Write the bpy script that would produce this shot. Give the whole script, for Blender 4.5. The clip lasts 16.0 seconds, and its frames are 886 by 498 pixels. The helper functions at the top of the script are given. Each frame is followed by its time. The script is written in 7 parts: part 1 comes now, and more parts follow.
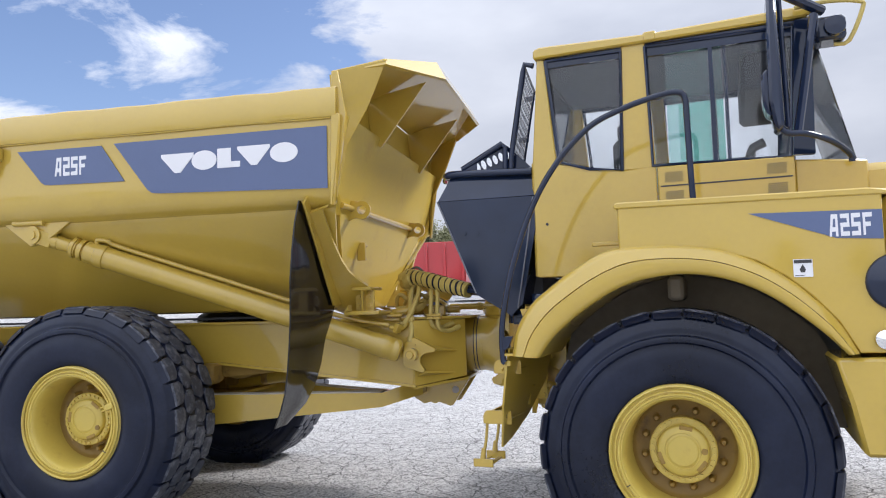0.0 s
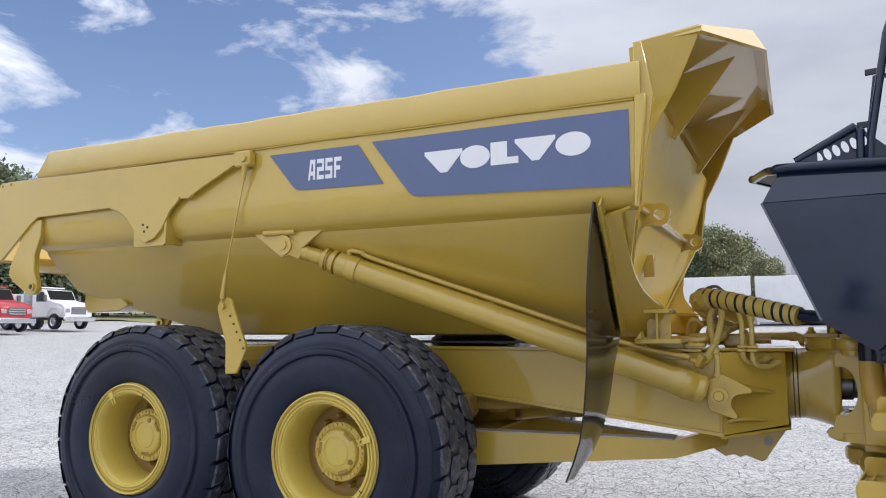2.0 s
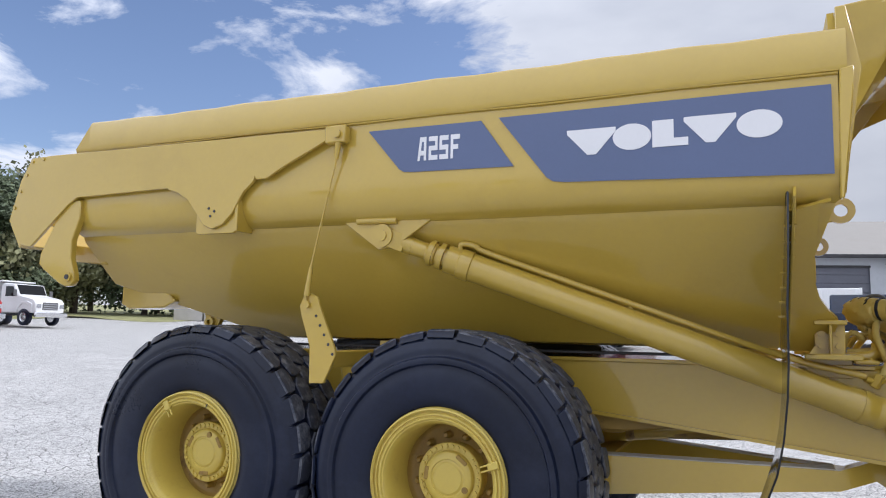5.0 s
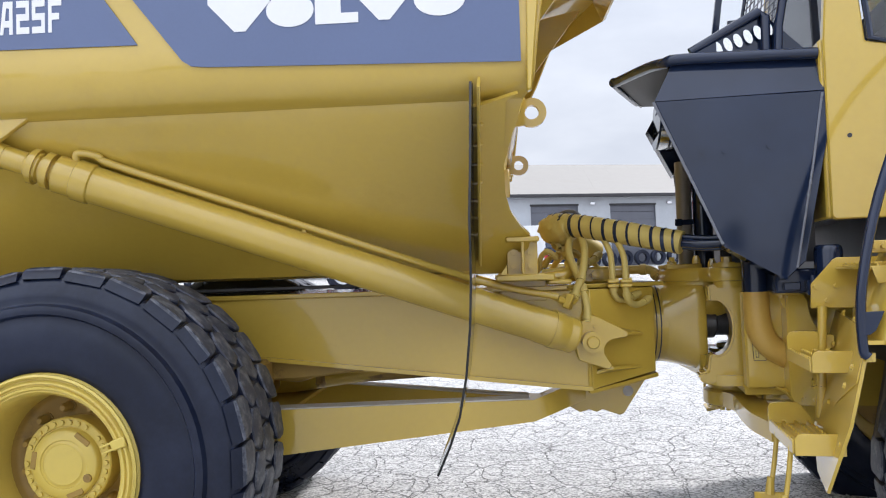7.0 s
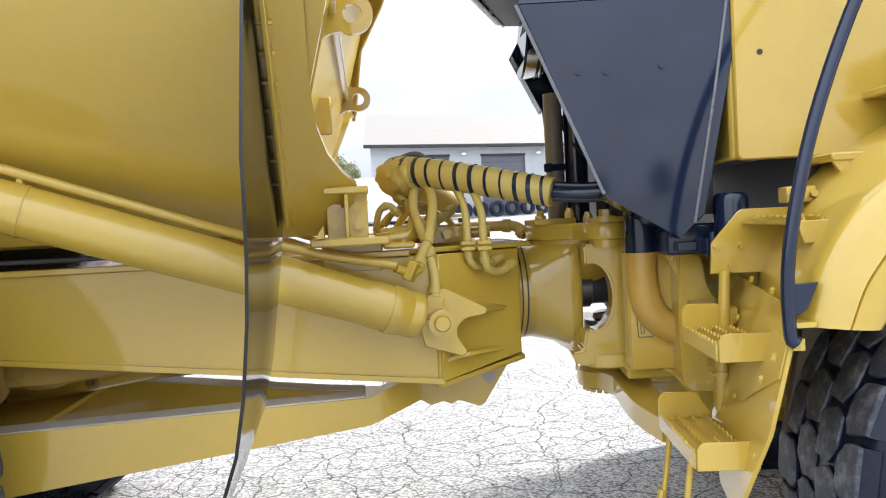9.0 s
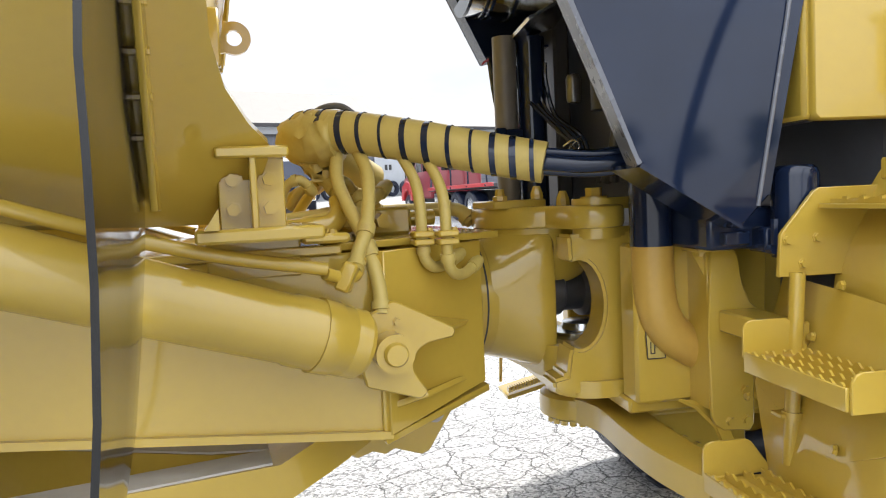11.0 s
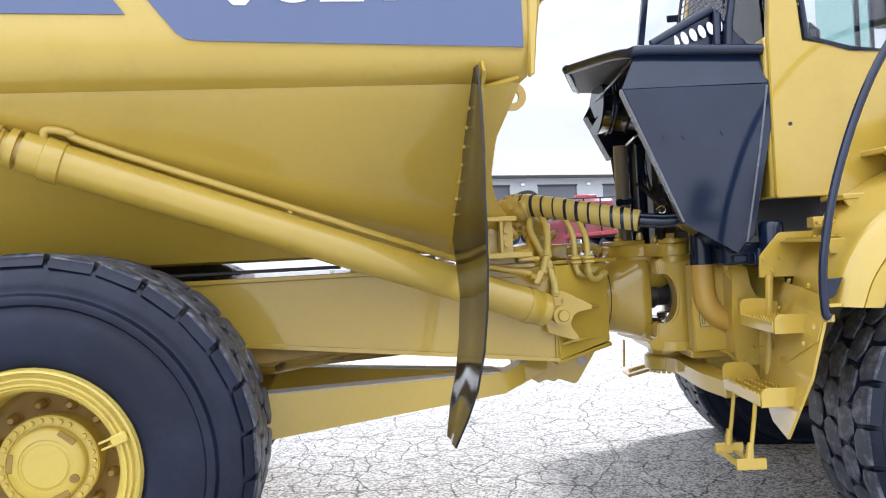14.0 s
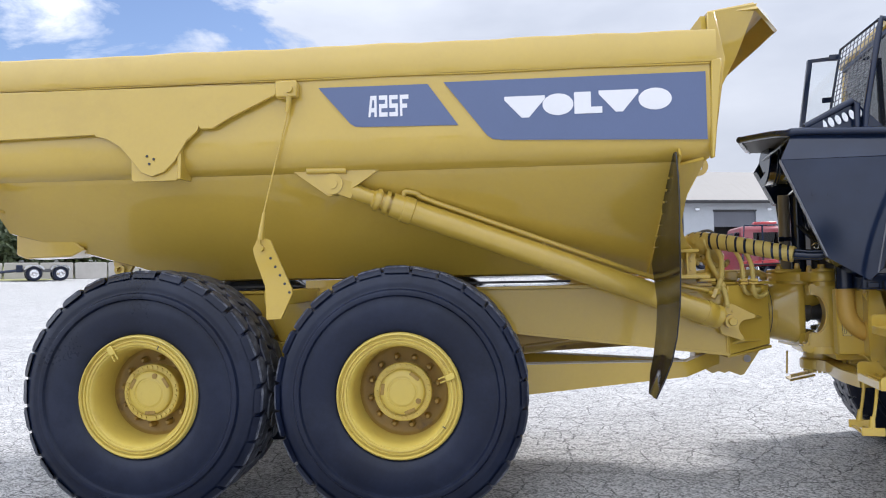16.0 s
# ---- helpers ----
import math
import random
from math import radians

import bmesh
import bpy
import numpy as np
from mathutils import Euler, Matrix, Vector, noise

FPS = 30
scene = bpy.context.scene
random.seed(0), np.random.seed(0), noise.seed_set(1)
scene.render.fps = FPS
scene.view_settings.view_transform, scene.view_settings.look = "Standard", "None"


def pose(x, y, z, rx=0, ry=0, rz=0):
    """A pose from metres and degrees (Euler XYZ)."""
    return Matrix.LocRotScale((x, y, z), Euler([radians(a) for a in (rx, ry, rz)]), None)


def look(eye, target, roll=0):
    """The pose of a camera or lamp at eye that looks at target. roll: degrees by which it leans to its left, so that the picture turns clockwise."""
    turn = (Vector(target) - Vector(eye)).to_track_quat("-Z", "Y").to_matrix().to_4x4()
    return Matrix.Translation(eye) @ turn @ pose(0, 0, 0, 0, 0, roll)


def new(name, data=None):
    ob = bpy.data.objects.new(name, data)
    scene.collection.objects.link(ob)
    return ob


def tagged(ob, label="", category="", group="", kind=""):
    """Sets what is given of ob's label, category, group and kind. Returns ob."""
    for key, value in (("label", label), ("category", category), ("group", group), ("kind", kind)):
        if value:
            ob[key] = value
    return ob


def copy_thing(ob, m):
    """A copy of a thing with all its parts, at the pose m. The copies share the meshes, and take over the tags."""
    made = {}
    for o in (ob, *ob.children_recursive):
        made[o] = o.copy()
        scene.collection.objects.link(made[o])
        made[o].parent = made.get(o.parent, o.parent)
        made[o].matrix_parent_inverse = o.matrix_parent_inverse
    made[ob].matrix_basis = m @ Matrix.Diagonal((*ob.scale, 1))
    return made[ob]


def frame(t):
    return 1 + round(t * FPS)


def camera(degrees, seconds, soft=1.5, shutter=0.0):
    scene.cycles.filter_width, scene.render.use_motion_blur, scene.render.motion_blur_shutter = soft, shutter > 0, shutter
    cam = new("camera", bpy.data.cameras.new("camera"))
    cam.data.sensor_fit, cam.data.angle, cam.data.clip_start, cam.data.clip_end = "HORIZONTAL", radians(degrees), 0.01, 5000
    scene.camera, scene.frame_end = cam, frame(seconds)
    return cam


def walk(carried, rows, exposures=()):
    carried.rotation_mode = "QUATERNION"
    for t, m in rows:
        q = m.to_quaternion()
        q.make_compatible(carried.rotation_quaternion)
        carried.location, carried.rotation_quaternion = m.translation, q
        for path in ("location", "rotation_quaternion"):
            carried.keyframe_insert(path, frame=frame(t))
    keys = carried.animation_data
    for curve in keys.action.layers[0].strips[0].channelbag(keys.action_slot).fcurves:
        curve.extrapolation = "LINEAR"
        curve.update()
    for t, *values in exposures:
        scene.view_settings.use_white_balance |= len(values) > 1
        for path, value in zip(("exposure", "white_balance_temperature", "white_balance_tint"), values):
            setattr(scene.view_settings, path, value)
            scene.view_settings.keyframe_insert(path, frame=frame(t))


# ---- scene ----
cam = camera(62.0, 16.0, soft=1.1)
PATH = [
    (0, (-0.064, -0.071, 1.528), (-0.492, 1.877, 1.673), -1.7),
    (0.5, (-0.291, 0.107, 1.538), (-0.812, 2.029, 1.729), -1.7),
    (1, (-0.547, 0.257, 1.549), (-1.168, 2.146, 1.767), -1.5),
    (1.5, (-0.847, 0.348, 1.555), (-1.581, 2.194, 1.782), -1.1),
    (2, (-1.058, 0.558, 1.56), (-1.918, 2.352, 1.77), -0.2),
    (2.5, (-1.219, 0.688, 1.576), (-2.185, 2.431, 1.745), 0.4),
    (3, (-1.418, 0.667, 1.568), (-2.447, 2.379, 1.68), 0.8),
    (5.5, (-2.202, 0.886, 1.554), (-2.815, 2.775, 1.797), 0.3),
    (6, (-2.201, 1.095, 1.534), (-2.596, 3.045, 1.737), -1.0),
    (6.5, (-2.076, 1.36, 1.505), (-2.316, 3.341, 1.645), -1.6),
    (7, (-1.971, 1.654, 1.488), (-2.1, 3.649, 1.562), -1.9),
    (7.5, (-1.842, 1.907, 1.523), (-1.897, 3.906, 1.546), -2.2),
    (8, (-1.631, 2.097, 1.518), (-1.617, 4.097, 1.506), -2.5),
    (10.5, (-1.987, 3.3, 1.525), (-1.46, 5.225, 1.391), -2.9),
    (11, (-1.93, 3.464, 1.529), (-1.318, 5.363, 1.392), -2.7),
    (11.5, (-1.944, 3.43, 1.533), (-1.3, 5.32, 1.411), -2.7),
    (12, (-2.064, 3.234, 1.542), (-1.431, 5.129, 1.456), -2.8),
    (12.5, (-2.146, 2.85, 1.523), (-1.568, 4.764, 1.469), -2.9),
    (13, (-2.286, 2.486, 1.512), (-1.798, 4.425, 1.486), -3.1),
    (13.5, (-2.469, 2.071, 1.512), (-2.088, 4.034, 1.506), -3.0),
    (14, (-2.589, 1.606, 1.501), (-2.318, 3.588, 1.51), -3.0),
    (14.5, (-2.799, 1.17, 1.488), (-2.647, 3.165, 1.512), -2.8),
    (15, (-2.881, 0.718, 1.479), (-2.852, 2.717, 1.524), -2.2),
    (15.5, (-2.941, 0.291, 1.481), (-3.019, 2.289, 1.551), -1.8),
    (16, (-3.066, -0.099, 1.487), (-3.236, 1.892, 1.568), -1.1),
]
walk(cam, [(t, look(eye, target, roll)) for t, eye, target, roll in PATH], [(0, 0.0, 6020, 14), (1.5, -0.16, 6050, 14), (3, -0.27, 6100, 14), (5.5, -0.17, 6000, 14), (6.3, 0.03, 6030, 13), (7.5, 0.40, 6100, 12), (11, 0.70, 6400, 10), (13, 0.67, 6260, 11), (15, 0.46, 5980, 13), (16, 0.13, 5980, 13)])

# ---------------------------------------------------------------- light
SUN_AZ, SUN_EL = 30.0, 45.0          # degrees from +x towards +y, and above the ground
sun_dir = Vector((math.cos(radians(SUN_AZ)) * math.cos(radians(SUN_EL)), math.sin(radians(SUN_AZ)) * math.cos(radians(SUN_EL)), math.sin(radians(SUN_EL))))
sun = new("sun", bpy.data.lights.new("sun", "SUN"))
sun.data.energy, sun.data.angle, sun.data.color = 3.3, radians(10), (1.0, 0.95, 0.88)
sun.matrix_world = look((0, 0, 0), -sun_dir)


def make_world():
    w = bpy.data.worlds.new("sky")
    scene.world = w
    w.use_nodes = True
    nt = w.node_tree
    nt.nodes.clear()
    N, L = nt.nodes.new, nt.links.new
    out, bg = N("ShaderNodeOutputWorld"), N("ShaderNodeBackground")
    sky = N("ShaderNodeTexSky")
    sky.sky_type, sky.sun_disc = "NISHITA", False
    sky.sun_elevation, sky.sun_rotation = radians(SUN_EL), radians(90 - SUN_AZ)
    co = N("ShaderNodeTexCoord")
    mp = N("ShaderNodeMapping")
    mp.inputs["Scale"].default_value = (1.0, 1.0, 2.6)
    L(co.outputs["Generated"], mp.inputs["Vector"])
    n1 = N("ShaderNodeTexNoise")
    n1.inputs["Scale"].default_value, n1.inputs["Detail"].default_value, n1.inputs["Roughness"].default_value = 4.2, 9.0, 0.60
    n1.inputs["Distortion"].default_value = 0.35
    L(mp.outputs["Vector"], n1.inputs["Vector"])
    # the cover breaks up in one part of the sky, over the rear of the yard
    gap = Vector((-0.62, 0.70, 0.36)).normalized()
    dot = N("ShaderNodeVectorMath")
    dot.operation = "DOT_PRODUCT"
    dot.inputs[1].default_value = gap
    L(co.outputs["Generated"], dot.inputs[0])
    open_sky = N("ShaderNodeMapRange")
    open_sky.inputs["From Min"].default_value, open_sky.inputs["From Max"].default_value = 0.83, 0.965
    open_sky.inputs["To Min"].default_value, open_sky.inputs["To Max"].default_value = 0.04, -0.24
    L(dot.outputs["Value"], open_sky.inputs["Value"])
    ma = N("ShaderNodeMath")
    ma.operation = "ADD"
    L(open_sky.outputs["Result"], ma.inputs[0])
    L(n1.outputs["Fac"], ma.inputs[1])
    ramp = N("ShaderNodeValToRGB")
    ramp.color_ramp.elements[0].position, ramp.color_ramp.elements[1].position = 0.24, 0.35
    L(ma.outputs["Value"], ramp.inputs["Fac"])
    n2 = N("ShaderNodeTexNoise")
    n2.inputs["Scale"].default_value, n2.inputs["Detail"].default_value = 4.0, 5.0
    L(mp.outputs["Vector"], n2.inputs["Vector"])
    cr = N("ShaderNodeValToRGB")
    cr.color_ramp.elements[0].position, cr.color_ramp.elements[1].position = 0.3, 0.65
    cr.color_ramp.elements[0].color, cr.color_ramp.elements[1].color = (0.84, 0.88, 0.95, 1), (1.09, 1.12, 1.16, 1)
    L(n2.outputs["Fac"], cr.inputs["Fac"])
    blue = N("ShaderNodeMix")
    blue.data_type, blue.blend_type = "RGBA", "MULTIPLY"
    blue.inputs["Factor"].default_value = 1.0
    blue.inputs["B"].default_value = (1.6, 1.55, 1.62, 1)
    L(sky.outputs["Color"], blue.inputs["A"])
    mix = N("ShaderNodeMix")
    mix.data_type = "RGBA"
    L(ramp.outputs["Color"], mix.inputs["Factor"])
    L(blue.outputs["Result"], mix.inputs["A"])
    # an overcast sky is darkest at the horizon and about three times as bright overhead
    up = N("ShaderNodeSeparateXYZ")
    L(co.outputs["Generated"], up.inputs["Vector"])
    hi = N("ShaderNodeMapRange")
    hi.inputs["From Min"].default_value, hi.inputs["From Max"].default_value = 0.0, 1.0
    hi.inputs["To Min"].default_value, hi.inputs["To Max"].default_value = 7.0, 15.5
    L(up.outputs["Z"], hi.inputs["Value"])
    # the unseen clouds opposite the sun are brightened, to fill the hauler's near side
    front = N("ShaderNodeMapRange")
    front.inputs["From Min"].default_value, front.inputs["From Max"].default_value = 0.55, -0.9
    front.inputs["To Min"].default_value, front.inputs["To Max"].default_value = 0.78, 1.52
    side = N("ShaderNodeVectorMath")
    side.operation = "DOT_PRODUCT"
    side.inputs[1].default_value = (0.72, 0.69, 0.0)
    L(co.outputs["Generated"], side.inputs[0])
    L(side.outputs["Value"], front.inputs["Value"])
    both = N("ShaderNodeMath")
    both.operation = "MULTIPLY"
    L(hi.outputs["Result"], both.inputs[0])
    L(front.outputs["Result"], both.inputs[1])
    lit = N("ShaderNodeVectorMath")
    lit.operation = "SCALE"
    L(cr.outputs["Color"], lit.inputs[0])
    L(both.outputs["Value"], lit.inputs["Scale"])
    L(lit.outputs["Vector"], mix.inputs["B"])
    L(mix.outputs["Result"], bg.inputs["Color"])
    bg.inputs["Strength"].default_value = 0.1
    L(bg.outputs["Background"], out.inputs["Surface"])


make_world()


# ---------------------------------------------------------------- materials
def material(name, color, rough=0.5, metal=0.0, vary=0.12, grain=60.0, bump=0.0, stain=None, stain_amount=0.0, stain_scale=3.0, coat=0.0, spec=0.5, rough_vary=0.1, hue=None, stain_from=0.56, coat_rough=0.05, coat_ior=1.65):
    """A painted or worn surface: two scales of variation, optional stains of another colour, fine relief."""
    m = bpy.data.materials.new(name)
    m.use_nodes = True
    nt = m.node_tree
    N, L = nt.nodes.new, nt.links.new
    b = nt.nodes["Principled BSDF"]
    co = N("ShaderNodeTexCoord")
    big, fine = N("ShaderNodeTexNoise"), N("ShaderNodeTexNoise")
    big.inputs["Scale"].default_value, big.inputs["Detail"].default_value = 1.7, 4.0
    fine.inputs["Scale"].default_value, fine.inputs["Detail"].default_value = grain, 6.0
    for n in (big, fine):
        L(co.outputs["Object"], n.inputs["Vector"])
    lo, hi = [c * (1 - vary) for c in color], [min(1, c * (1 + vary)) for c in color]
    ramp = N("ShaderNodeValToRGB")
    ramp.color_ramp.elements[0].position, ramp.color_ramp.elements[1].position = 0.3, 0.7
    ramp.color_ramp.elements[0].color, ramp.color_ramp.elements[1].color = (*lo, 1), (*(hue or hi), 1)
    add = N("ShaderNodeMath")
    add.operation = "MULTIPLY_ADD"
    add.inputs[1].default_value = 0.3
    L(fine.outputs["Fac"], add.inputs[0])
    sc = N("ShaderNodeMath")
    sc.operation = "MULTIPLY"
    sc.inputs[1].default_value = 0.7
    L(big.outputs["Fac"], sc.inputs[0])
    L(sc.outputs["Value"], add.inputs[2])
    L(add.outputs["Value"], ramp.inputs["Fac"])
    col = ramp.outputs["Color"]
    if stain:
        s = N("ShaderNodeTexNoise")
        s.inputs["Scale"].default_value, s.inputs["Detail"].default_value, s.inputs["Roughness"].default_value = stain_scale, 8.0, 0.7
        L(co.outputs["Object"], s.inputs["Vector"])
        sr = N("ShaderNodeValToRGB")
        sr.color_ramp.elements[0].position, sr.color_ramp.elements[1].position = stain_from, stain_from + 0.16
        L(s.outputs["Fac"], sr.inputs["Fac"])
        k = N("ShaderNodeMath")
        k.operation = "MULTIPLY"
        k.inputs[1].default_value = stain_amount
        L(sr.outputs["Color"], k.inputs[0])
        mx = N("ShaderNodeMix")
        mx.data_type = "RGBA"
        mx.inputs["B"].default_value = (*stain, 1)
        L(k.outputs["Value"], mx.inputs["Factor"])
        L(col, mx.inputs["A"])
        col = mx.outputs["Result"]
    L(col, b.inputs["Base Color"])
    rr = N("ShaderNodeMapRange")
    rr.inputs["To Min"].default_value, rr.inputs["To Max"].default_value = max(0.03, rough - rough_vary), min(1, rough + rough_vary)
    L(add.outputs["Value"], rr.inputs["Value"])
    L(rr.outputs["Result"], b.inputs["Roughness"])
    b.inputs["Metallic"].default_value = metal
    b.inputs["Specular IOR Level"].default_value = spec
    b.inputs["Coat Weight"].default_value = coat
    b.inputs["Coat IOR"].default_value = coat_ior
    b.inputs["Coat Roughness"].default_value = coat_rough
    if bump:
        bp = N("ShaderNodeBump")
        bp.inputs["Strength"].default_value, bp.inputs["Distance"].default_value = bump, 0.004
        L(add.outputs["Value"], bp.inputs["Height"])
        L(bp.outputs["Normal"], b.inputs["Normal"])
    return m


YELLOW = material("yellow_paint", (0.505, 0.347, 0.049), 0.40, vary=0.05, grain=35, bump=0.03, stain=(0.37, 0.243, 0.032), stain_amount=0.32, stain_scale=1.3, coat=1.0, spec=0.25, coat_rough=0.07, coat_ior=1.6)
# Brighter copy of yellow_paint: sunlight on the front plates put into the colour.
YELLOW_SUNLIT = material("sunlit_yellow_paint", (0.54, 0.385, 0.05), 0.55, vary=0.06, grain=35, bump=0.05, stain=(0.36, 0.22, 0.045), stain_amount=0.35, stain_scale=2.0, coat=0.3, spec=0.2, coat_rough=0.15)
YELLOW_RIM = material("yellow_rim_paint", (0.58, 0.44, 0.085), 0.40, vary=0.06, grain=40, bump=0.12, stain=(0.30, 0.14, 0.04), stain_amount=0.35, stain_scale=6.0, coat=0.15)
YELLOW_HOSE = material("overpainted_hose", (0.50, 0.385, 0.105), 0.48, vary=0.08, grain=80, bump=0.2, stain=(0.35, 0.22, 0.07), stain_amount=0.5, stain_scale=12)
ORANGE_PIPE = material("heat_tinted_paint", (0.52, 0.325, 0.065), 0.42, vary=0.08, grain=50, bump=0.1)
BLACK = material("black_gloss_paint", (0.010, 0.0175, 0.043), 0.07, vary=0.3, grain=5, bump=0.10, spec=0.5, rough_vary=0.03)
# Grey-brown of dirt, darkened further for the shade inside the wheel arch.
DUSTY = material("dusty_shaded_underside", (0.115, 0.095, 0.065), 0.8, vary=0.3, grain=20, bump=0.3, stain=(0.05, 0.045, 0.04), stain_amount=0.6)
HEADLINER = material("dark_headliner", (0.085, 0.105, 0.16), 0.8, vary=0.03)
# Yellow darkened by brown grime and by the shade of recessed parts.
YELLOW_DISC = material("grimy_shaded_yellow", (0.31, 0.195, 0.04), 0.5, vary=0.12, grain=30, bump=0.1, stain=(0.09, 0.045, 0.02), stain_amount=0.8, stain_scale=5.0)
# Bright metal in place of black gloss, to strengthen the sky's reflection.
GLOSS_CAN = material("bright_metal_canister", (0.62, 0.63, 0.65), 0.14, metal=1.0, vary=0.1, rough_vary=0.03)
# Near-black for dark parts, and for holes, open bays and cavity fills.
DARK = material("near_black", (0.034, 0.033, 0.036), 0.55, vary=0.3, grain=30, bump=0.3)
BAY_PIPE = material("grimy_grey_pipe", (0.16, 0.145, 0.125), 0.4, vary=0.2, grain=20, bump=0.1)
LINER = material("dark_grey_lining", (0.085, 0.087, 0.095), 0.5, vary=0.3, grain=12, bump=0.2, stain=(0.04, 0.04, 0.045), stain_amount=0.5, stain_scale=3.0)
RUBBER = material("tyre_rubber", (0.0050, 0.0083, 0.0225), 0.30, vary=0.5, grain=45, bump=0.16, spec=0.32, stain=(0.022, 0.029, 0.055), stain_amount=0.40, stain_scale=2.2, stain_from=0.47)
TREAD = material("scuffed_tread", (0.040, 0.045, 0.064), 0.5, vary=0.4, grain=55, bump=0.8, stain=(0.18, 0.185, 0.21), stain_amount=0.75, stain_scale=17, stain_from=0.475)
FLAP = material("black_rubber_sheet", (0.008, 0.008, 0.009), 0.09, vary=0.2, grain=7, bump=0.12, rough_vary=0.03, spec=0.45)
DECAL = material("blue_grey_vinyl", (0.098, 0.130, 0.240), 0.34, vary=0.05, grain=90)
WHITE_VINYL = material("white_vinyl", (0.74, 0.74, 0.76), 0.45, vary=0.03)
STEEL = material("bright_steel", (0.62, 0.63, 0.64), 0.25, metal=1.0, vary=0.1)
CHROME = material("polished_chrome", (0.8, 0.8, 0.81), 0.08, metal=1.0, vary=0.03, rough_vary=0.03)
RED = material("red_truck_paint", (0.42, 0.022, 0.025), 0.35, vary=0.1, coat=0.4)
MAROON = material("maroon_truck_paint", (0.22, 0.018, 0.028), 0.33, vary=0.1, coat=0.4)
WHITE = material("white_truck_paint", (0.76, 0.77, 0.78), 0.35, vary=0.04, stain=(0.5, 0.48, 0.44), stain_amount=0.25, coat=0.3)
BLUE = material("blue_fender_paint", (0.10, 0.20, 0.50), 0.35, vary=0.08, coat=0.4)
# Grey in place of black: sky light and reflection put into the colour.
SKYLIT_GREY = material("skylit_grey_paint", (0.15, 0.16, 0.19), 0.28, vary=0.25, grain=30, bump=0.1, spec=0.5)
GREY_PLASTIC = material("grey_plastic", (0.12, 0.12, 0.125), 0.5, vary=0.15)
BLOCK = material("painted_block_wall", (0.42, 0.44, 0.47), 0.85, vary=0.06, grain=8, bump=0.3, stain=(0.3, 0.3, 0.31), stain_amount=0.3)
DOOR_GREY = material("grey_roller_door", (0.12, 0.125, 0.15), 0.55, vary=0.08, grain=12)
ROOF = material("pale_metal_roof", (0.27, 0.255, 0.235), 0.65, vary=0.06, grain=4, stain=(0.24, 0.22, 0.19), stain_amount=0.4, stain_scale=0.6)
CONCRETE = material("concrete", (0.42, 0.40, 0.37), 0.85, vary=0.12, grain=30, bump=0.4)
# Pale grey with yellow blotches, for the upper faces of the frame arms.
PALE_STEEL = material("pale_steel", (0.46, 0.44, 0.40), 0.45, vary=0.15, grain=30, bump=0.2, stain=(0.42, 0.30, 0.08), stain_amount=0.7, stain_scale=6.0)
BARK = material("bark", (0.10, 0.08, 0.06), 0.9, vary=0.3, grain=20, bump=0.6)
SHAFT_STEEL = material("greased_steel", (0.20, 0.20, 0.21), 0.35, metal=0.8, vary=0.35, grain=18, bump=0.2)
SEAT = material("seat_fabric", (0.03, 0.032, 0.038), 0.85, vary=0.2)


def glass(name, tint, rough=0.02):
    m = bpy.data.materials.new(name)
    m.use_nodes = True
    nt = m.node_tree
    N, L = nt.nodes.new, nt.links.new
    nt.nodes.remove(nt.nodes["Principled BSDF"])
    tr, gl, mx, fr = N("ShaderNodeBsdfTransparent"), N("ShaderNodeBsdfGlossy"), N("ShaderNodeMixShader"), N("ShaderNodeFresnel")
    tr.inputs["Color"].default_value = (*tint, 1)
    gl.inputs["Roughness"].default_value = rough
    fr.inputs["IOR"].default_value = 1.5
    L(fr.outputs["Fac"], mx.inputs["Fac"])
    L(tr.outputs["BSDF"], mx.inputs[1])
    L(gl.outputs["BSDF"], mx.inputs[2])
    L(mx.outputs["Shader"], nt.nodes["Material Output"].inputs["Surface"])
    return m


GLASS = glass("tinted_window_glass", (0.965, 0.975, 0.98))
GLASS_GREEN = glass("green_sliding_glass", (0.72, 0.88, 0.84))
GLASS_DARK = glass("dark_vehicle_glass", (0.10, 0.12, 0.13))


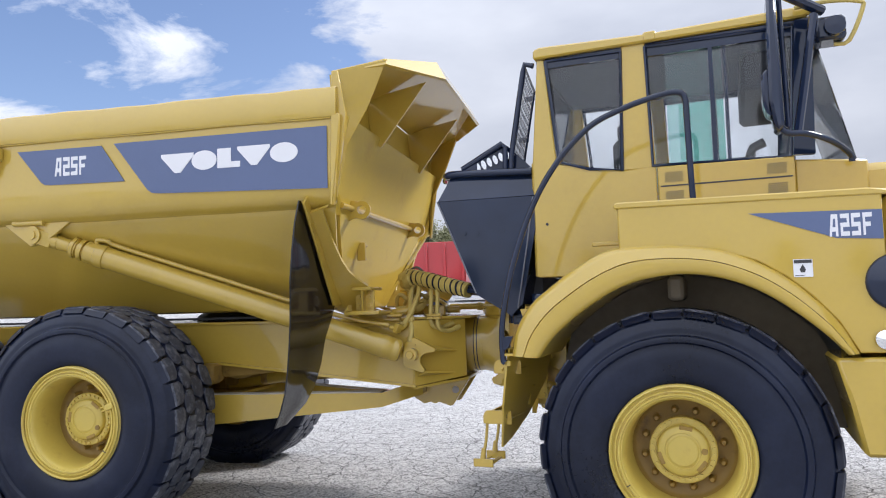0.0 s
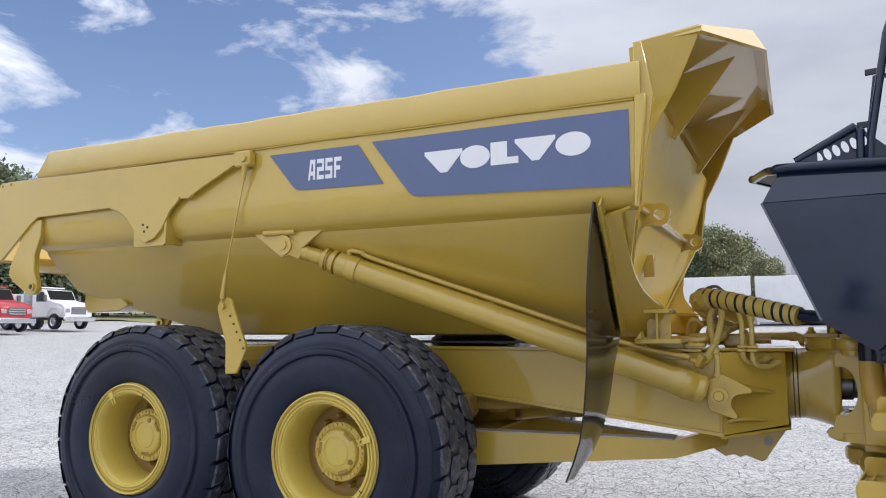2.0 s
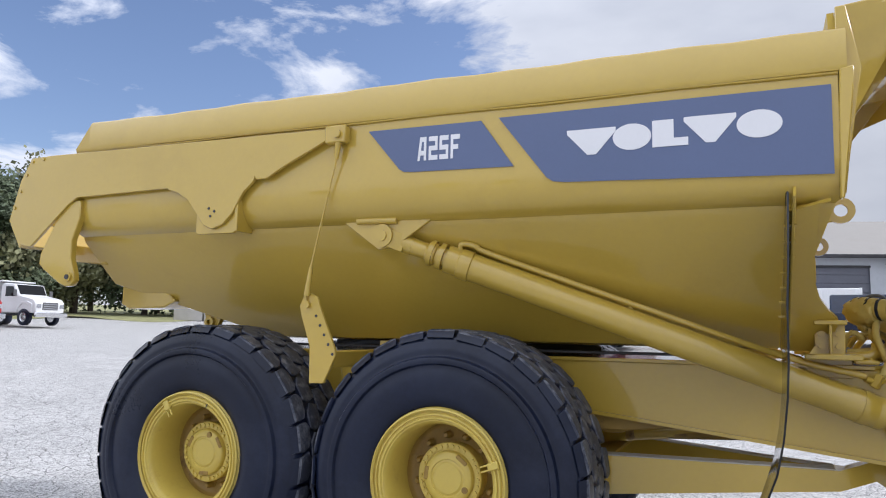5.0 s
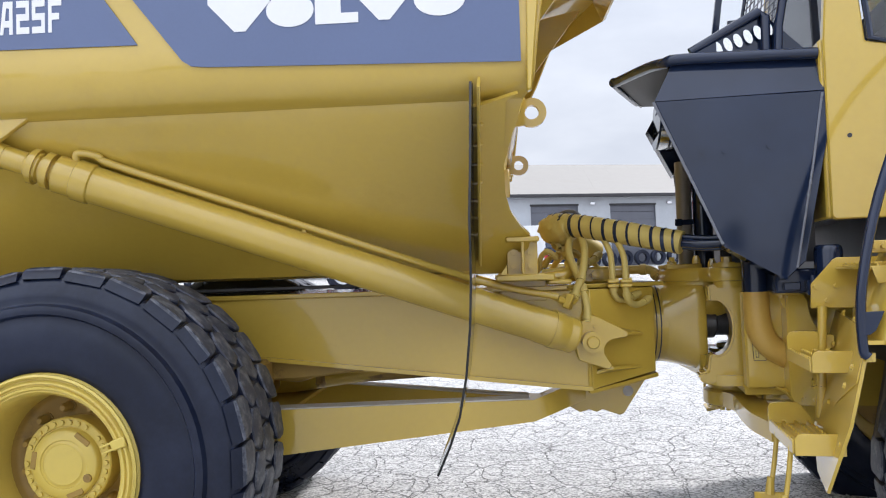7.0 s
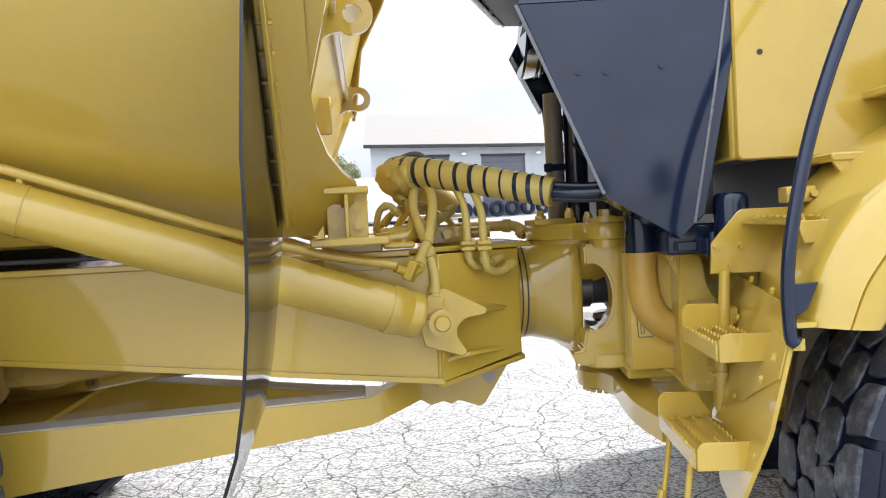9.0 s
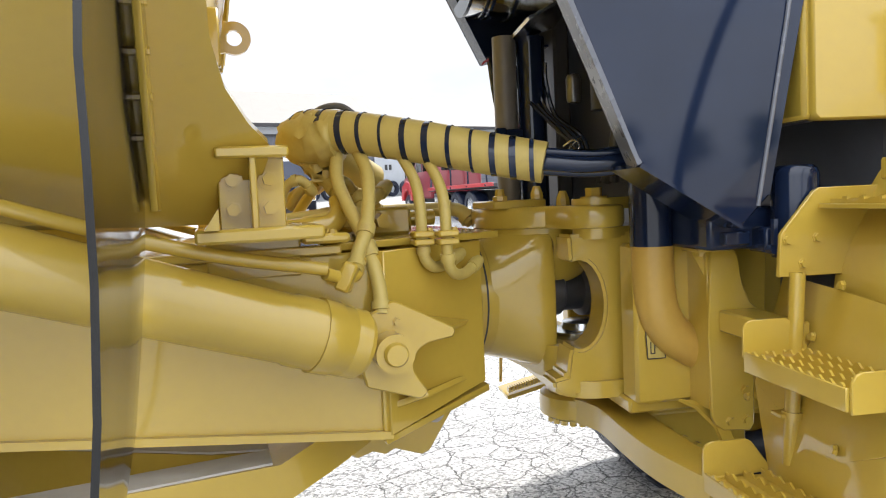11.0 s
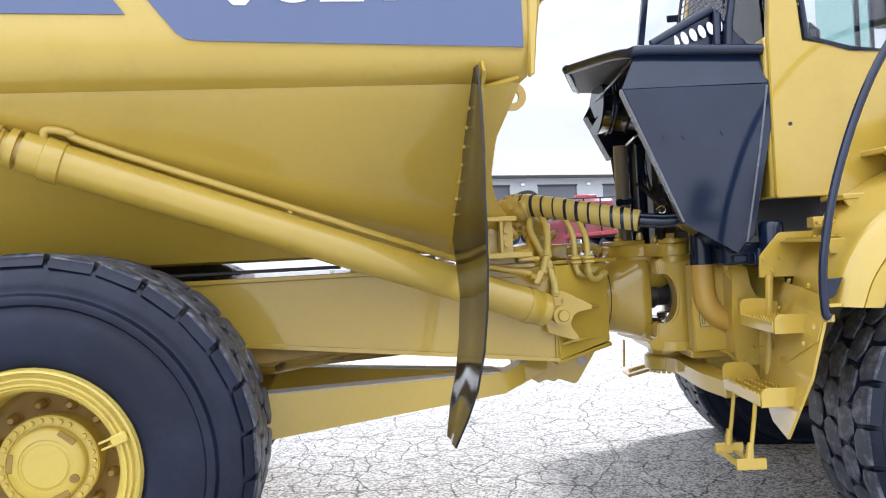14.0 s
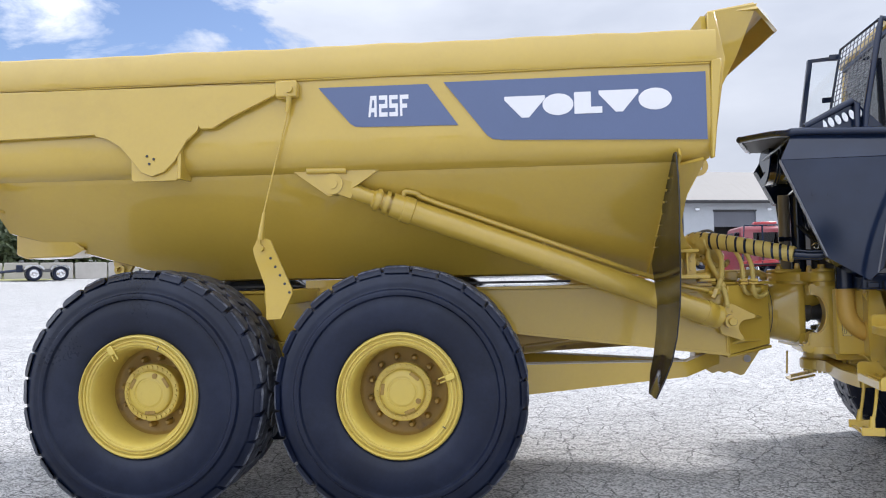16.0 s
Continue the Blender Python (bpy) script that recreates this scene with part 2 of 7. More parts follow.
def ground_material():
    m = bpy.data.materials.new("cracked_pavement")
    m.use_nodes = True
    nt = m.node_tree
    N, L = nt.nodes.new, nt.links.new
    b = nt.nodes["Principled BSDF"]
    co = N("ShaderNodeTexCoord")
    wob = N("ShaderNodeTexNoise")
    wob.inputs["Scale"].default_value, wob.inputs["Detail"].default_value = 2.2, 6.0
    L(co.outputs["Object"], wob.inputs["Vector"])
    sub = N("ShaderNodeVectorMath")
    sub.operation = "MULTIPLY_ADD"
    sub.inputs[1].default_value = (0.30, 0.30, 0.0)
    L(wob.outputs["Color"], sub.inputs[0])
    wob2 = N("ShaderNodeTexNoise")
    wob2.inputs["Scale"].default_value, wob2.inputs["Detail"].default_value, wob2.inputs["Roughness"].default_value = 13.0, 5.0, 0.7
    L(co.outputs["Object"], wob2.inputs["Vector"])
    fray = N("ShaderNodeVectorMath")
    fray.operation = "MULTIPLY_ADD"
    fray.inputs[1].default_value = (0.055, 0.055, 0.0)
    L(wob2.outputs["Color"], fray.inputs[0])
    L(co.outputs["Object"], fray.inputs[2])
    L(fray.outputs["Vector"], sub.inputs[2])
    flat = N("ShaderNodeVectorMath")
    flat.operation = "MULTIPLY"
    flat.inputs[1].default_value = (1, 1, 0)
    L(sub.outputs["Vector"], flat.inputs[0])
    cracks = []
    for scale, width in ((2.1, 0.016), (5.0, 0.014)):
        v = N("ShaderNodeTexVoronoi")
        v.voronoi_dimensions, v.feature = "2D", "DISTANCE_TO_EDGE"
        v.inputs["Scale"].default_value = scale
        L(flat.outputs["Vector"], v.inputs["Vector"])
        r = N("ShaderNodeMapRange")
        r.inputs["From Min"].default_value, r.inputs["From Max"].default_value = 0.0, width * scale / 2.1
        r.inputs["To Min"].default_value, r.inputs["To Max"].default_value = 1.0, 0.0
        L(v.outputs["Distance"], r.inputs["Value"])
        cracks.append(r.outputs["Result"])
    patch = N("ShaderNodeTexNoise")
    patch.inputs["Scale"].default_value, patch.inputs["Detail"].default_value = 0.9, 5.0
    L(co.outputs["Object"], patch.inputs["Vector"])
    pr = N("ShaderNodeMapRange")
    pr.inputs["From Min"].default_value, pr.inputs["From Max"].default_value = 0.40, 0.54
    L(patch.outputs["Fac"], pr.inputs["Value"])
    k2 = N("ShaderNodeMath")
    k2.operation = "MULTIPLY"
    L(cracks[1], k2.inputs[0])
    L(pr.outputs["Result"], k2.inputs[1])
    mxm = N("ShaderNodeMath")
    mxm.operation = "MAXIMUM"
    L(cracks[0], mxm.inputs[0])
    L(k2.outputs["Value"], mxm.inputs[1])
    grit = N("ShaderNodeTexNoise")
    grit.inputs["Scale"].default_value, grit.inputs["Detail"].default_value, grit.inputs["Roughness"].default_value = 95.0, 5.0, 0.85
    L(co.outputs["Object"], grit.inputs["Vector"])
    stone = N("ShaderNodeTexVoronoi")
    stone.voronoi_dimensions = "2D"
    stone.inputs["Scale"].default_value = 75.0
    L(co.outputs["Object"], stone.inputs["Vector"])
    pick = N("ShaderNodeSeparateColor")
    L(stone.outputs["Color"], pick.inputs["Color"])
    ramp = N("ShaderNodeValToRGB")
    ramp.color_ramp.elements[0].position, ramp.color_ramp.elements[1].position = 0.36, 0.72
    ramp.color_ramp.elements[0].color, ramp.color_ramp.elements[1].color = (0.13, 0.127, 0.122, 1), (0.58, 0.566, 0.54, 1)
    mad = N("ShaderNodeMath")
    mad.operation = "MULTIPLY_ADD"
    mad.inputs[1].default_value = 0.42
    L(pick.outputs["Red"], mad.inputs[0])
    half = N("ShaderNodeMath")
    half.operation = "MULTIPLY"
    half.inputs[1].default_value = 0.30
    L(patch.outputs["Fac"], half.inputs[0])
    sum2 = N("ShaderNodeMath")
    sum2.operation = "MULTIPLY_ADD"
    sum2.inputs[1].default_value = 0.45
    L(grit.outputs["Fac"], sum2.inputs[0])
    L(half.outputs["Value"], sum2.inputs[2])
    L(sum2.outputs["Value"], mad.inputs[2])
    L(mad.outputs["Value"], ramp.inputs["Fac"])
    hsv = N("ShaderNodeHueSaturation")
    hsv.inputs["Saturation"].default_value = 0.35
    L(ramp.outputs["Color"], hsv.inputs["Color"])
    mx = N("ShaderNodeMix")
    mx.data_type = "RGBA"
    mx.inputs["B"].default_value = (0.035, 0.033, 0.03, 1)
    kk = N("ShaderNodeMath")
    kk.operation = "MULTIPLY"
    kk.inputs[1].default_value = 0.95
    L(mxm.outputs["Value"], kk.inputs[0])
    L(kk.outputs["Value"], mx.inputs["Factor"])
    L(hsv.outputs["Color"], mx.inputs["A"])
    L(mx.outputs["Result"], b.inputs["Base Color"])
    b.inputs["Roughness"].default_value = 0.82
    hgt = N("ShaderNodeMath")
    hgt.operation = "MULTIPLY_ADD"
    hgt.inputs[1].default_value = -2.2
    L(mxm.outputs["Value"], hgt.inputs[0])
    L(mad.outputs["Value"], hgt.inputs[2])
    bp = N("ShaderNodeBump")
    bp.inputs["Strength"].default_value, bp.inputs["Distance"].default_value = 0.55, 0.008
    L(hgt.outputs["Value"], bp.inputs["Height"])
    L(bp.outputs["Normal"], b.inputs["Normal"])
    return m


PAVEMENT = ground_material()


# ---------------------------------------------------------------- mesh helpers
def thing(name, place, label, category, group="", kind=""):
    ob = new(name)
    ob.empty_display_size = 0.2
    ob.location = place
    bpy.context.view_layer.update()
    return tagged(ob, label, category, group, kind)


def part(name, bm, mat, parent, label="", smooth=41):
    """One mesh object, with vertices given in world metres, under a thing or a part."""
    me = bpy.data.meshes.new(name)
    bmesh.ops.recalc_face_normals(bm, faces=bm.faces)
    for f in bm.faces:
        f.smooth = True
    for e in bm.edges:
        if len(e.link_faces) != 2 or e.calc_face_angle(0) > radians(smooth):
            e.smooth = False
    bm.to_mesh(me)
    bm.free()
    me.materials.append(mat)
    ob = new(name, me)
    if parent is not None:
        ob.parent = parent
        ob.matrix_parent_inverse = Matrix.Translation(-parent.location)
    return tagged(ob, label)


def bevelled(bm, width, segments=1, angle=30):
    if width:
        edges = [e for e in bm.edges if len(e.link_faces) == 2 and e.calc_face_angle(0) > radians(angle)]
        bmesh.ops.bevel(bm, geom=edges, offset=width, segments=segments, affect="EDGES", clamp_overlap=True)
    return bm


def prism(points, y0, y1, bevel=0.0, shear=None):
    """A plate with an outline in x and z, from y0 to y1. shear(x, z) adds to y."""
    bm = bmesh.new()
    sh = shear or (lambda x, z: 0.0)
    a = [bm.verts.new((x, y0 + sh(x, z), z)) for x, z in points]
    b = [bm.verts.new((x, y1 + sh(x, z), z)) for x, z in points]
    bm.faces.new(a)
    bm.faces.new(b[::-1])
    n = len(points)
    for i in range(n):
        bm.faces.new((a[i], b[i], b[(i + 1) % n], a[(i + 1) % n]))
    bmesh.ops.recalc_face_normals(bm, faces=bm.faces)
    return bevelled(bm, bevel)


def box(x0, x1, y0, y1, z0, z1, bevel=0.0):
    return prism([(x0, z0), (x1, z0), (x1, z1), (x0, z1)], y0, y1, bevel)


def slab(corners, thick, bevel=0.0):
    """A plate over any planar loop of corners, thickened along its normal."""
    bm = bmesh.new()
    c = [Vector(p) for p in corners]
    n = Vector((0, 0, 0))
    for i in range(len(c)):
        n += c[i].cross(c[(i + 1) % len(c)])
    n.normalize()
    a = [bm.verts.new(p) for p in c]
    b = [bm.verts.new(p - n * thick) for p in c]
    bm.faces.new(a)
    bm.faces.new(b[::-1])
    for i in range(len(c)):
        bm.faces.new((a[i], b[i], b[(i + 1) % len(c)], a[(i + 1) % len(c)]))
    bmesh.ops.recalc_face_normals(bm, faces=bm.faces)
    return bevelled(bm, bevel)


def curve_points(points, steps=6):
    """A smooth line through the points."""
    p = [Vector(q) for q in points]
    if len(p) < 3:
        return p
    p = [2 * p[0] - p[1], *p, 2 * p[-1] - p[-2]]
    out = []
    for i in range(1, len(p) - 2):
        for k in range(steps):
            t = k / steps
            out.append(0.5 * (2 * p[i] + (p[i + 1] - p[i - 1]) * t + (2 * p[i - 1] - 5 * p[i] + 4 * p[i + 1] - p[i + 2]) * t * t + (3 * p[i] - p[i - 1] - 3 * p[i + 1] + p[i + 2]) * t ** 3))
    return [*out, p[-2]]


def tube(points, radius, sides=12, smooth=0, bm=None, cap=True):
    """A round bar or pipe along a line. radius: one number or one for each point."""
    bm = bm or bmesh.new()
    p = curve_points(points, smooth) if smooth else [Vector(q) for q in points]
    rad = list(radius) if hasattr(radius, "__len__") else [radius] * len(p)
    if len(rad) != len(p):
        rad = [float(v) for v in np.interp(np.linspace(0, 1, len(p)), np.linspace(0, 1, len(rad)), rad)]
    t = [(p[min(i + 1, len(p) - 1)] - p[max(i - 1, 0)]).normalized() for i in range(len(p))]
    side = t[0].orthogonal().normalized()
    rings = []
    for i, q in enumerate(p):
        side = (side - t[i] * side.dot(t[i])).normalized()
        up = t[i].cross(side)
        rings.append([bm.verts.new(q + rad[i] * (math.cos(2 * math.pi * k / sides) * side + math.sin(2 * math.pi * k / sides) * up)) for k in range(sides)])
    for a, b in zip(rings, rings[1:]):
        for k in range(sides):
            bm.faces.new((a[k], a[(k + 1) % sides], b[(k + 1) % sides], b[k]))
    if cap:
        bm.faces.new(rings[0][::-1])
        bm.faces.new(rings[-1])
    return bm


def lathe(profile, center, axis="y", sides=48, bm=None, closed=False):
    """Turns a profile of (radius, along) round an axis through the centre."""
    bm = bm or bmesh.new()
    cx, cy, cz = center
    rings = []
    for r, a in profile:
        ring = []
        for k in range(sides):
            c, s = math.cos(2 * math.pi * k / sides), math.sin(2 * math.pi * k / sides)
            q = {"y": (cx + r * c, cy + a, cz + r * s), "x": (cx + a, cy + r * c, cz + r * s), "z": (cx + r * c, cy + r * s, cz + a)}[axis]
            ring.append(bm.verts.new(q))
        rings.append(ring)
    pairs = list(zip(rings, rings[1:])) + ([(rings[-1], rings[0])] if closed else [])
    for a, b in pairs:
        for k in range(sides):
            bm.faces.new((a[k], a[(k + 1) % sides], b[(k + 1) % sides], b[k]))
    if not closed:
        for ring in (rings[0], rings[-1]):
            bm.faces.new(ring)
    return bm


def join(*parts_):
    """One bmesh out of several."""
    bm = parts_[0]
    for other in parts_[1:]:
        me = bpy.data.meshes.new("tmp")
        other.to_mesh(me)
        other.free()
        bm.from_mesh(me)
        bpy.data.meshes.remove(me)
    return bm


def moved(bm, m):
    bmesh.ops.transform(bm, matrix=m, verts=bm.verts)
    return bm


def hexbolt(center, axis, r=0.016, h=0.014):
    c = Vector(center)
    a = Vector(axis).normalized()
    return tube([c, c + a * h * 0.35, c + a * h * 0.36, c + a * h], [r * 1.25, r * 1.25, r, r * 0.95], 6)


def model_number(width, height, m, parent):
    """The white model number in its own squared, heavy lettering, each character in a cell 100 wide and 100 high."""
    glyphs = ([(0, 0), (22, 0), (28, 22), (45, 22), (45, 42), (34, 42), (44, 80), (64, 80), (64, 42), (45.5, 42), (45.5, 22), (64, 22), (64, 0), (88, 0), (88, 100), (24, 100)],
              [(6, 100), (94, 100), (94, 40), (30, 40), (30, 20), (94, 20), (94, 0), (6, 0), (6, 60), (70, 60), (70, 80), (6, 80)],
              [(6, 100), (94, 100), (94, 80), (30, 80), (30, 60), (94, 60), (94, 0), (6, 0), (6, 20), (70, 20), (70, 40), (6, 40)],
              [(10, 100), (100, 100), (100, 80), (34, 80), (34, 58), (84, 58), (84, 38), (34, 38), (34, 0), (10, 0)])
    bars = [prism([((k + x / 100 * 0.93) * width / 4, z / 100 * height) for x, z in glyph], -0.0022, 0.001) for k, glyph in enumerate(glyphs)]
    return part("model_number", moved(join(*bars), m), WHITE_VINYL, parent, "white model number")


# ---------------------------------------------------------------- ground
def rise(x, y):
    """The yard's height: level under the hauler, climbing gently away from it."""
    r = math.hypot(x + 2, y - 4)
    z = 0.048 * max(0.0, min(r, 75) - 9) * min(1, max(0.0, r - 9) / 8)
    z *= 1 - 0.16 * min(1.0, max(0.0, -x - 15) / 18)
    return z - 0.12 * math.exp(-((x - 0.4) ** 2 + (y - 4.3) ** 2) / 1.6)


def build_ground():
    bm = bmesh.new()
    radii = [0, *np.geomspace(0.35, 1500, 64)]
    rings = []
    for r in radii:
        n = 1 if r == 0 else 96
        ring = []
        for k in range(n):
            x, y = -1 + r * math.cos(2 * math.pi * k / n), 5 + r * math.sin(2 * math.pi * k / n)
            ring.append(bm.verts.new((x, y, rise(x, y))))
        rings.append(ring)
    for k in range(96):
        bm.faces.new((rings[0][0], rings[1][k], rings[1][(k + 1) % 96]))
    for a, b in zip(rings[1:], rings[2:]):
        for k in range(96):
            bm.faces.new((a[k], b[k], b[(k + 1) % 96], a[(k + 1) % 96]))
    g = part("ground", bm, PAVEMENT, None, smooth=180)
    return tagged(g, "pale weathered pavement of a yard, crazed with cracks", "ground", kind="structure")


build_ground()

# ---------------------------------------------------------------- the hauler
C = 5.88                                   # its centre line
hauler = thing("articulated_hauler", (-1.5, C, 0), "yellow six-wheeled articulated dump hauler, repainted, parked on cracked pavement", "hauler")


def mirror(bm):
    """The same on the far side of the centre line."""
    for v in bm.verts:
        v.co.y = 2 * C - v.co.y
    bmesh.ops.reverse_faces(bm, faces=bm.faces)
    return bm


def both(name, make, mat, parent, label=""):
    return part(name, make(), mat, parent, label), part(name, mirror(make()), mat, parent, label)


# -- dump body
def floor_z(x):
    return 1.50 if x > -5.45 else 1.50 + (-5.45 - x) * 0.31


def section(x):
    """Outer and inner line of the near half of the body at x, from the top down to the centre."""
    zb = floor_z(x)
    k = min(1, max(0, (2.15 - zb) / 0.65))
    yb = 4.62 + 0.66 * k
    outer = [(4.487, 2.79), (4.48, 2.42), (4.482, 2.35), (4.495, 2.29), (4.525, 2.235), (4.56, 2.205), (4.60, 2.19), (4.62, min(2.15, zb + 0.66)), (yb, zb + 0.012), (yb + 0.05, zb), (C, zb)]
    inner = [(4.55, 2.79), (4.55, 2.40), (4.57, 2.33), (4.64, 2.24), (4.70, max(zb + 0.1, 2.15)), (yb + 0.05, zb + 0.08), (C, zb + 0.07)]
    return outer, inner


def body_shell():
    bm = bmesh.new()
    rows = []
    for x in (-6.62, -6.2, -5.8, -5.45, -4.6, -3.6, -2.6, -1.80):
        o, i = section(x)
        loop = o + [(2 * C - y, z) for y, z in o[-2::-1]] + [(2 * C - y, z) for y, z in i[:-1]] + i[::-1]
        rows.append([bm.verts.new((x + (0.0 if x < -1.9 or z > 2.19 else -0.02 - 0.25 * (2.19 - z) / 0.69), y, z)) for y, z in loop])
    for a, b in zip(rows, rows[1:]):
        for k in range(len(a)):
            bm.faces.new((a[k], a[(k + 1) % len(a)], b[(k + 1) % len(b)], b[k]))
    bm.faces.new(rows[0])
    bm.faces.new(rows[-1][::-1])
    return bm


body = part("dump_body", body_shell(), YELLOW, hauler, "open steel dump body with sloping lower sides", smooth=25)


def top_rail():
    bm = bmesh.new()
    n = 40
    rows = []
    for k in range(n + 1):
        x = -6.60 + (6.60 - 1.762) * k / n
        sag = 0.003 * math.sin(k * 1.7) + 0.003 * math.sin(k * 0.63)
        lean = 0.12 if k == 0 else 0
        rows.append([bm.verts.new(p) for p in ((x, 4.468, 2.782), (x, 4.462, 2.80), (x + lean, 4.47, 2.97 + sag), (x + lean, 4.485, 2.987 + sag), (x + lean, 4.57, 2.985 + sag), (x, 4.575, 2.782))])
    for a, b in zip(rows, rows[1:]):
        for k in range(6):
            bm.faces.new((a[k], a[(k + 1) % 6], b[(k + 1) % 6], b[k]))
    bm.faces.new(rows[0])
    bm.faces.new(rows[-1][::-1])
    return bm


both("top_rail", top_rail, YELLOW, body, "boxed steel top rail with a slightly dented edge")
both("seam_weld", lambda: tube([(-6.6 + 0.2 * k, 4.478 - 0.002 * (k % 2), 2.778 + 0.003 * math.sin(k)) for k in range(25)], 0.007, 6), YELLOW, body)
both("front_post", lambda: prism([(-1.795, 2.79), (-1.735, 2.80), (-1.735, 2.74), (-1.792, 2.19), (-1.812, 2.19)], 4.462, 4.51, 0.006), YELLOW, body)
both("corner_plate", lambda: prism([(-1.80, 3.10), (-1.755, 3.10), (-1.70, 2.80), (-1.79, 2.2), (-1.80, 2.2)], 4.50, 4.53, 0.004), YELLOW, body)
part("front_wall", join(slab([(-1.70, 4.56, 2.80), (-1.70, 2 * C - 4.56, 2.80), (-1.86, 2 * C - 4.56, 2.23), (-1.86, 4.56, 2.23)], -0.05, 0.006),
                        slab([(-1.80, 4.55, 3.09), (-1.80, 2 * C - 4.55, 3.09), (-1.785, 2 * C - 4.55, 2.80), (-1.785, 4.55, 2.80)], -0.03)), YELLOW_SUNLIT, body, "upright front wall above the crease")
part("front_slope", slab([(-1.84, 4.74, 2.22), (-1.84, 2 * C - 4.74, 2.22), (-2.06, 2 * C - 5.26, 1.51), (-2.06, 5.26, 1.51)], -0.012, 0.002), YELLOW_SUNLIT, body, "tapering lower front plate")
part("wall_crease", tube([(-1.835, 4.74, 2.225), (-1.835, 2 * C - 4.74, 2.225)], 0.022, 10), YELLOW, body)


def side_cheek():
    """The plate that carries the side forward of the flap's rib, with its scooped front edge."""
    pts = [(4.545, -1.845, 2.205), (4.56, -1.893, 2.18), (4.66, -1.898, 2.09), (4.80, -1.905, 1.97), (4.93, -1.90, 1.86), (5.02, -1.875, 1.78), (5.10, -1.83, 1.72), (5.16, -1.785, 1.68), (5.17, -1.785, 1.655), (5.26, -1.84, 1.51), (5.26, -2.06, 1.51), (4.9, -2.05, 1.85), (4.60, -2.02, 2.17)]
    return slab([(x, y - 0.015, z) for y, x, z in pts], 0.022)


both("side_cheek", side_cheek, YELLOW, body)
both("flap_rib", lambda: slab([(-1.985, 4.52, 2.27), (-1.99, 4.46, 2.21), (-2.015, 5.04, 1.53), (-2.015, 5.22, 1.53)], 0.014, 0.002), YELLOW, body)


def rib_bolts(k):
    s = 0.1 + 0.12 * k
    p = Vector((-2.01, 4.56, 2.15)).lerp(Vector((-2.045, 5.13, 1.57)), s)
    return tube([p + Vector((-0.03, -0.004, 0)), p + Vector((0.03, -0.004, 0))], 0.008, 6)


for k in range(7):
    part("rib_bolt", rib_bolts(k), YELLOW, body)


def canopy():
    """Spill guard over the front wall: a raised roof plate with a turned-down lip."""
    back = [(-1.79, 4.53, 3.11), (-1.47, 4.66, 3.20), (-1.22, 5.17, 3.31), (-1.22, 2 * C - 5.17, 3.31), (-1.47, 2 * C - 4.66, 3.20), (-1.79, 2 * C - 4.53, 3.11)]
    bm = bmesh.new()
    top = [bm.verts.new(p) for p in back]
    drop = [0.02, 0.05, 0.14, 0.14, 0.05, 0.02]
    out = [(0, 0), (0.02, -0.03), (0.07, -0.02), (0.07, 0.02), (0.02, 0.03), (0, 0)]
    low = [bm.verts.new((x + o[0], y + o[1], z - d)) for (x, y, z), d, o in zip(back, drop, out)]
    bm.faces.new((top[0], top[1], top[2], top[3], top[4], top[5]))
    for k in range(5):
        bm.faces.new((top[k], low[k], low[k + 1], top[k + 1]))
    bmesh.ops.triangulate(bm, faces=[f for f in bm.faces if len(f.verts) > 4])
    bmesh.ops.solidify(bm, geom=bm.faces[:], thickness=0.022)
    return bm


part("spill_guard", canopy(), YELLOW, body, "raised spill guard roof over the front wall", smooth=20)
both("guard_wing", lambda: slab([(-1.80, 4.52, 3.10), (-1.46, 4.66, 3.19), (-1.60, 4.64, 2.86), (-1.74, 4.60, 2.60), (-1.79, 4.53, 2.22)], 0.018, 0.002), YELLOW, body)
for yg in (5.28, 2 * C - 5.28):
    part("gusset", slab([(-1.82, yg, 3.10), (-1.33, yg, 3.20), (-1.69, yg, 2.73), (-1.70, yg, 2.72), (-1.77, yg, 2.80)], 0.018, 0.002), YELLOW, body)


def lug(y):
    ring = lathe([(0.032, -0.014), (0.066, -0.014), (0.066, 0.014), (0.032, 0.014)], (-1.765, y, 2.212), "y", 28, closed=True)
    return join(ring, prism([(-1.90, 2.29), (-1.84, 2.285), (-1.79, 2.278), (-1.806, 2.25), (-1.812, 2.217), (-1.806, 2.185), (-1.79, 2.157), (-1.84, 2.15), (-1.90, 2.12)], y - 0.013, y + 0.013, 0.003))


part("lifting_lug", lug(4.98), YELLOW, body)
part("lifting_lug", lug(2 * C - 5.16), YELLOW, body)
part("latch_bracket", join(box(-1.93, -1.865, 5.33, 5.355, 1.87, 2.01, 0.004), tube([(-1.885, 5.355, 1.885), (-1.885, 5.385, 1.885)], 0.014, 6), tube([(-1.875, 5.355, 1.985), (-1.875, 5.385, 1.985)], 0.014, 6)), YELLOW, body)

# -- decals
decal_big = part("decal", prism([(-3.433, 2.722), (-1.829, 2.722), (-1.829, 2.305), (-3.07, 2.345), (-3.13, 2.352), (-3.165, 2.375)], 4.474, 4.4775), DECAL, body, "blue-grey vinyl panel with white lettering shapes")
decal_small = part("decal", prism([(-4.235, 2.718), (-3.534, 2.715), (-3.345, 2.448), (-3.95, 2.458), (-4.0, 2.462), (-4.03, 2.48)], 4.474, 4.4775), DECAL, body, "blue-grey vinyl panel with white model number")


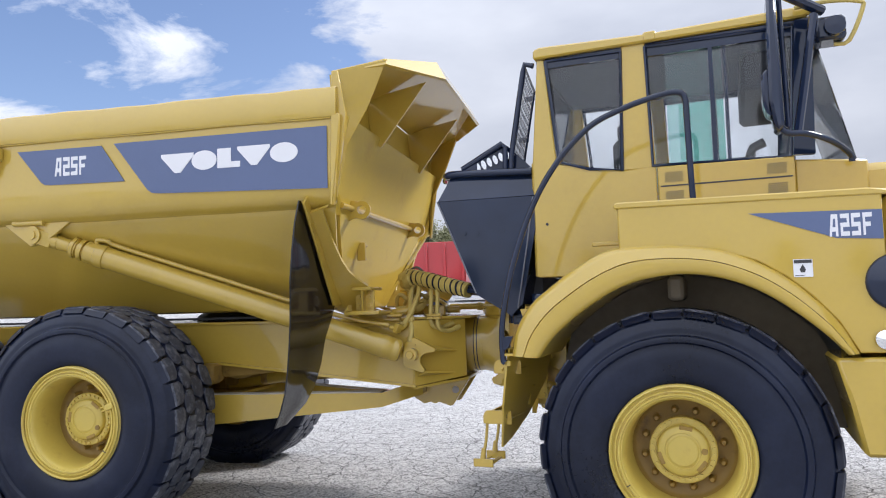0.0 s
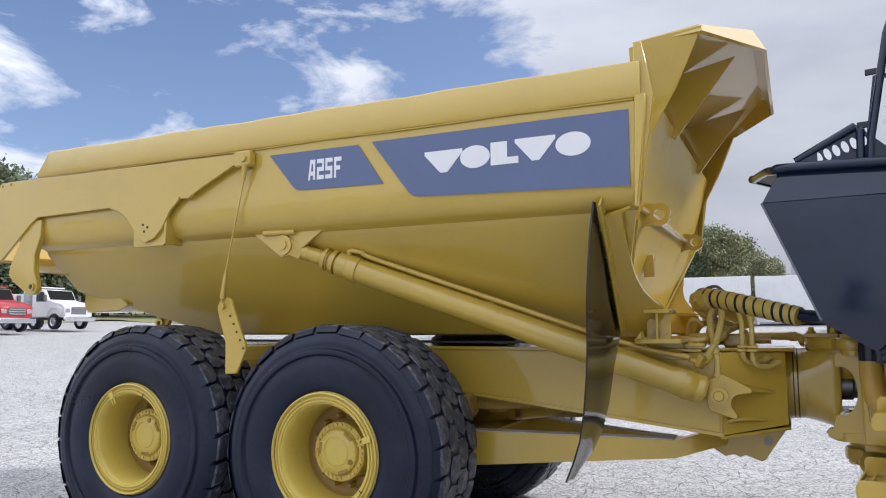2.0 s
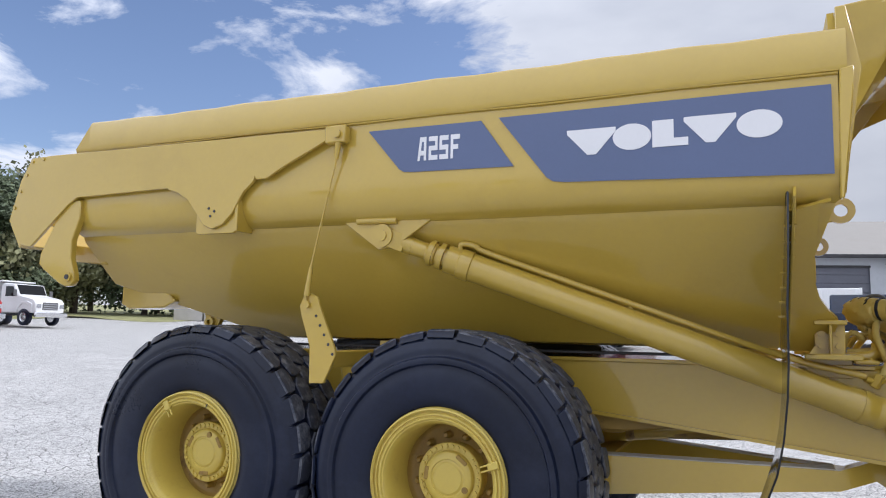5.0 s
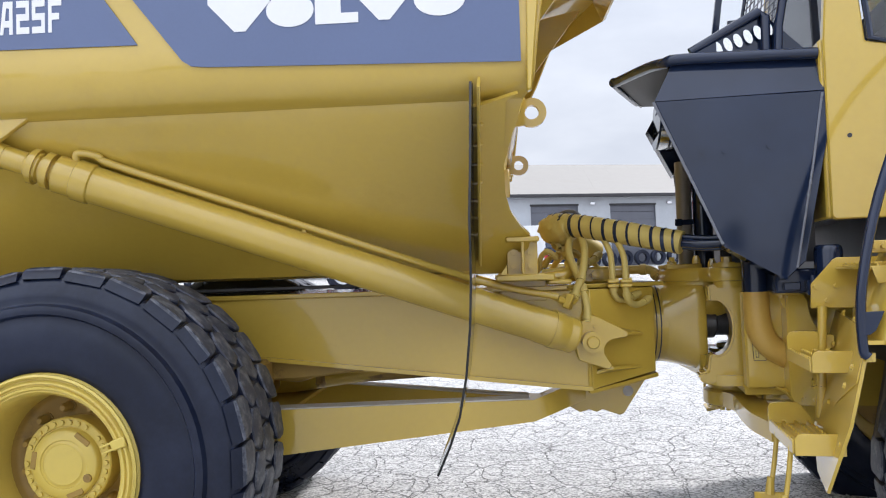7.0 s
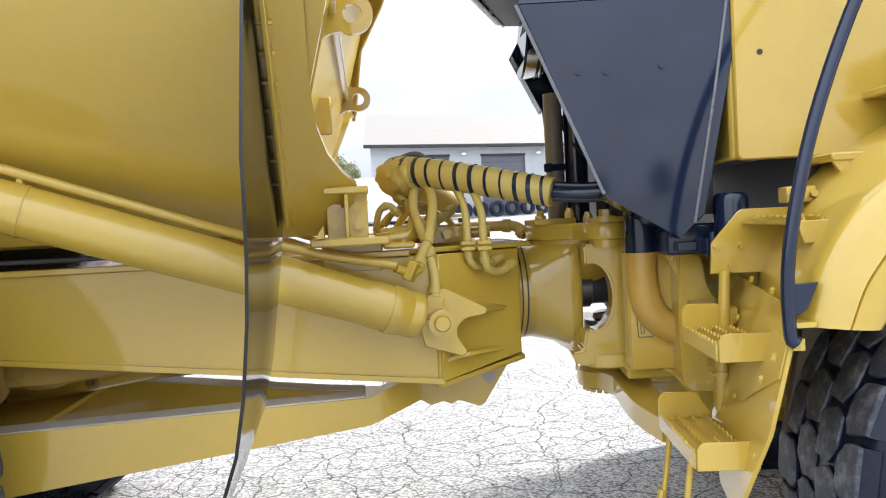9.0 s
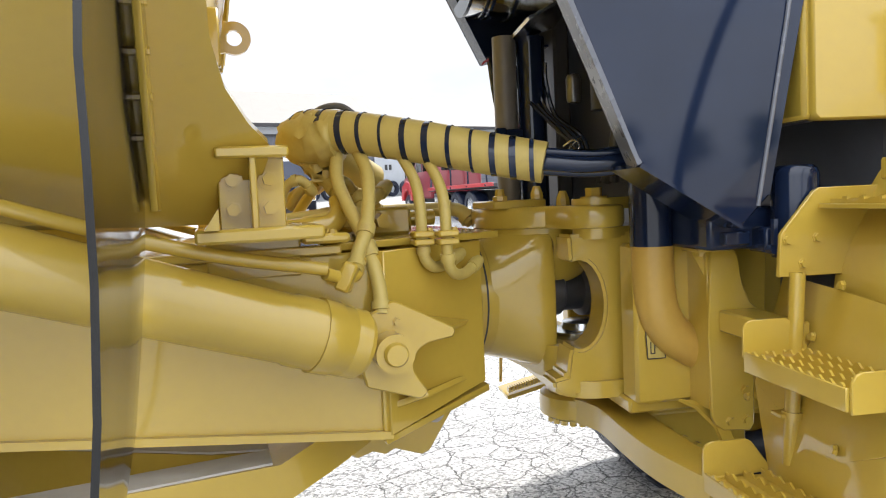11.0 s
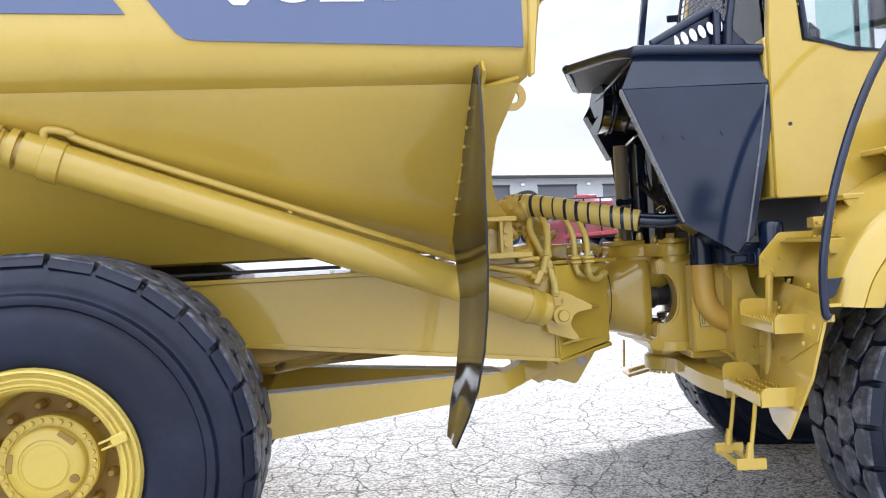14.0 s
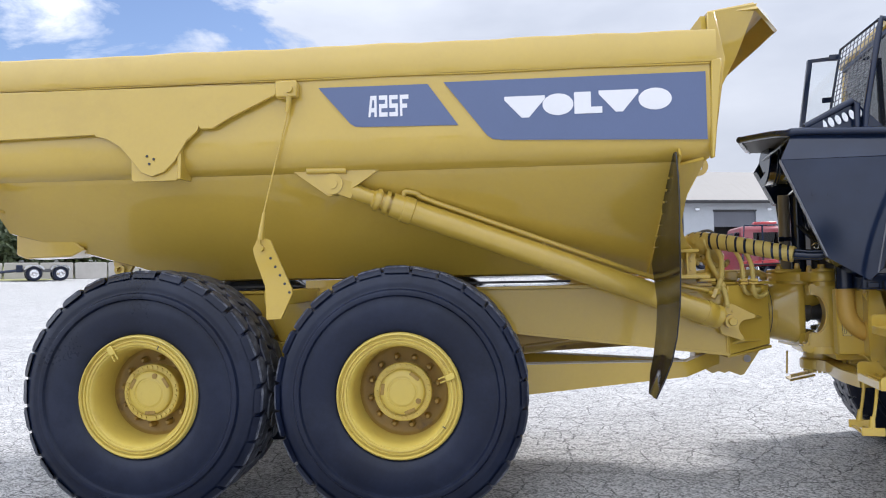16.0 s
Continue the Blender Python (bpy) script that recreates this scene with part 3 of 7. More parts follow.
def letter_shape(kind, x, w, z, h):
    """Plain white shapes of the size of the maker's lettering."""
    if kind == "round":
        pts = [(x + w / 2 + w / 2 * math.cos(a), z + h / 2 + h / 2 * math.sin(a)) for a in np.linspace(0, 2 * math.pi, 28, endpoint=False)]
    elif kind == "wedge":
        pts = [(x, z + h), (x + w, z + h), (x + w, z + h * 0.84), (x + w * 0.60, z), (x + w * 0.42, z), (x, z + h * 0.84)]
    else:
        pts = [(x, z), (x + w, z), (x + w, z + h * 0.3), (x + w * 0.6, z + h * 0.3), (x + w * 0.6, z + h), (x, z + h)]
    return prism(pts, 4.4705, 4.4735)


for kind, x, w, dz in (("wedge", -3.055, 0.25, 0.0), ("round", -2.82, 0.19, 0.008), ("foot", -2.625, 0.17, 0.012), ("wedge", -2.475, 0.24, 0.016), ("round", -2.235, 0.20, 0.02)):
    part("white_shape", letter_shape(kind, x, w, 2.478 + dz, 0.135), WHITE_VINYL, decal_big)
model_number(0.262, 0.135, Matrix.Translation((-3.914, 4.4735, 2.518)), decal_small)


# -- tailgate arm, cable and lever
def arm_plate():
    pts = [(-4.47, 2.745), (-4.47, 2.69), (-4.80, 2.54), (-4.92, 2.475), (-5.0, 2.475), (-5.005, 2.495), (-5.015, 2.465), (-5.09, 2.40), (-5.17, 2.27), (-5.24, 2.205), (-5.32, 2.178), (-5.39, 2.205), (-5.45, 2.28), (-5.53, 2.375), (-5.62, 2.43), (-5.70, 2.452), (-5.70, 2.462),
           (-6.52, 2.445), (-6.60, 2.40), (-6.95, 2.11), (-7.08, 2.135), (-7.19, 2.31), (-7.10, 2.60), (-7.0, 2.76), (-6.80, 2.765)]
    return prism(pts, 4.432, 4.456, 0.003)


both("tailgate_arm", arm_plate, YELLOW, body, "long flat steel tailgate arm with a scalloped lower edge")
both("arm_spacer", lambda: box(-4.50, -4.36, 4.415, 4.48, 2.655, 2.76, 0.008), YELLOW, body)
both("arm_pin", lambda: tube([(-4.41, 4.425, 2.705), (-4.41, 4.395, 2.705)], 0.026, 14), YELLOW, body)
both("arm_pivot", lambda: join(prism([(-5.47, 2.30), (-5.47, 2.165), (-5.45, 2.15), (-5.17, 2.15), (-5.15, 2.17), (-5.15, 2.36), (-5.19, 2.36), (-5.25, 2.25)], 4.457, 4.482, 0.004), box(-5.155, -5.13, 4.44, 4.60, 2.16, 2.36, 0.004)), YELLOW, body)
for dx, dz in ((-0.02, 0.05), (0.025, 0.03), (-0.005, 0.0)):
    part("pivot_bolt", tube([(-5.33 + dx, 4.433, 2.26 + dz), (-5.33 + dx, 4.428, 2.26 + dz)], 0.009, 8), DARK, body)
for x, z in ((-7.14, 2.40), (-7.09, 2.52), (-7.04, 2.64), (-6.99, 2.735), (-6.88, 2.745)):
    part("arm_stud", tube([(x, 4.434, z), (x, 4.424, z)], 0.013, 8), YELLOW, body)
part("tailgate", join(slab([(-7.0, 4.47, 2.75), (-7.19, 4.47, 2.32), (-7.19, 2 * C - 4.47, 2.32), (-7.0, 2 * C - 4.47, 2.75)], 0.04, 0.004),
                      slab([(-7.19, 4.47, 2.32), (-7.08, 4.47, 2.13), (-7.08, 2 * C - 4.47, 2.13), (-7.19, 2 * C - 4.47, 2.32)], 0.04, 0.004)), YELLOW, body, "overhanging tailgate between the two arms")


def tail_rib():
    """The bowed rib that closes the side at the rear, with its hinge eye."""
    pts = [(-6.50, 2.43), (-6.66, 2.42), (-6.72, 2.30), (-6.80, 2.17), (-6.86, 2.06), (-6.87, 1.99), (-6.82, 1.945), (-6.67, 1.855), (-6.60, 1.825), (-6.54, 1.83), (-6.512, 1.865), (-6.52, 1.92), (-6.56, 2.02), (-6.56, 2.15), (-6.50, 2.30)]
    return join(prism(pts, 4.45, 4.50, 0.006), tube([(-6.565, 4.435, 1.89), (-6.565, 4.452, 1.89)], 0.032, 16))


both("tail_rib", tail_rib, YELLOW, body)
both("tail_eye", lambda: tube([(-6.565, 4.43, 1.89), (-6.565, 4.436, 1.89)], 0.018, 12), DARK, body)
part("tail_chute", slab([(-6.55, 4.75, 2.0), (-7.05, 4.75, 2.05), (-7.05, 2 * C - 4.75, 2.05), (-6.55, 2 * C - 4.75, 2.0)], 0.12, 0.01), YELLOW, body)
both("hinge_box", lambda: prism([(-6.62, 1.90), (-6.62, 1.72), (-6.55, 1.69), (-6.20, 1.70), (-6.10, 1.75), (-6.22, 1.84)], 4.98, 5.25, 0.01), YELLOW, body)
both("tow_eye", lambda: join(prism([(-6.02, 1.72), (-5.84, 1.64), (-5.88, 1.57), (-5.93, 1.555), (-5.99, 1.60)], 5.2, 5.24, 0.004), lathe([(0.02, -0.03), (0.04, -0.03), (0.04, 0.03), (0.02, 0.03)], (-5.94, 5.2, 1.60), "y", 16, closed=True)), YELLOW, body)

lever = part("locking_lever", prism([(-4.655, 1.76), (-4.61, 1.775), (-4.565, 1.755), (-4.545, 1.70), (-4.43, 1.445), (-4.425, 1.41), (-4.50, 1.25), (-4.60, 1.245), (-4.605, 1.46), (-4.67, 1.64), (-4.685, 1.70)], 4.50, 4.525, 0.004), YELLOW, hauler, "yellow lever plate with a row of adjusting holes")
part("lever_pin", tube([(-4.625, 4.505, 1.705), (-4.625, 4.475, 1.705)], 0.020, 14), YELLOW, lever)
for k in range(5):
    part("adjusting_hole", tube([(-4.565 + 0.030 * k, 4.501, 1.64 - 0.055 * k), (-4.565 + 0.030 * k, 4.4975, 1.64 - 0.055 * k)], 0.009, 10), DARK, lever)
part("lever_mount", box(-4.62, -4.45, 4.525, 5.3, 1.34, 1.44, 0.01), YELLOW, lever)
cable = part("tailgate_cable", tube([(-4.405, 4.43, 2.69), (-4.44, 4.445, 2.52), (-4.62, 4.485, 1.86), (-4.632, 4.488, 1.73)], 0.0055, 8, smooth=3), YELLOW, hauler, "thin steel cable painted yellow")
part("cable_socket", tube([(-4.413, 4.432, 2.66), (-4.43, 4.442, 2.56)], [0.02, 0.014], 10), YELLOW, cable)
part("cable_socket", tube([(-4.60, 4.482, 1.93), (-4.628, 4.488, 1.76)], [0.012, 0.02], 10), YELLOW, cable)


# -- tipping cylinders
def cylinder_axis(s):
    return Vector((-4.17, 4.60, 2.112)).lerp(Vector((-1.50, 5.255, 1.15)), s)


def tipping_cylinder(flip):
    f = mirror if flip else (lambda bm: bm)
    P = cylinder_axis
    cyl = part("tipping_cylinder", f(tube([P(0.135), P(0.16), P(0.162), P(0.185), P(0.187), P(0.90), P(0.905), P(0.965)], [0.082, 0.082, 0.090, 0.090, 0.082, 0.082, 0.086, 0.086], 28)), YELLOW, hauler, "long hydraulic tipping cylinder painted yellow")
    part("rod", f(tube([P(0.05), P(0.09), P(0.095), P(0.11), P(0.112), P(0.136)], [0.052, 0.05, 0.066, 0.066, 0.056, 0.056], 20)), YELLOW, cyl)
    part("gland_ring", f(join(tube([P(0.098), P(0.106)], 0.078, 20), tube([P(0.118), P(0.128)], 0.080, 20))), YELLOW, cyl)
    part("rod_eye", f(join(tube([P(0) + Vector((0, -0.055, 0)), P(0) + Vector((0, 0.055, 0))], 0.068, 24), tube([P(0.0), P(0.045), P(0.047), P(0.055)], [0.072, 0.072, 0.055, 0.055], 4), tube([P(0.04), P(0.06)], 0.055, 18))), YELLOW, cyl)
    part("eye_pin", f(tube([P(0) + Vector((0, -0.064, 0)), P(0) + Vector((0, 0.06, 0))], 0.034, 20)), YELLOW, cyl)
    part("band", f(join(tube([P(0.508), P(0.512)], 0.0845, 28), tube([P(0.51) + Vector((0, 0, 0.07)), P(0.51) + Vector((0, -0.005, 0.125))], 0.012, 8))), YELLOW, cyl)
    pipe = [P(0.165) + Vector((0, -0.02, 0.075)), P(0.17) + Vector((0, -0.03, 0.115)), P(0.20) + Vector((0, -0.03, 0.13)), P(0.23) + Vector((0, -0.02, 0.115)), P(0.51) + Vector((0, -0.01, 0.115)), P(0.80) + Vector((0, 0, 0.12)), P(0.94) + Vector((0, 0.01, 0.165))]
    part("oil_pipe", f(tube(pipe, 0.0165, 14, smooth=6)), YELLOW, cyl)
    part("cylinder_head", f(join(tube([P(0.925), P(0.940), P(0.942), P(0.962), P(0.970), P(0.974)], [0.091, 0.091, 0.087, 0.085, 0.076, 0.05], 28), tube([P(1) + Vector((0, -0.04, 0)), P(1) + Vector((0, 0.09, 0))], 0.05, 22))), YELLOW, cyl)
    part("pin_end", f(tube([P(1) + Vector((0, 0.03, 0)), P(1) + Vector((0, -0.05, 0)), P(1) + Vector((0, -0.056, 0))], [0.031, 0.031, 0.026], 18)), YELLOW, cyl)
    part("pin_bolt", f(hexbolt(P(1) + Vector((0.036, 0.026, -0.006)), (0, -1, 0), 0.011, 0.03)), YELLOW, cyl)
    part("keeper_bolt", f(hexbolt(P(1) + Vector((0.022, 0.025, 0.070)), (0, -1, 0), 0.010, 0.010)), YELLOW, cyl)
    part("weld_bead", f(tube([P(1) + Vector((0.031 * math.cos(w), 0.028, 0.031 * math.sin(w) + 0.004)) for w in np.linspace(-0.2, 2.0, 9)], 0.004, 6)), DARK, cyl)
    br = part("cylinder_bracket", f(join(prism([(-4.47, 2.225), (-3.86, 2.205), (-4.0, 2.11), (-4.08, 2.06), (-4.20, 2.03), (-4.27, 2.08)], 4.575, 4.60, 0.003), tube([(-4.34, 4.565, 2.205), (-4.08, 4.565, 2.20)], 0.022, 12))), YELLOW, body)
    return cyl


tipping_cylinder(False)
tipping_cylinder(True)


def yoke():
    """The forked plate that holds the foot of the cylinder."""
    notch = [(-1.394, 1.157), (-1.410, 1.150), (-1.424, 1.138), (-1.434, 1.122), (-1.438, 1.104), (-1.436, 1.086), (-1.427, 1.068)]
    pts = [(-1.575, 1.114), (-1.56, 1.235), (-1.536, 1.250), (-1.508, 1.268), (-1.486, 1.275), (-1.464, 1.267), (-1.326, 1.194), (-1.320, 1.182), (-1.327, 1.166)] + notch + [(-1.404, 1.036), (-1.404, 1.026), (-1.418, 1.014), (-1.430, 1.014), (-1.563, 1.058)]
    return prism(pts, 5.28, 5.312, 0.004)


both("cylinder_yoke", yoke, YELLOW, hauler, "forked yellow bracket plate")
both("yoke_inner", lambda: prism([(-1.58, 1.23), (-1.48, 1.25), (-1.38, 1.19), (-1.46, 1.12), (-1.43, 1.05), (-1.56, 1.08)], 5.312, 5.37, 0.004), YELLOW, hauler)

# -- rear chassis frame
FRAME = [(-6.3, 1.40), (-3.4, 1.405), (-1.50, 1.40), (-1.50, 0.905), (-3.1, 1.09), (-6.3, 1.10)]
both("chassis_beam", lambda: prism(FRAME, 5.35, 5.42, 0.006), YELLOW, hauler, "deep welded side beam of the rear chassis")
part("chassis_top", box(-6.3, -1.60, 5.33, 2 * C - 5.33, 1.40, 1.424, 0.004), YELLOW, hauler)
part("chassis_bottom", slab([(-6.3, 5.33, 1.10), (-6.3, 2 * C - 5.33, 1.10), (-3.1, 2 * C - 5.33, 1.085), (-3.1, 5.33, 1.085)], 0.02), YELLOW, hauler)
part("chassis_belly", slab([(-3.1, 5.33, 1.085), (-3.1, 2 * C - 5.33, 1.085), (-1.49, 2 * C - 5.33, 0.90), (-1.49, 5.33, 0.90)], 0.02), YELLOW, hauler)
both("chassis_nose", lambda: slab([(-1.51, 5.352, 1.40), (-1.155, 5.575, 1.40), (-1.155, 5.575, 0.965), (-1.51, 5.352, 0.91)], 0.03, 0.003), YELLOW, hauler, "tapering nose plate of the chassis")
both("nose_gusset", lambda: slab([(-1.53, 5.312, 1.255), (-1.335, 5.312, 1.185), (-1.16, 5.57, 1.16), (-1.5, 5.36, 1.262)], 0.016, 0.002), YELLOW, hauler)
both("nose_gusset", lambda: slab([(-1.43, 5.312, 1.018), (-1.395, 5.312, 1.022), (-1.16, 5.57, 1.0), (-1.5, 5.36, 0.985)], 0.016, 0.002), YELLOW, hauler)
both("corner_seam", lambda: tube([(-1.505, 5.345, 1.39), (-1.505, 5.345, 0.915)], 0.008, 8), YELLOW, hauler)
part("nose_top", slab([(-1.75, 5.33, 1.425), (-1.09, 5.52, 1.425), (-1.09, 2 * C - 5.52, 1.425), (-1.75, 2 * C - 5.33, 1.425)], 0.02, 0.002), YELLOW, hauler)
part("nose_bottom", slab([(-1.51, 5.33, 0.905), (-1.13, 5.55, 0.955), (-1.13, 2 * C - 5.55, 0.955), (-1.51, 2 * C - 5.33, 0.905)], 0.02, 0.002), YELLOW, hauler)
part("body_pad", box(-5.9, -2.6, 5.36, 5.46, 1.445, 1.462, 0.003), DARK, hauler)
part("spacer_plate", join(box(-4.56, -3.9, 5.30, 5.34, 1.405, 1.495, 0.003), *[tube([(-4.5 + 0.1 * k, 5.301, z), (-4.5 + 0.1 * k, 5.292, z)], 0.009, 8) for k in range(7) for z in (1.43, 1.465)]), YELLOW, hauler, "bolted spacer plate under the body")


mount_near, _ = both("body_mount", lambda: box(-1.95, -1.68, 5.06, 5.40, 1.455, 1.485, 0.006), YELLOW, hauler, "bolted mount block on the chassis")
both("mount_cap", lambda: box(-1.90, -1.745, 5.09, 5.36, 1.635, 1.66, 0.005), YELLOW, hauler)
both("mount_web", lambda: box(-1.895, -1.750, 5.17, 5.19, 1.48, 1.64, 0.003), YELLOW, hauler)
both("mount_rib", lambda: box(-1.830, -1.815, 5.10, 5.18, 1.48, 1.64, 0.003), YELLOW, hauler)
for foot in ((-1.90, -1.93),):
    both("mount_gusset", lambda: slab([(foot[0], 5.10, 1.485), (foot[1], 5.10, 1.485), (foot[0], 5.10, 1.53)], 0.08), YELLOW, hauler)
for x in (-1.865, -1.785):
    for z in (1.525, 1.59):
        part("mount_bolt", join(hexbolt((x, 5.17, z), (0, -1, 0), 0.016, 0.022), tube([(x, 5.17, z), (x, 5.164, z)], 0.024, 14)), YELLOW, mount_near)
part("mount_foot", box(-1.93, -1.70, 5.345, 5.44, 1.35, 1.455, 0.006), YELLOW, hauler)


def drag_link(rows_at):
    """One side of the A-shaped lower frame, tapering in towards the ball."""
    bm = bmesh.new()
    rows = []
    for x, y, lo, hi in rows_at:
        rows.append([bm.verts.new(p) for p in ((x, y, lo), (x, y, hi), (x, y + 0.12, hi), (x, y + 0.12, lo))])
    for a, b in zip(rows, rows[1:]):
        for k in range(4):
            bm.faces.new((a[k], a[(k + 1) % 4], b[(k + 1) % 4], b[k]))
    bm.faces.new(rows[0])
    bm.faces.new(rows[-1][::-1])
    return bevelled(bm, 0.008)


part("drag_link", drag_link(((-3.6, 5.14, 0.60, 0.86), (-3.1, 5.21, 0.635, 0.862), (-1.78, 5.40, 0.745, 0.853), (-1.62, 5.49, 0.79, 0.90), (-1.50, 5.58, 0.82, 0.93))), YELLOW, hauler, "tapering arm of the lower axle frame")
part("drag_link", drag_link(((-3.6, 6.46, 0.60, 0.86), (-3.1, 6.20, 0.635, 0.862), (-1.95, 5.56, 0.74, 0.853), (-1.74, 5.50, 0.76, 0.850))), YELLOW, hauler, "tapering arm of the lower axle frame")
part("link_top", slab([(-3.3, 6.305, 0.869), (-1.95, 5.565, 0.860), (-1.80, 5.525, 0.860), (-1.80, 5.61, 0.860), (-1.95, 5.675, 0.860), (-3.3, 6.42, 0.869)], 0.006), PALE_STEEL, hauler)
part("link_plate", slab([(-3.6, 5.2, 0.85), (-3.0, 5.30, 0.85), (-3.0, 2 * C - 5.30, 0.85), (-3.6, 2 * C - 5.2, 0.85)], 0.02), YELLOW, hauler)
part("link_top", slab([(-3.3, 5.19, 0.868), (-1.80, 5.405, 0.860), (-1.80, 5.52, 0.860), (-3.3, 5.305, 0.868)], 0.006), PALE_STEEL, hauler, "pale grey top face of the lower frame arm")
shaft = part("propeller_shaft", tube([(-3.45, C, 0.92), (-3.30, C, 0.925), (-3.29, C, 0.925), (-1.75, C, 1.0), (-1.74, C, 1.0), (-1.5, C, 1.02)], [0.11, 0.11, 0.055, 0.055, 0.085, 0.085], 18), YELLOW_DISC, hauler, "oversprayed propeller shaft under the chassis")
part("shaft_yoke", box(-3.32, -3.20, C - 0.09, C + 0.09, 0.87, 0.98, 0.02), YELLOW_DISC, shaft)
part("shaft_yoke", box(-3.0, -2.93, C - 0.07, C + 0.07, 0.88, 0.99, 0.02), YELLOW_DISC, shaft)
part("brake_pipe", tube([(-3.2, 5.44, 1.03), (-3.0, 5.46, 0.98), (-2.85, 5.5, 1.02), (-2.5, 5.5, 1.05)], 0.018, 8, smooth=4), YELLOW_DISC, hauler)
both("tow_lug", lambda: prism([(-1.60, 0.90), (-1.13, 0.955), (-1.18, 0.88), (-1.285, 0.722), (-1.31, 0.712), (-1.40, 0.745), (-1.43, 0.73), (-1.47, 0.745), (-1.52, 0.73), (-1.60, 0.78)], 5.70, 5.735, 0.004), YELLOW, hauler)
# Pale disc stands in for the light through the lug's hole.
part("tow_hole", tube([(-1.262, 5.698, 0.84), (-1.262, 5.694, 0.84)], 0.028, 16), CONCRETE, hauler)
part("frame_ball", lathe([(0.0, -0.10), (0.06, -0.08), (0.075, 0), (0.06, 0.08), (0.0, 0.10)], (-1.56, C, 0.87), "y", 20), YELLOW, hauler)


# -- wheels
TYRE = [(0.395, -0.285), (0.415, -0.300), (0.47, -0.312), (0.535, -0.312), (0.585, -0.309), (0.606, -0.302), (0.614, -0.303), (0.624, -0.319), (0.640, -0.321), (0.654, -0.317), (0.664, -0.297), (0.674, -0.293), (0.690, -0.296), (0.708, -0.291), (0.735, -0.280), (0.762, -0.268), (0.778, -0.245), (0.786, -0.12), (0.788, 0.0)]


def tyre_mesh(c):
    prof = TYRE + [(r, -a) for r, a in TYRE[-2::-1]]
    return lathe(prof, c, "y", 72, closed=True)


def tread_mesh(c, spin, blocks=28):
    """Chunky worn tread: a shoulder block and an angled inner block on each side, all a little uneven."""
    bm = bmesh.new()
    rnd = random.Random(int(spin * 100) + 5)
    step = 2 * math.pi / blocks
    shoulder = [(-0.44, 0.279), (0.44, 0.279), (0.47, 0.20), (0.46, 0.155), (0.25, 0.128), (-0.23, 0.134), (-0.44, 0.16), (-0.47, 0.20)]
    inner = [(-0.49, 0.075), (-0.32, 0.122), (0.22, 0.126), (0.485, 0.08), (0.40, 0.002), (-0.38, 0.001)]
    for side in (-1, 1):
        for foot, lead in ((shoulder, 0.0), (inner, 0.5)):
            for k in range(blocks):
                a0 = spin + step * (k + lead + (0.5 if side > 0 else 0))
                mid = (sum(p[0] for p in foot) / len(foot), sum(p[1] for p in foot) / len(foot))
                jig = [(rnd.uniform(-0.03, 0.03), rnd.uniform(-0.005, 0.005)) for _ in foot]
                worn = rnd.uniform(-0.005, 0.003)
                rings = []
                for grow, lift in ((1.0, 0.762), (1.0, 0.783), (0.98, 0.796), (0.93, 0.803), (0.6, 0.806)):
                    ring = []
                    for (f, w), (jf, jw) in zip(foot, jig):
                        f, w = mid[0] + (f + jf - mid[0]) * grow, mid[1] + (w + jw - mid[1]) * grow
                        if w > 0.25 and lift > 0.75:
                            w -= 0.9 * (lift - 0.765) * 0.9
                        a, r = a0 + step * (f + 1.6 * (0.29 - w) * 0.5), lift + (worn if lift > 0.75 else 0)
                        ring.append(bm.verts.new((c[0] + r * math.cos(a), c[1] + side * w, c[2] + r * math.sin(a))))
                    rings.append(ring)
                n = len(foot)
                for level, (p, q) in enumerate(zip(rings, rings[1:])):
                    for m in range(n):
                        bm.faces.new((p[m], p[(m + 1) % n], q[(m + 1) % n], q[m])).material_index = int(level < 2)
                bm.faces.new(rings[-1])
    return bm


def rim_mesh(c, s):
    """s is -1 for a wheel whose dish faces the near side, 1 for the far side."""
    prof = [(0.372, 0.300), (0.380, 0.312), (0.388, 0.306), (0.388, 0.296), (0.380, 0.290), (0.366, 0.292), (0.358, 0.302), (0.352, 0.303), (0.348, 0.292), (0.343, 0.292), (0.339, 0.302), (0.331, 0.301), (0.325, 0.290), (0.320, 0.290), (0.314, 0.282), (0.304, 0.262), (0.298, 0.20), (0.291, 0.08), (0.291, 0.0), (0.37, -0.02), (0.39, -0.28), (0.395, 0.28)]
    return lathe([(r, s * a) for r, a in prof], c, "y", 64, closed=True)


def disc_mesh(c, s):
    prof = [(0.294, 0.09), (0.284, 0.062), (0.268, 0.05), (0.20, 0.045), (0.10, 0.045), (0.10, 0.01), (0.294, 0.01)]
    return lathe([(r, s * (a - 0.04)) for r, a in prof], c, "y", 56, closed=True)


def hub_mesh(c, s):
    prof = [(0.180, 0.040), (0.180, 0.115), (0.187, 0.122), (0.187, 0.150), (0.182, 0.155), (0.153, 0.156), (0.150, 0.150), (0.146, 0.150), (0.142, 0.172), (0.134, 0.180), (0.100, 0.184), (0.097, 0.179), (0.088, 0.180), (0.082, 0.186), (0.0, 0.190)]
    return lathe([(r, s * (a - 0.04)) for r, a in prof], c, "y", 48)


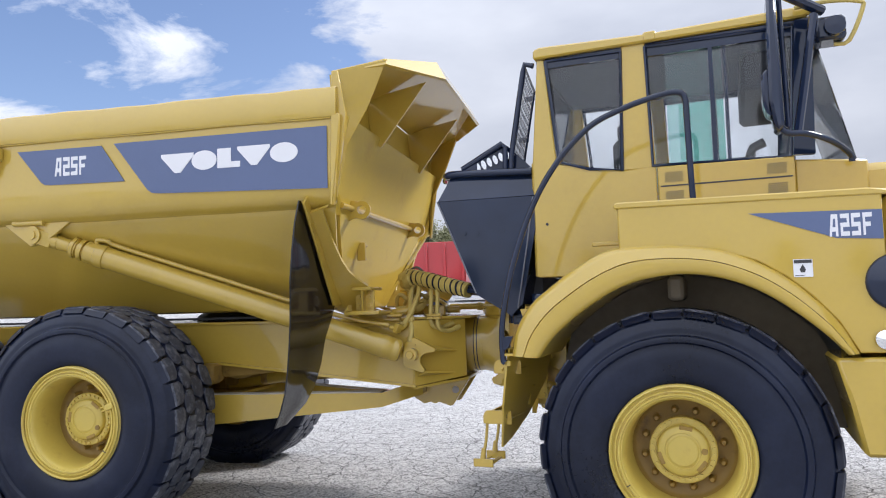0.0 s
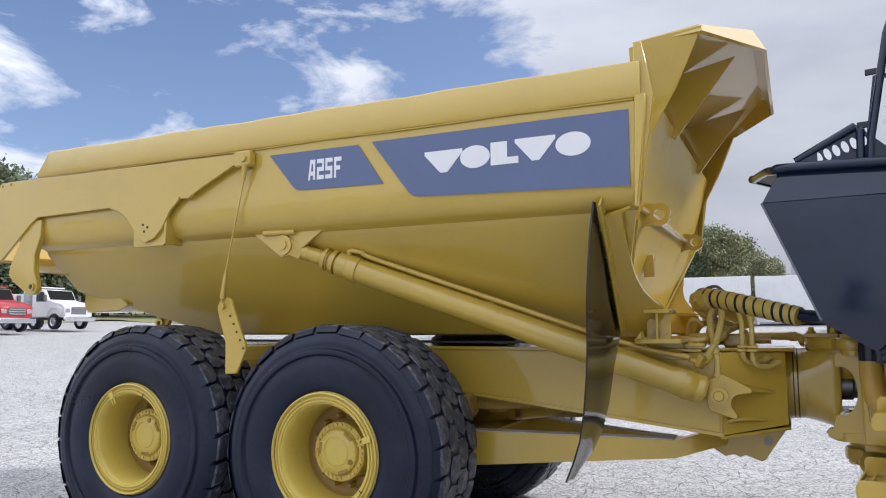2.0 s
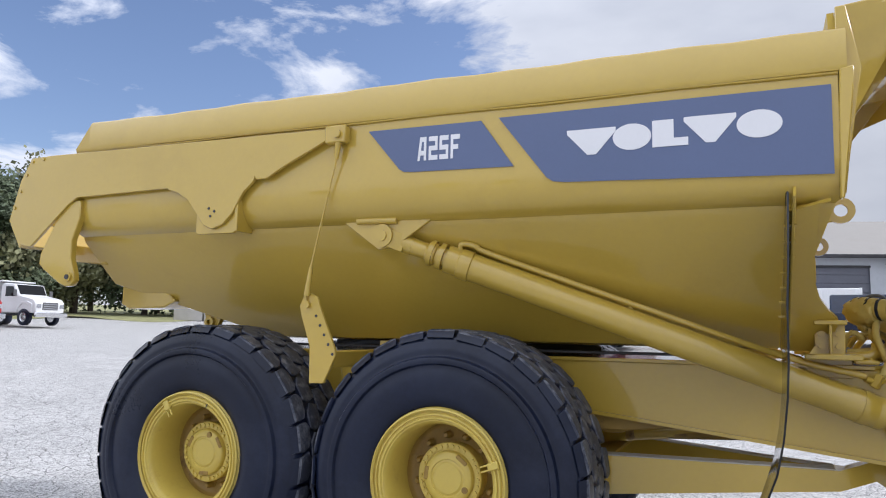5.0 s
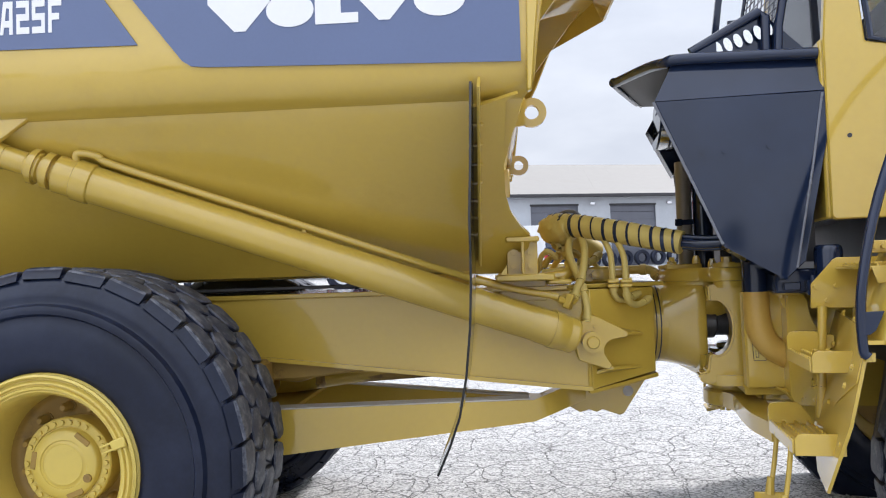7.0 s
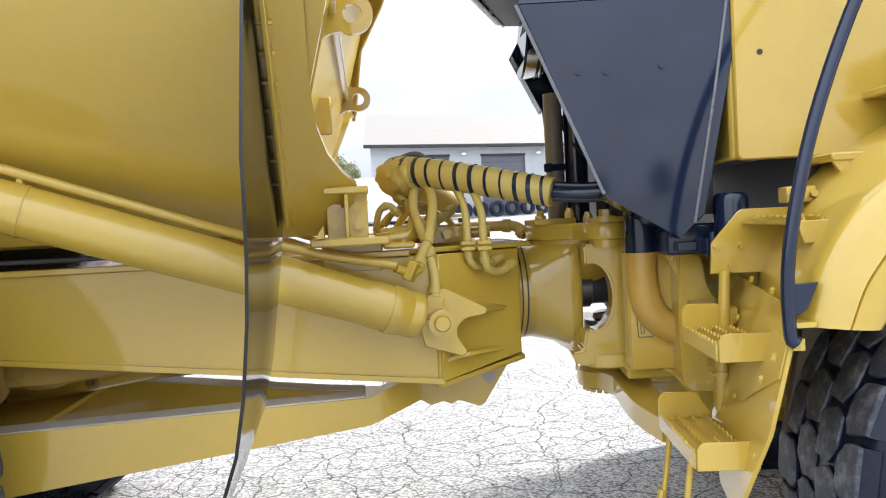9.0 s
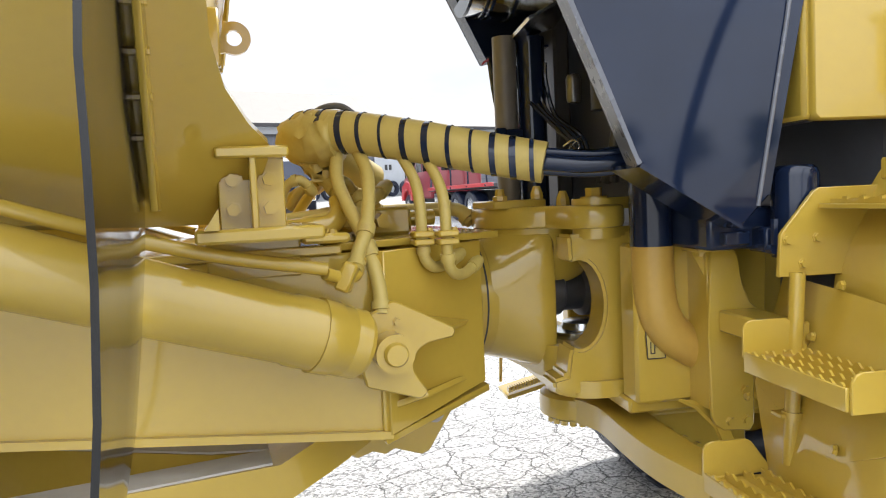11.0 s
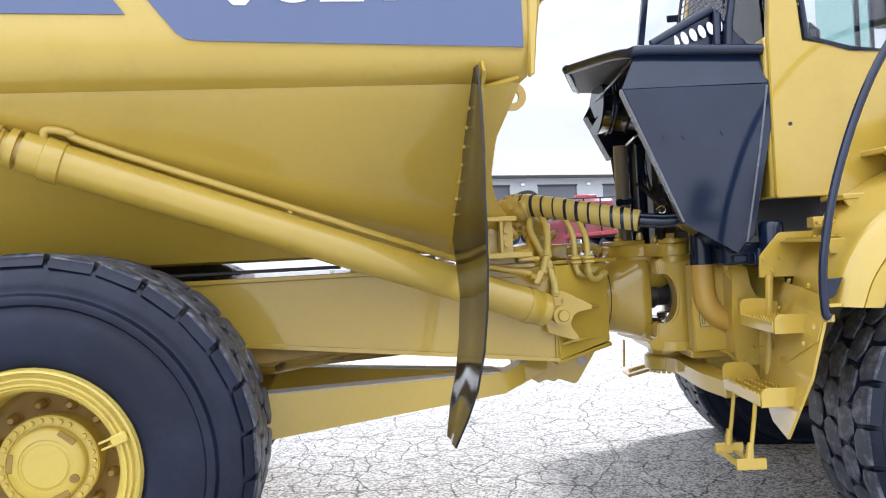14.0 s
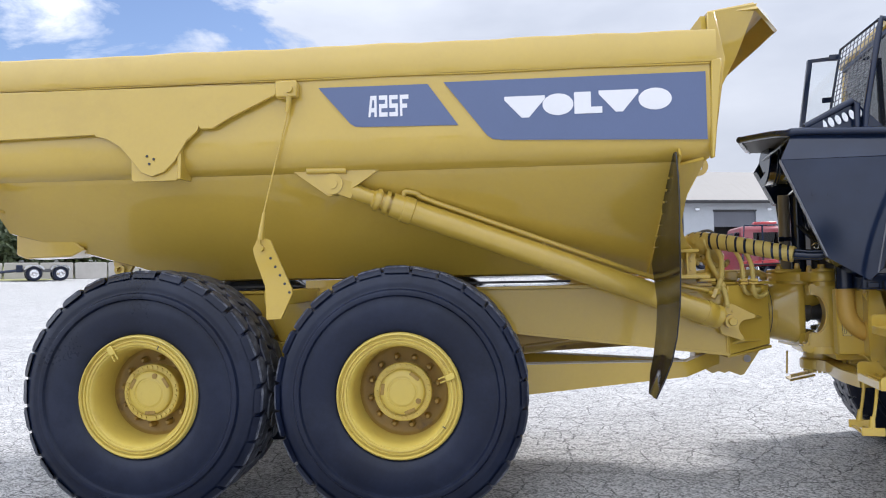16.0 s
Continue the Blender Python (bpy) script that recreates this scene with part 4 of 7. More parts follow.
def wheel(c, s, spin, label, m=None, key=None):
    """A wheel: rim, disc darkened by grime and painted shade, tyre, hub with its ring of bolts, wheel nuts and the lock
    ring's key.
    """
    t = (lambda bm: moved(bm, m)) if m else (lambda bm: bm)
    c = Vector(c)
    w = part("wheel", t(rim_mesh(c, s)), YELLOW_RIM, hauler, label)
    part("tyre", t(tyre_mesh(c)), RUBBER, w, "worn black earthmover tyre")
    part("tread", t(tread_mesh(c, spin)), TREAD, w, "chunky scuffed tread blocks", smooth=42).data.materials.append(RUBBER)
    part("wheel_disc", t(disc_mesh(c, s)), YELLOW_DISC, w, "grimy yellow wheel disc, shade of the dish painted in")
    hub = part("hub", t(hub_mesh(c, s)), YELLOW_RIM, w)
    for k in range(30):
        a = 2 * math.pi * k / 30 + spin
        if k % 10 == 4:
            continue
        p = c + Vector((0.168 * math.cos(a), s * 0.113, 0.168 * math.sin(a)))
        part("hub_bolt", t(tube([p, p + Vector((0, s * 0.012, 0)), p + Vector((0, s * 0.0125, 0))], [0.0115, 0.0105, 0.005], 6)), YELLOW_RIM, hub)
    for k in range(3):
        a = 2 * math.pi * k / 3 + spin + 0.9
        q = box(-0.036, 0.036, -0.004, 0.004, -0.012, 0.012, 0.003)
        part("hub_notch", t(moved(q, Matrix.Translation((c.x + 0.128 * math.cos(a), c.y + s * 0.140, c.z + 0.128 * math.sin(a))) @ Matrix.Rotation(-a + math.pi / 2, 4, "Y"))), YELLOW_DISC, hub)
    for k in range(12):
        a = 2 * math.pi * (k + 0.4) / 12 + spin
        p = c + Vector((0.222 * math.cos(a), s * 0.006, 0.222 * math.sin(a)))
        part("wheel_nut", t(tube([p, p + Vector((0, s * 0.006, 0)), p + Vector((0, s * 0.007, 0)), p + Vector((0, s * 0.045, 0)), p + Vector((0, s * 0.062, 0))], [0.026, 0.026, 0.021, 0.020, 0.011], 10)), YELLOW_DISC, w)
    a = spin + 0.35 if key is None else key
    clip = moved(join(box(-0.008, 0.052, -0.010, 0.010, -0.020, 0.020, 0.005), box(-0.05, -0.002, -0.004, 0.006, -0.017, -0.008, 0.002), box(-0.05, -0.002, -0.004, 0.006, 0.008, 0.017, 0.002)), Matrix.Translation(c + Vector((0.318 * math.cos(a), s * 0.305, 0.318 * math.sin(a)))) @ Matrix.Rotation(-a, 4, "Y"))
    part("lock_key", t(clip), YELLOW_RIM, w)
    a -= 0.95
    part("ring_gap", t(moved(box(-0.012, 0.012, -0.003, 0.003, -0.0025, 0.0025), Matrix.Translation(c + Vector((0.337 * math.cos(a), s * 0.3025, 0.337 * math.sin(a)))) @ Matrix.Rotation(-a, 4, "Y"))), DARK, w)
    a = spin - 0.5
    p = c + Vector((0.116 * math.cos(a), s * 0.138, 0.116 * math.sin(a)))
    part("drain_plug", t(tube([p, p + Vector((0, s * 0.010, 0)), p + Vector((0, s * 0.011, 0))], [0.019, 0.017, 0.008], 12)), YELLOW_DISC, hub)
    return w


WY = 4.73                                  # middle of the near tyres
for s, y in ((-1, WY), (1, 2 * C - WY)):
    wheel((-3.744, y, 0.77), s, 0.0, "bogie wheel with yellow dished rim")
    wheel((-5.418, y, 0.775), s, 1.75, "rearmost wheel with yellow dished rim and rust in the dish")
for x in (-3.744, -5.418):
    ax = part("axle", tube([(x, 4.75, 0.78), (x, 5.0, 0.78), (x, 5.35, 0.80), (x, 5.6, 0.82), (x, 6.16, 0.82), (x, 6.41, 0.80), (x, 6.76, 0.78), (x, 7.01, 0.78)], [0.19, 0.15, 0.13, 0.24, 0.24, 0.13, 0.15, 0.19], 20), YELLOW, hauler, "axle housing between the wheels")
    part("brake_unit", tube([(x + 0.30, 5.12, 0.98), (x + 0.52, 5.14, 1.0)], 0.075, 14), DARK, ax)
both("bogie_beam", lambda: prism([(-5.5, 0.80), (-4.75, 1.06), (-4.4, 1.06), (-3.66, 0.80), (-3.66, 0.70), (-4.4, 0.90), (-4.75, 0.90), (-5.5, 0.70)], 5.06, 5.18, 0.01), YELLOW, hauler)
both("bogie_bracket", lambda: prism([(-4.85, 1.42), (-4.3, 1.42), (-4.45, 0.95), (-4.7, 0.95)], 5.20, 5.34, 0.01), YELLOW, hauler)
both("under_bracket", lambda: join(prism([(-3.25, 1.10), (-2.55, 1.03), (-2.95, 0.985), (-3.25, 0.98)], 5.40, 5.52, 0.01), box(-3.22, -3.10, 5.22, 5.38, 0.94, 1.10, 0.02), tube([(-3.16, 5.2, 0.99), (-3.16, 5.42, 0.99)], 0.05, 12)), YELLOW_DISC, hauler)
part("drive_shaft", tube([(-3.5, C, 0.86), (-1.2, C, 1.15)], 0.06, 14), YELLOW, hauler)

# -- hanging flap beside the body
def flap():
    """Mud flap in a plane across the hauler, cut along the rib and curling back at its foot."""
    rows = ((2.23, -2.03, 4.45, 4.49), (2.06, -2.035, 4.385, 4.68), (1.90, -2.04, 4.355, 4.84), (1.70, -2.05, 4.34, 5.05), (1.58, -2.05, 4.34, 5.17), (1.45, -2.052, 4.34, 5.08), (1.30, -2.06, 4.34, 4.96), (1.12, -2.08, 4.35, 4.92), (0.97, -2.11, 4.37, 4.87), (0.86, -2.15, 4.39, 4.80), (0.75, -2.20, 4.41, 4.60))
    bm = bmesh.new()
    v = [[bm.verts.new((x + 0.004 * math.sin(3.1 * k + 2 * e), a + (b - a) * e, z)) for k, e in enumerate((0, 0.33, 0.66, 1))] for z, x, a, b in rows]
    for a, b in zip(v, v[1:]):
        for k in range(3):
            bm.faces.new((a[k], a[k + 1], b[k + 1], b[k]))
    bmesh.ops.subdivide_edges(bm, edges=bm.edges[:], cuts=1, smooth=0.5)
    bmesh.ops.solidify(bm, geom=bm.faces[:], thickness=0.009)
    return bm


part("rubber_flap", flap(), FLAP, hauler, "long hanging strip of shiny black rubber sheet", smooth=50)

# -- hitch between the two halves
hitch = part("hitch_drum", lathe([(0.10, -1.20), (0.232, -1.20), (0.232, -1.135), (0.227, -1.125), (0.227, -1.106), (0.219, -1.106), (0.219, -1.099), (0.224, -1.099), (0.224, -1.082), (0.216, -1.082), (0.216, -1.074), (0.221, -1.074), (0.221, -1.04), (0.17, -1.03)], (0, C, 1.195), "x", 64, closed=True), YELLOW, hauler, "cast steel hitch drum with grooved collar", smooth=50)
for x in (-1.1025, -1.078):
    part("collar_groove", lathe([(0.2205, x - 0.004), (0.2205, x + 0.004), (0.20, x + 0.004), (0.20, x - 0.004)], (0, C, 1.195), "x", 48, closed=True), DARK, hitch)


def rounded_plate(x0, x1, y0, y1, z0, z1, r, bevel=0.012):
    """A level plate with rounded corners."""
    pts = []
    for cx, cy, a0 in ((x1 - r, y1 - r, 0), (x0 + r, y1 - r, 90), (x0 + r, y0 + r, 180), (x1 - r, y0 + r, 270)):
        pts += [(cx + r * math.cos(radians(a0 + 15 * k)), cy + r * math.sin(radians(a0 + 15 * k))) for k in range(7)]
    bm = bmesh.new()
    a = [bm.verts.new((x, y, z0)) for x, y in pts]
    b = [bm.verts.new((x, y, z1)) for x, y in pts]
    bm.faces.new(a[::-1])
    bm.faces.new(b)
    for k in range(len(pts)):
        bm.faces.new((a[k], a[(k + 1) % len(a)], b[(k + 1) % len(b)], b[k]))
    return bevelled(bm, bevel, 2, 50)


def head_casting():
    """Casting that grows from the round drum into a squarer fork, open towards the joint."""
    bm = bmesh.new()
    rows = []
    for x, hw, up, down, p, lean in ((-1.06, 0.219, 0.199, 0.239, 2.0, 0.0), (-1.03, 0.222, 0.203, 0.242, 2.1, 0.0), (-0.99, 0.228, 0.212, 0.250, 2.4, 0.05), (-0.95, 0.236, 0.218, 0.258, 3.0, 0.08), (-0.90, 0.244, 0.222, 0.272, 4.2, 0.1), (-0.86, 0.247, 0.225, 0.285, 5.0, 0.1), (-0.845, 0.235, 0.215, 0.285, 5.0, 0.1), (-0.85, 0.205, 0.19, 0.23, 5.0, 0.1)):
        ring = []
        for k in range(48):
            t = 2 * math.pi * k / 48
            s, q = math.sin(t), math.cos(t)
            z = (up if s > 0 else down) * math.copysign(abs(s) ** (2 / p), s)
            y = hw * math.copysign(abs(q) ** (2 / p), q)
            ring.append(bm.verts.new((x + lean * (max(0.0, z - 0.06) ** 2 * 2.2 + max(0.0, -z - 0.2) * 0.8), C + y, 1.215 + z)))
        rows.append(ring)
    for u, v in zip(rows, rows[1:]):
        for k in range(48):
            bm.faces.new((u[k], u[(k + 1) % 48], v[(k + 1) % 48], v[k]))
    bm.faces.new(rows[0][::-1])
    bm.faces.new(rows[-1])
    return bm


head = part("hitch_head", head_casting(), YELLOW, hauler, "cast steel hitch head that forks round the joint", smooth=60)


def jaw_outline(grow):
    """Plan of the upper jaw: a round back end and a lug round the pin on the near side."""
    pts = [(-0.60, 6.10)]
    pts += [(-0.80 + 0.235 * math.cos(radians(d)), 5.86 + 0.255 * math.sin(radians(d))) for d in range(105, 256, 12)]
    pts += [(-0.862, 5.55)]
    pts += [(-0.775 + 0.092 * math.cos(radians(d)), 5.50 + 0.092 * math.sin(radians(d))) for d in range(190, 351, 16)]
    pts += [(-0.665, 5.56), (-0.63, 5.64), (-0.60, 5.78)]
    mx, my = -0.84, 5.82
    return [(mx + (x - mx) * grow, my + (y - my) * grow) for x, y in pts]


def lofted(rows):
    """A solid through level outlines, each with its height."""
    bm = bmesh.new()
    rings = [[bm.verts.new((x, y, z)) for x, y in outline] for outline, z in rows]
    for u, v in zip(rings, rings[1:]):
        for k in range(len(u)):
            bm.faces.new((u[k], u[(k + 1) % len(u)], v[(k + 1) % len(v)], v[k]))
    bm.faces.new(rings[0][::-1])
    bm.faces.new(rings[-1])
    return bm


part("upper_jaw", lofted([(jaw_outline(0.95), 1.416), (jaw_outline(0.985), 1.421), (jaw_outline(1.0), 1.435), (jaw_outline(1.0), 1.468), (jaw_outline(0.985), 1.482), (jaw_outline(0.95), 1.488)]), YELLOW, head, smooth=40)
part("head_neck", lofted([([(-0.80 + r * math.cos(radians(d)), 5.87 + (r + 0.005) * math.sin(radians(d))) for d in range(0, 360, 10)], z) for r, z in ((0.13, 1.20), (0.175, 1.26), (0.197, 1.30), (0.208, 1.34), (0.216, 1.38), (0.226, 1.425))]), YELLOW, head, smooth=70)
part("lower_jaw", rounded_plate(-0.89, -0.645, 5.585, 6.17, 0.922, 1.032, 0.085, 0.02), YELLOW, head, smooth=50)
part("joint_seat", lathe([(0.0, 1.03), (0.11, 1.03), (0.11, 1.055), (0.075, 1.06), (0.07, 1.082), (0.055, 1.088), (0.0, 1.088)], (-0.70, 5.74, 0), "z", 28), STEEL, head)
part("joint_shaft", lathe([(0.0, -0.95), (0.085, -0.95), (0.085, -0.78), (0.072, -0.77), (0.072, -0.70), (0.095, -0.69), (0.095, -0.62), (0.075, -0.61), (0.075, -0.40), (0.0, -0.40)], (0, 5.78, 1.19), "x", 24), SHAFT_STEEL, head)


def strap(z0, z1):
    """A rounded link plate from the pin back to the front half."""
    pts = [(-0.775 + 0.070 * math.cos(radians(d)), 5.50 + 0.070 * math.sin(radians(d))) for d in range(120, 301, 15)] + [(-0.52, 5.52), (-0.55, 5.66)]
    return bevelled(lofted([(pts, z0), (pts, z1)]), 0.006, 2, 50)


pin = part("hitch_pin", lathe([(0.0, 1.36), (0.04, 1.36), (0.04, 1.508), (0.0, 1.508)], (-0.775, 5.50, 0), "z", 20), YELLOW, hauler, "hitch pin between two link plates")
part("link_plate", strap(1.472, 1.508), YELLOW, pin, smooth=50)
part("link_plate", strap(1.384, 1.418), YELLOW, pin, smooth=50)
part("washer", lathe([(0.0, 1.508), (0.042, 1.508), (0.042, 1.514), (0.0, 1.514)], (-0.775, 5.50, 0), "z", 24), YELLOW, pin)
part("pin_bolt", tube([(-0.775, 5.50, 1.514), (-0.775, 5.50, 1.54)], 0.026, 6), YELLOW, pin)
part("washer", lathe([(0.0, 1.376), (0.038, 1.376), (0.038, 1.384), (0.0, 1.384)], (-0.775, 5.50, 0), "z", 24), YELLOW, pin)
part("pin_bolt", tube([(-0.775, 5.50, 1.376), (-0.775, 5.50, 1.352)], 0.024, 6), YELLOW, pin)
block = part("grease_block", box(-1.03, -0.84, 5.70, 5.90, 1.484, 1.512, 0.005), YELLOW, hauler)
part("grease_nipple", tube([(-0.99, 5.74, 1.512), (-0.99, 5.74, 1.526), (-0.99, 5.74, 1.528), (-0.99, 5.74, 1.55)], [0.026, 0.026, 0.018, 0.014], 8), YELLOW, block)
part("grease_nipple", tube([(-0.865, 5.72, 1.512), (-0.865, 5.72, 1.53), (-0.865, 5.72, 1.555)], [0.022, 0.022, 0.012], 8), YELLOW, block)
part("grease_nipple", tube([(-0.80, 5.66, 1.486), (-0.80, 5.66, 1.51), (-0.80, 5.66, 1.535)], [0.024, 0.022, 0.012], 8), YELLOW, block)

# -- wrapped hose bundle and the pipework behind the hitch
BUNDLE = [(-1.36, 6.05, 1.60), (-1.50, 5.95, 1.68), (-1.615, 5.80, 1.735), (-1.60, 5.66, 1.745), (-1.48, 5.545, 1.722), (-1.33, 5.44, 1.685), (-1.18, 5.345, 1.645), (-1.05, 5.27, 1.612)]
bp_ = curve_points(BUNDLE, 8)
bundle = part("wrapped_hose", tube(bp_, [0.067 - 0.011 * k / len(bp_) for k in range(len(bp_))], 24), YELLOW_HOSE, hauler, "thick hydraulic hoses in spiral wrap, oversprayed yellow")
for k in range(16):
    f = 13 + k * 2.75
    i = min(int(f), len(bp_) - 2)
    p = bp_[i].lerp(bp_[i + 1], f - i)
    d = (bp_[i + 1] - bp_[i]).normalized()
    d = (d + Vector((0.05, 0.0, 0.20))).normalized()
    g = (0.004, 0.008, 0.009, 0.006)[k % 4]
    part("spiral_gap", tube([p - d * g, p + d * g], 0.0695 - 0.011 * f / len(bp_), 24), BLACK, bundle)
for y0, z0, dx, r0 in ((0.0, 0.0, 0.0, 0.024), (0.03, 0.03, 0.02, 0.013), (-0.01, 0.028, 0.01, 0.010), (0.03, -0.022, 0.03, 0.012), (0.05, 0.01, 0.0, 0.015)):
    part("black_hose", tube([(-1.07, 5.28 + y0, 1.615 + z0), (-0.93 + dx, 5.20 + y0, 1.60 + z0), (-0.78, 5.15 + y0, 1.63 + z0), (-0.62, 5.2 + y0, 1.72 + z0)], r0, 10, smooth=5), BLACK, bundle)
part("tape_loop", tube([(-1.61, 5.70, 1.79), (-1.57, 5.66, 1.812), (-1.52, 5.63, 1.81), (-1.47, 5.61, 1.765)], 0.010, 8, smooth=5), GREY_PLASTIC, bundle)


def crumpled(points, radii, seed, rough):
    """A lumpy sleeve of torn tape along a bend."""
    bm = tube(points, radii, 20)
    rnd = random.Random(seed)
    for v in bm.verts:
        v.co += Vector((rnd.uniform(-rough, rough), rnd.uniform(-rough, rough), rnd.uniform(-rough, rough)))
    return bm


part("bundle_end", crumpled(curve_points([(-1.60, 5.82, 1.725), (-1.632, 5.74, 1.728), (-1.625, 5.66, 1.722), (-1.585, 5.62, 1.715), (-1.545, 5.595, 1.72)], 4), [0.056, 0.066, 0.071, 0.072, 0.072, 0.072, 0.071], 7, 0.010), YELLOW_HOSE, bundle, "crumpled tape round the bend of the hoses", smooth=70)
part("tape_tail", crumpled(curve_points([(-1.625, 5.70, 1.70), (-1.62, 5.66, 1.655), (-1.585, 5.65, 1.62), (-1.54, 5.64, 1.615)], 4), 0.034, 9, 0.009), YELLOW_HOSE, bundle, smooth=70)

HOSES = [
    ([(-1.50, 5.56, 1.68), (-1.49, 5.48, 1.60), (-1.52, 5.38, 1.47), (-1.555, 5.34, 1.40), (-1.575, 5.30, 1.355)], 0.019),
    ([(-1.55, 5.60, 1.68), (-1.565, 5.52, 1.58), (-1.525, 5.38, 1.42), (-1.51, 5.32, 1.31), (-1.515, 5.29, 1.24)], 0.019),
    ([(-1.395, 5.48, 1.66), (-1.372, 5.42, 1.58), (-1.37, 5.385, 1.50), (-1.37, 5.38, 1.40), (-1.355, 5.385, 1.355), (-1.31, 5.42, 1.34), (-1.22, 5.49, 1.37)], 0.0155),
    ([(-1.335, 5.44, 1.65), (-1.315, 5.38, 1.57), (-1.312, 5.35, 1.50), (-1.312, 5.345, 1.38), (-1.295, 5.36, 1.33), (-1.24, 5.42, 1.315), (-1.17, 5.48, 1.345)], 0.0155),
    ([(-1.60, 5.74, 1.58), (-1.585, 5.66, 1.60), (-1.555, 5.58, 1.55), (-1.575, 5.52, 1.47)], 0.020),
    ([(-1.70, 5.62, 1.49), (-1.60, 5.60, 1.50), (-1.46, 5.62, 1.53), (-1.38, 5.70, 1.58)], 0.018),
    ([(-1.68, 5.75, 1.52), (-1.63, 5.72, 1.58), (-1.52, 5.70, 1.60), (-1.46, 5.74, 1.52)], 0.014),
    ([(-1.72, 5.95, 1.48), (-1.64, 5.86, 1.57), (-1.52, 5.84, 1.59), (-1.40, 5.88, 1.54), (-1.34, 5.92, 1.47)], 0.014),
    ([(-1.36, 6.05, 1.49), (-1.18, 6.02, 1.49), (-1.06, 5.98, 1.485), (-1.02, 5.94, 1.44)], 0.026),
    ([(-1.66, 5.56, 1.47), (-1.58, 5.53, 1.485), (-1.50, 5.57, 1.49), (-1.48, 5.62, 1.55)], 0.026),
    ([(-1.72, 5.66, 1.50), (-1.70, 5.62, 1.58), (-1.66, 5.60, 1.60), (-1.62, 5.62, 1.56)], 0.014),
    ([(-1.64, 6.1, 1.46), (-1.56, 6.02, 1.58), (-1.46, 6.0, 1.63)], 0.018),
]
for pts, r in HOSES:
    h = part("hydraulic_hose", tube(pts, r, 12, smooth=6), YELLOW_HOSE, hauler, "hydraulic hose oversprayed yellow")
    q = curve_points(pts, 6)
    a, b = q[len(q) // 2], q[min(len(q) // 2 + 2, len(q) - 1)]
    part("ferrule", tube([a, a.lerp(b, 0.9)], r * 1.28, 12), YELLOW_HOSE, h)
    part("ferrule", tube([q[-4], q[-2]], r * 1.3, 12), YELLOW_HOSE, h)
for x, y in ((-1.37, 5.38), (-1.312, 5.345)):
    part("hose_clamp", join(box(x - 0.028, x + 0.028, y - 0.028, y + 0.03, 1.405, 1.422, 0.004), box(x - 0.028, x + 0.028, y - 0.028, y + 0.03, 1.427, 1.444, 0.004), hexbolt((x + 0.02, y - 0.01, 1.444), (0, 0, 1), 0.007, 0.008)), YELLOW, hauler)
part("pipe_flange", moved(box(-0.018, 0.018, -0.035, 0.035, -0.038, 0.038, 0.006), Matrix.Translation((-1.60, 5.27, 1.345)) @ Matrix.Rotation(radians(25), 4, "Y") @ Matrix.Rotation(radians(-20), 4, "Z")), YELLOW, hauler)
part("feed_pipe", tube([(-1.66, 5.236, 1.362), (-1.62, 5.26, 1.348), (-1.575, 5.30, 1.345), (-1.55, 5.34, 1.38)], 0.0165, 14, smooth=6), YELLOW, hauler)
part("valve_block", join(box(-1.50, -1.32, 5.66, 5.86, 1.425, 1.51, 0.01), tube([(-1.32, 5.76, 1.47), (-1.22, 5.76, 1.47)], 0.026, 12), tube([(-1.50, 5.72, 1.465), (-1.60, 5.72, 1.465)], 0.03, 12), tube([(-1.42, 5.66, 1.47), (-1.42, 5.60, 1.47)], 0.024, 6)), YELLOW, hauler)
part("elbow_pipe", tube([(-1.72, 5.50, 1.46), (-1.66, 5.50, 1.465), (-1.60, 5.51, 1.47), (-1.565, 5.53, 1.50), (-1.56, 5.55, 1.54)], 0.03, 14, smooth=4), YELLOW, hauler)
part("cover_plate", box(-1.70, -1.58, 5.30, 5.44, 1.43, 1.455, 0.008), YELLOW, hauler)
for k in range(4):
    part("cover_bolt", hexbolt((-1.67 + 0.05 * (k % 2), 5.33 + 0.06 * (k // 2), 1.455), (0, 0, 1), 0.010, 0.010), YELLOW, hauler)

# ---------------------------------------------------------------- front half, steered a little towards the near side
STEER = -9.0
M = Matrix.Translation((-0.88, C, 0)) @ Matrix.Rotation(radians(STEER), 4, "Z")


def fpart(name, bm, mat, parent, label="", smooth=41):
    return part(name, moved(bm, M), mat, parent, label, smooth)


def flip(bm):
    for v in bm.verts:
        v.co.y = -v.co.y
    bmesh.ops.reverse_faces(bm, faces=bm.faces)
    return bm


def fboth(name, make, mat, parent, label=""):
    return fpart(name, make(), mat, parent, label), fpart(name, flip(make()), mat, parent, label)


FW = (1.42, -1.17, 0.65)
wheel(FW, -1, 0.5, "front wheel with yellow dished rim", M, -1.65)
wheel((1.42, 1.17, 0.65), 1, 0.9, "front wheel with yellow dished rim", M)
fpart("front_axle", tube([(1.42, -1.1, 0.66), (1.42, -0.8, 0.66), (1.42, -0.3, 0.70), (1.42, 0.3, 0.70), (1.42, 0.8, 0.66), (1.42, 1.1, 0.66)], [0.19, 0.13, 0.2, 0.2, 0.13, 0.19], 18), YELLOW, hauler)
fpart("front_frame", join(box(0.30, 2.9, -0.42, -0.34, 0.82, 1.32, 0.01), box(0.30, 2.9, 0.34, 0.42, 0.82, 1.32, 0.01), box(0.5, 2.9, -0.42, 0.42, 0.80, 0.83)), YELLOW, hauler, "front chassis frame")

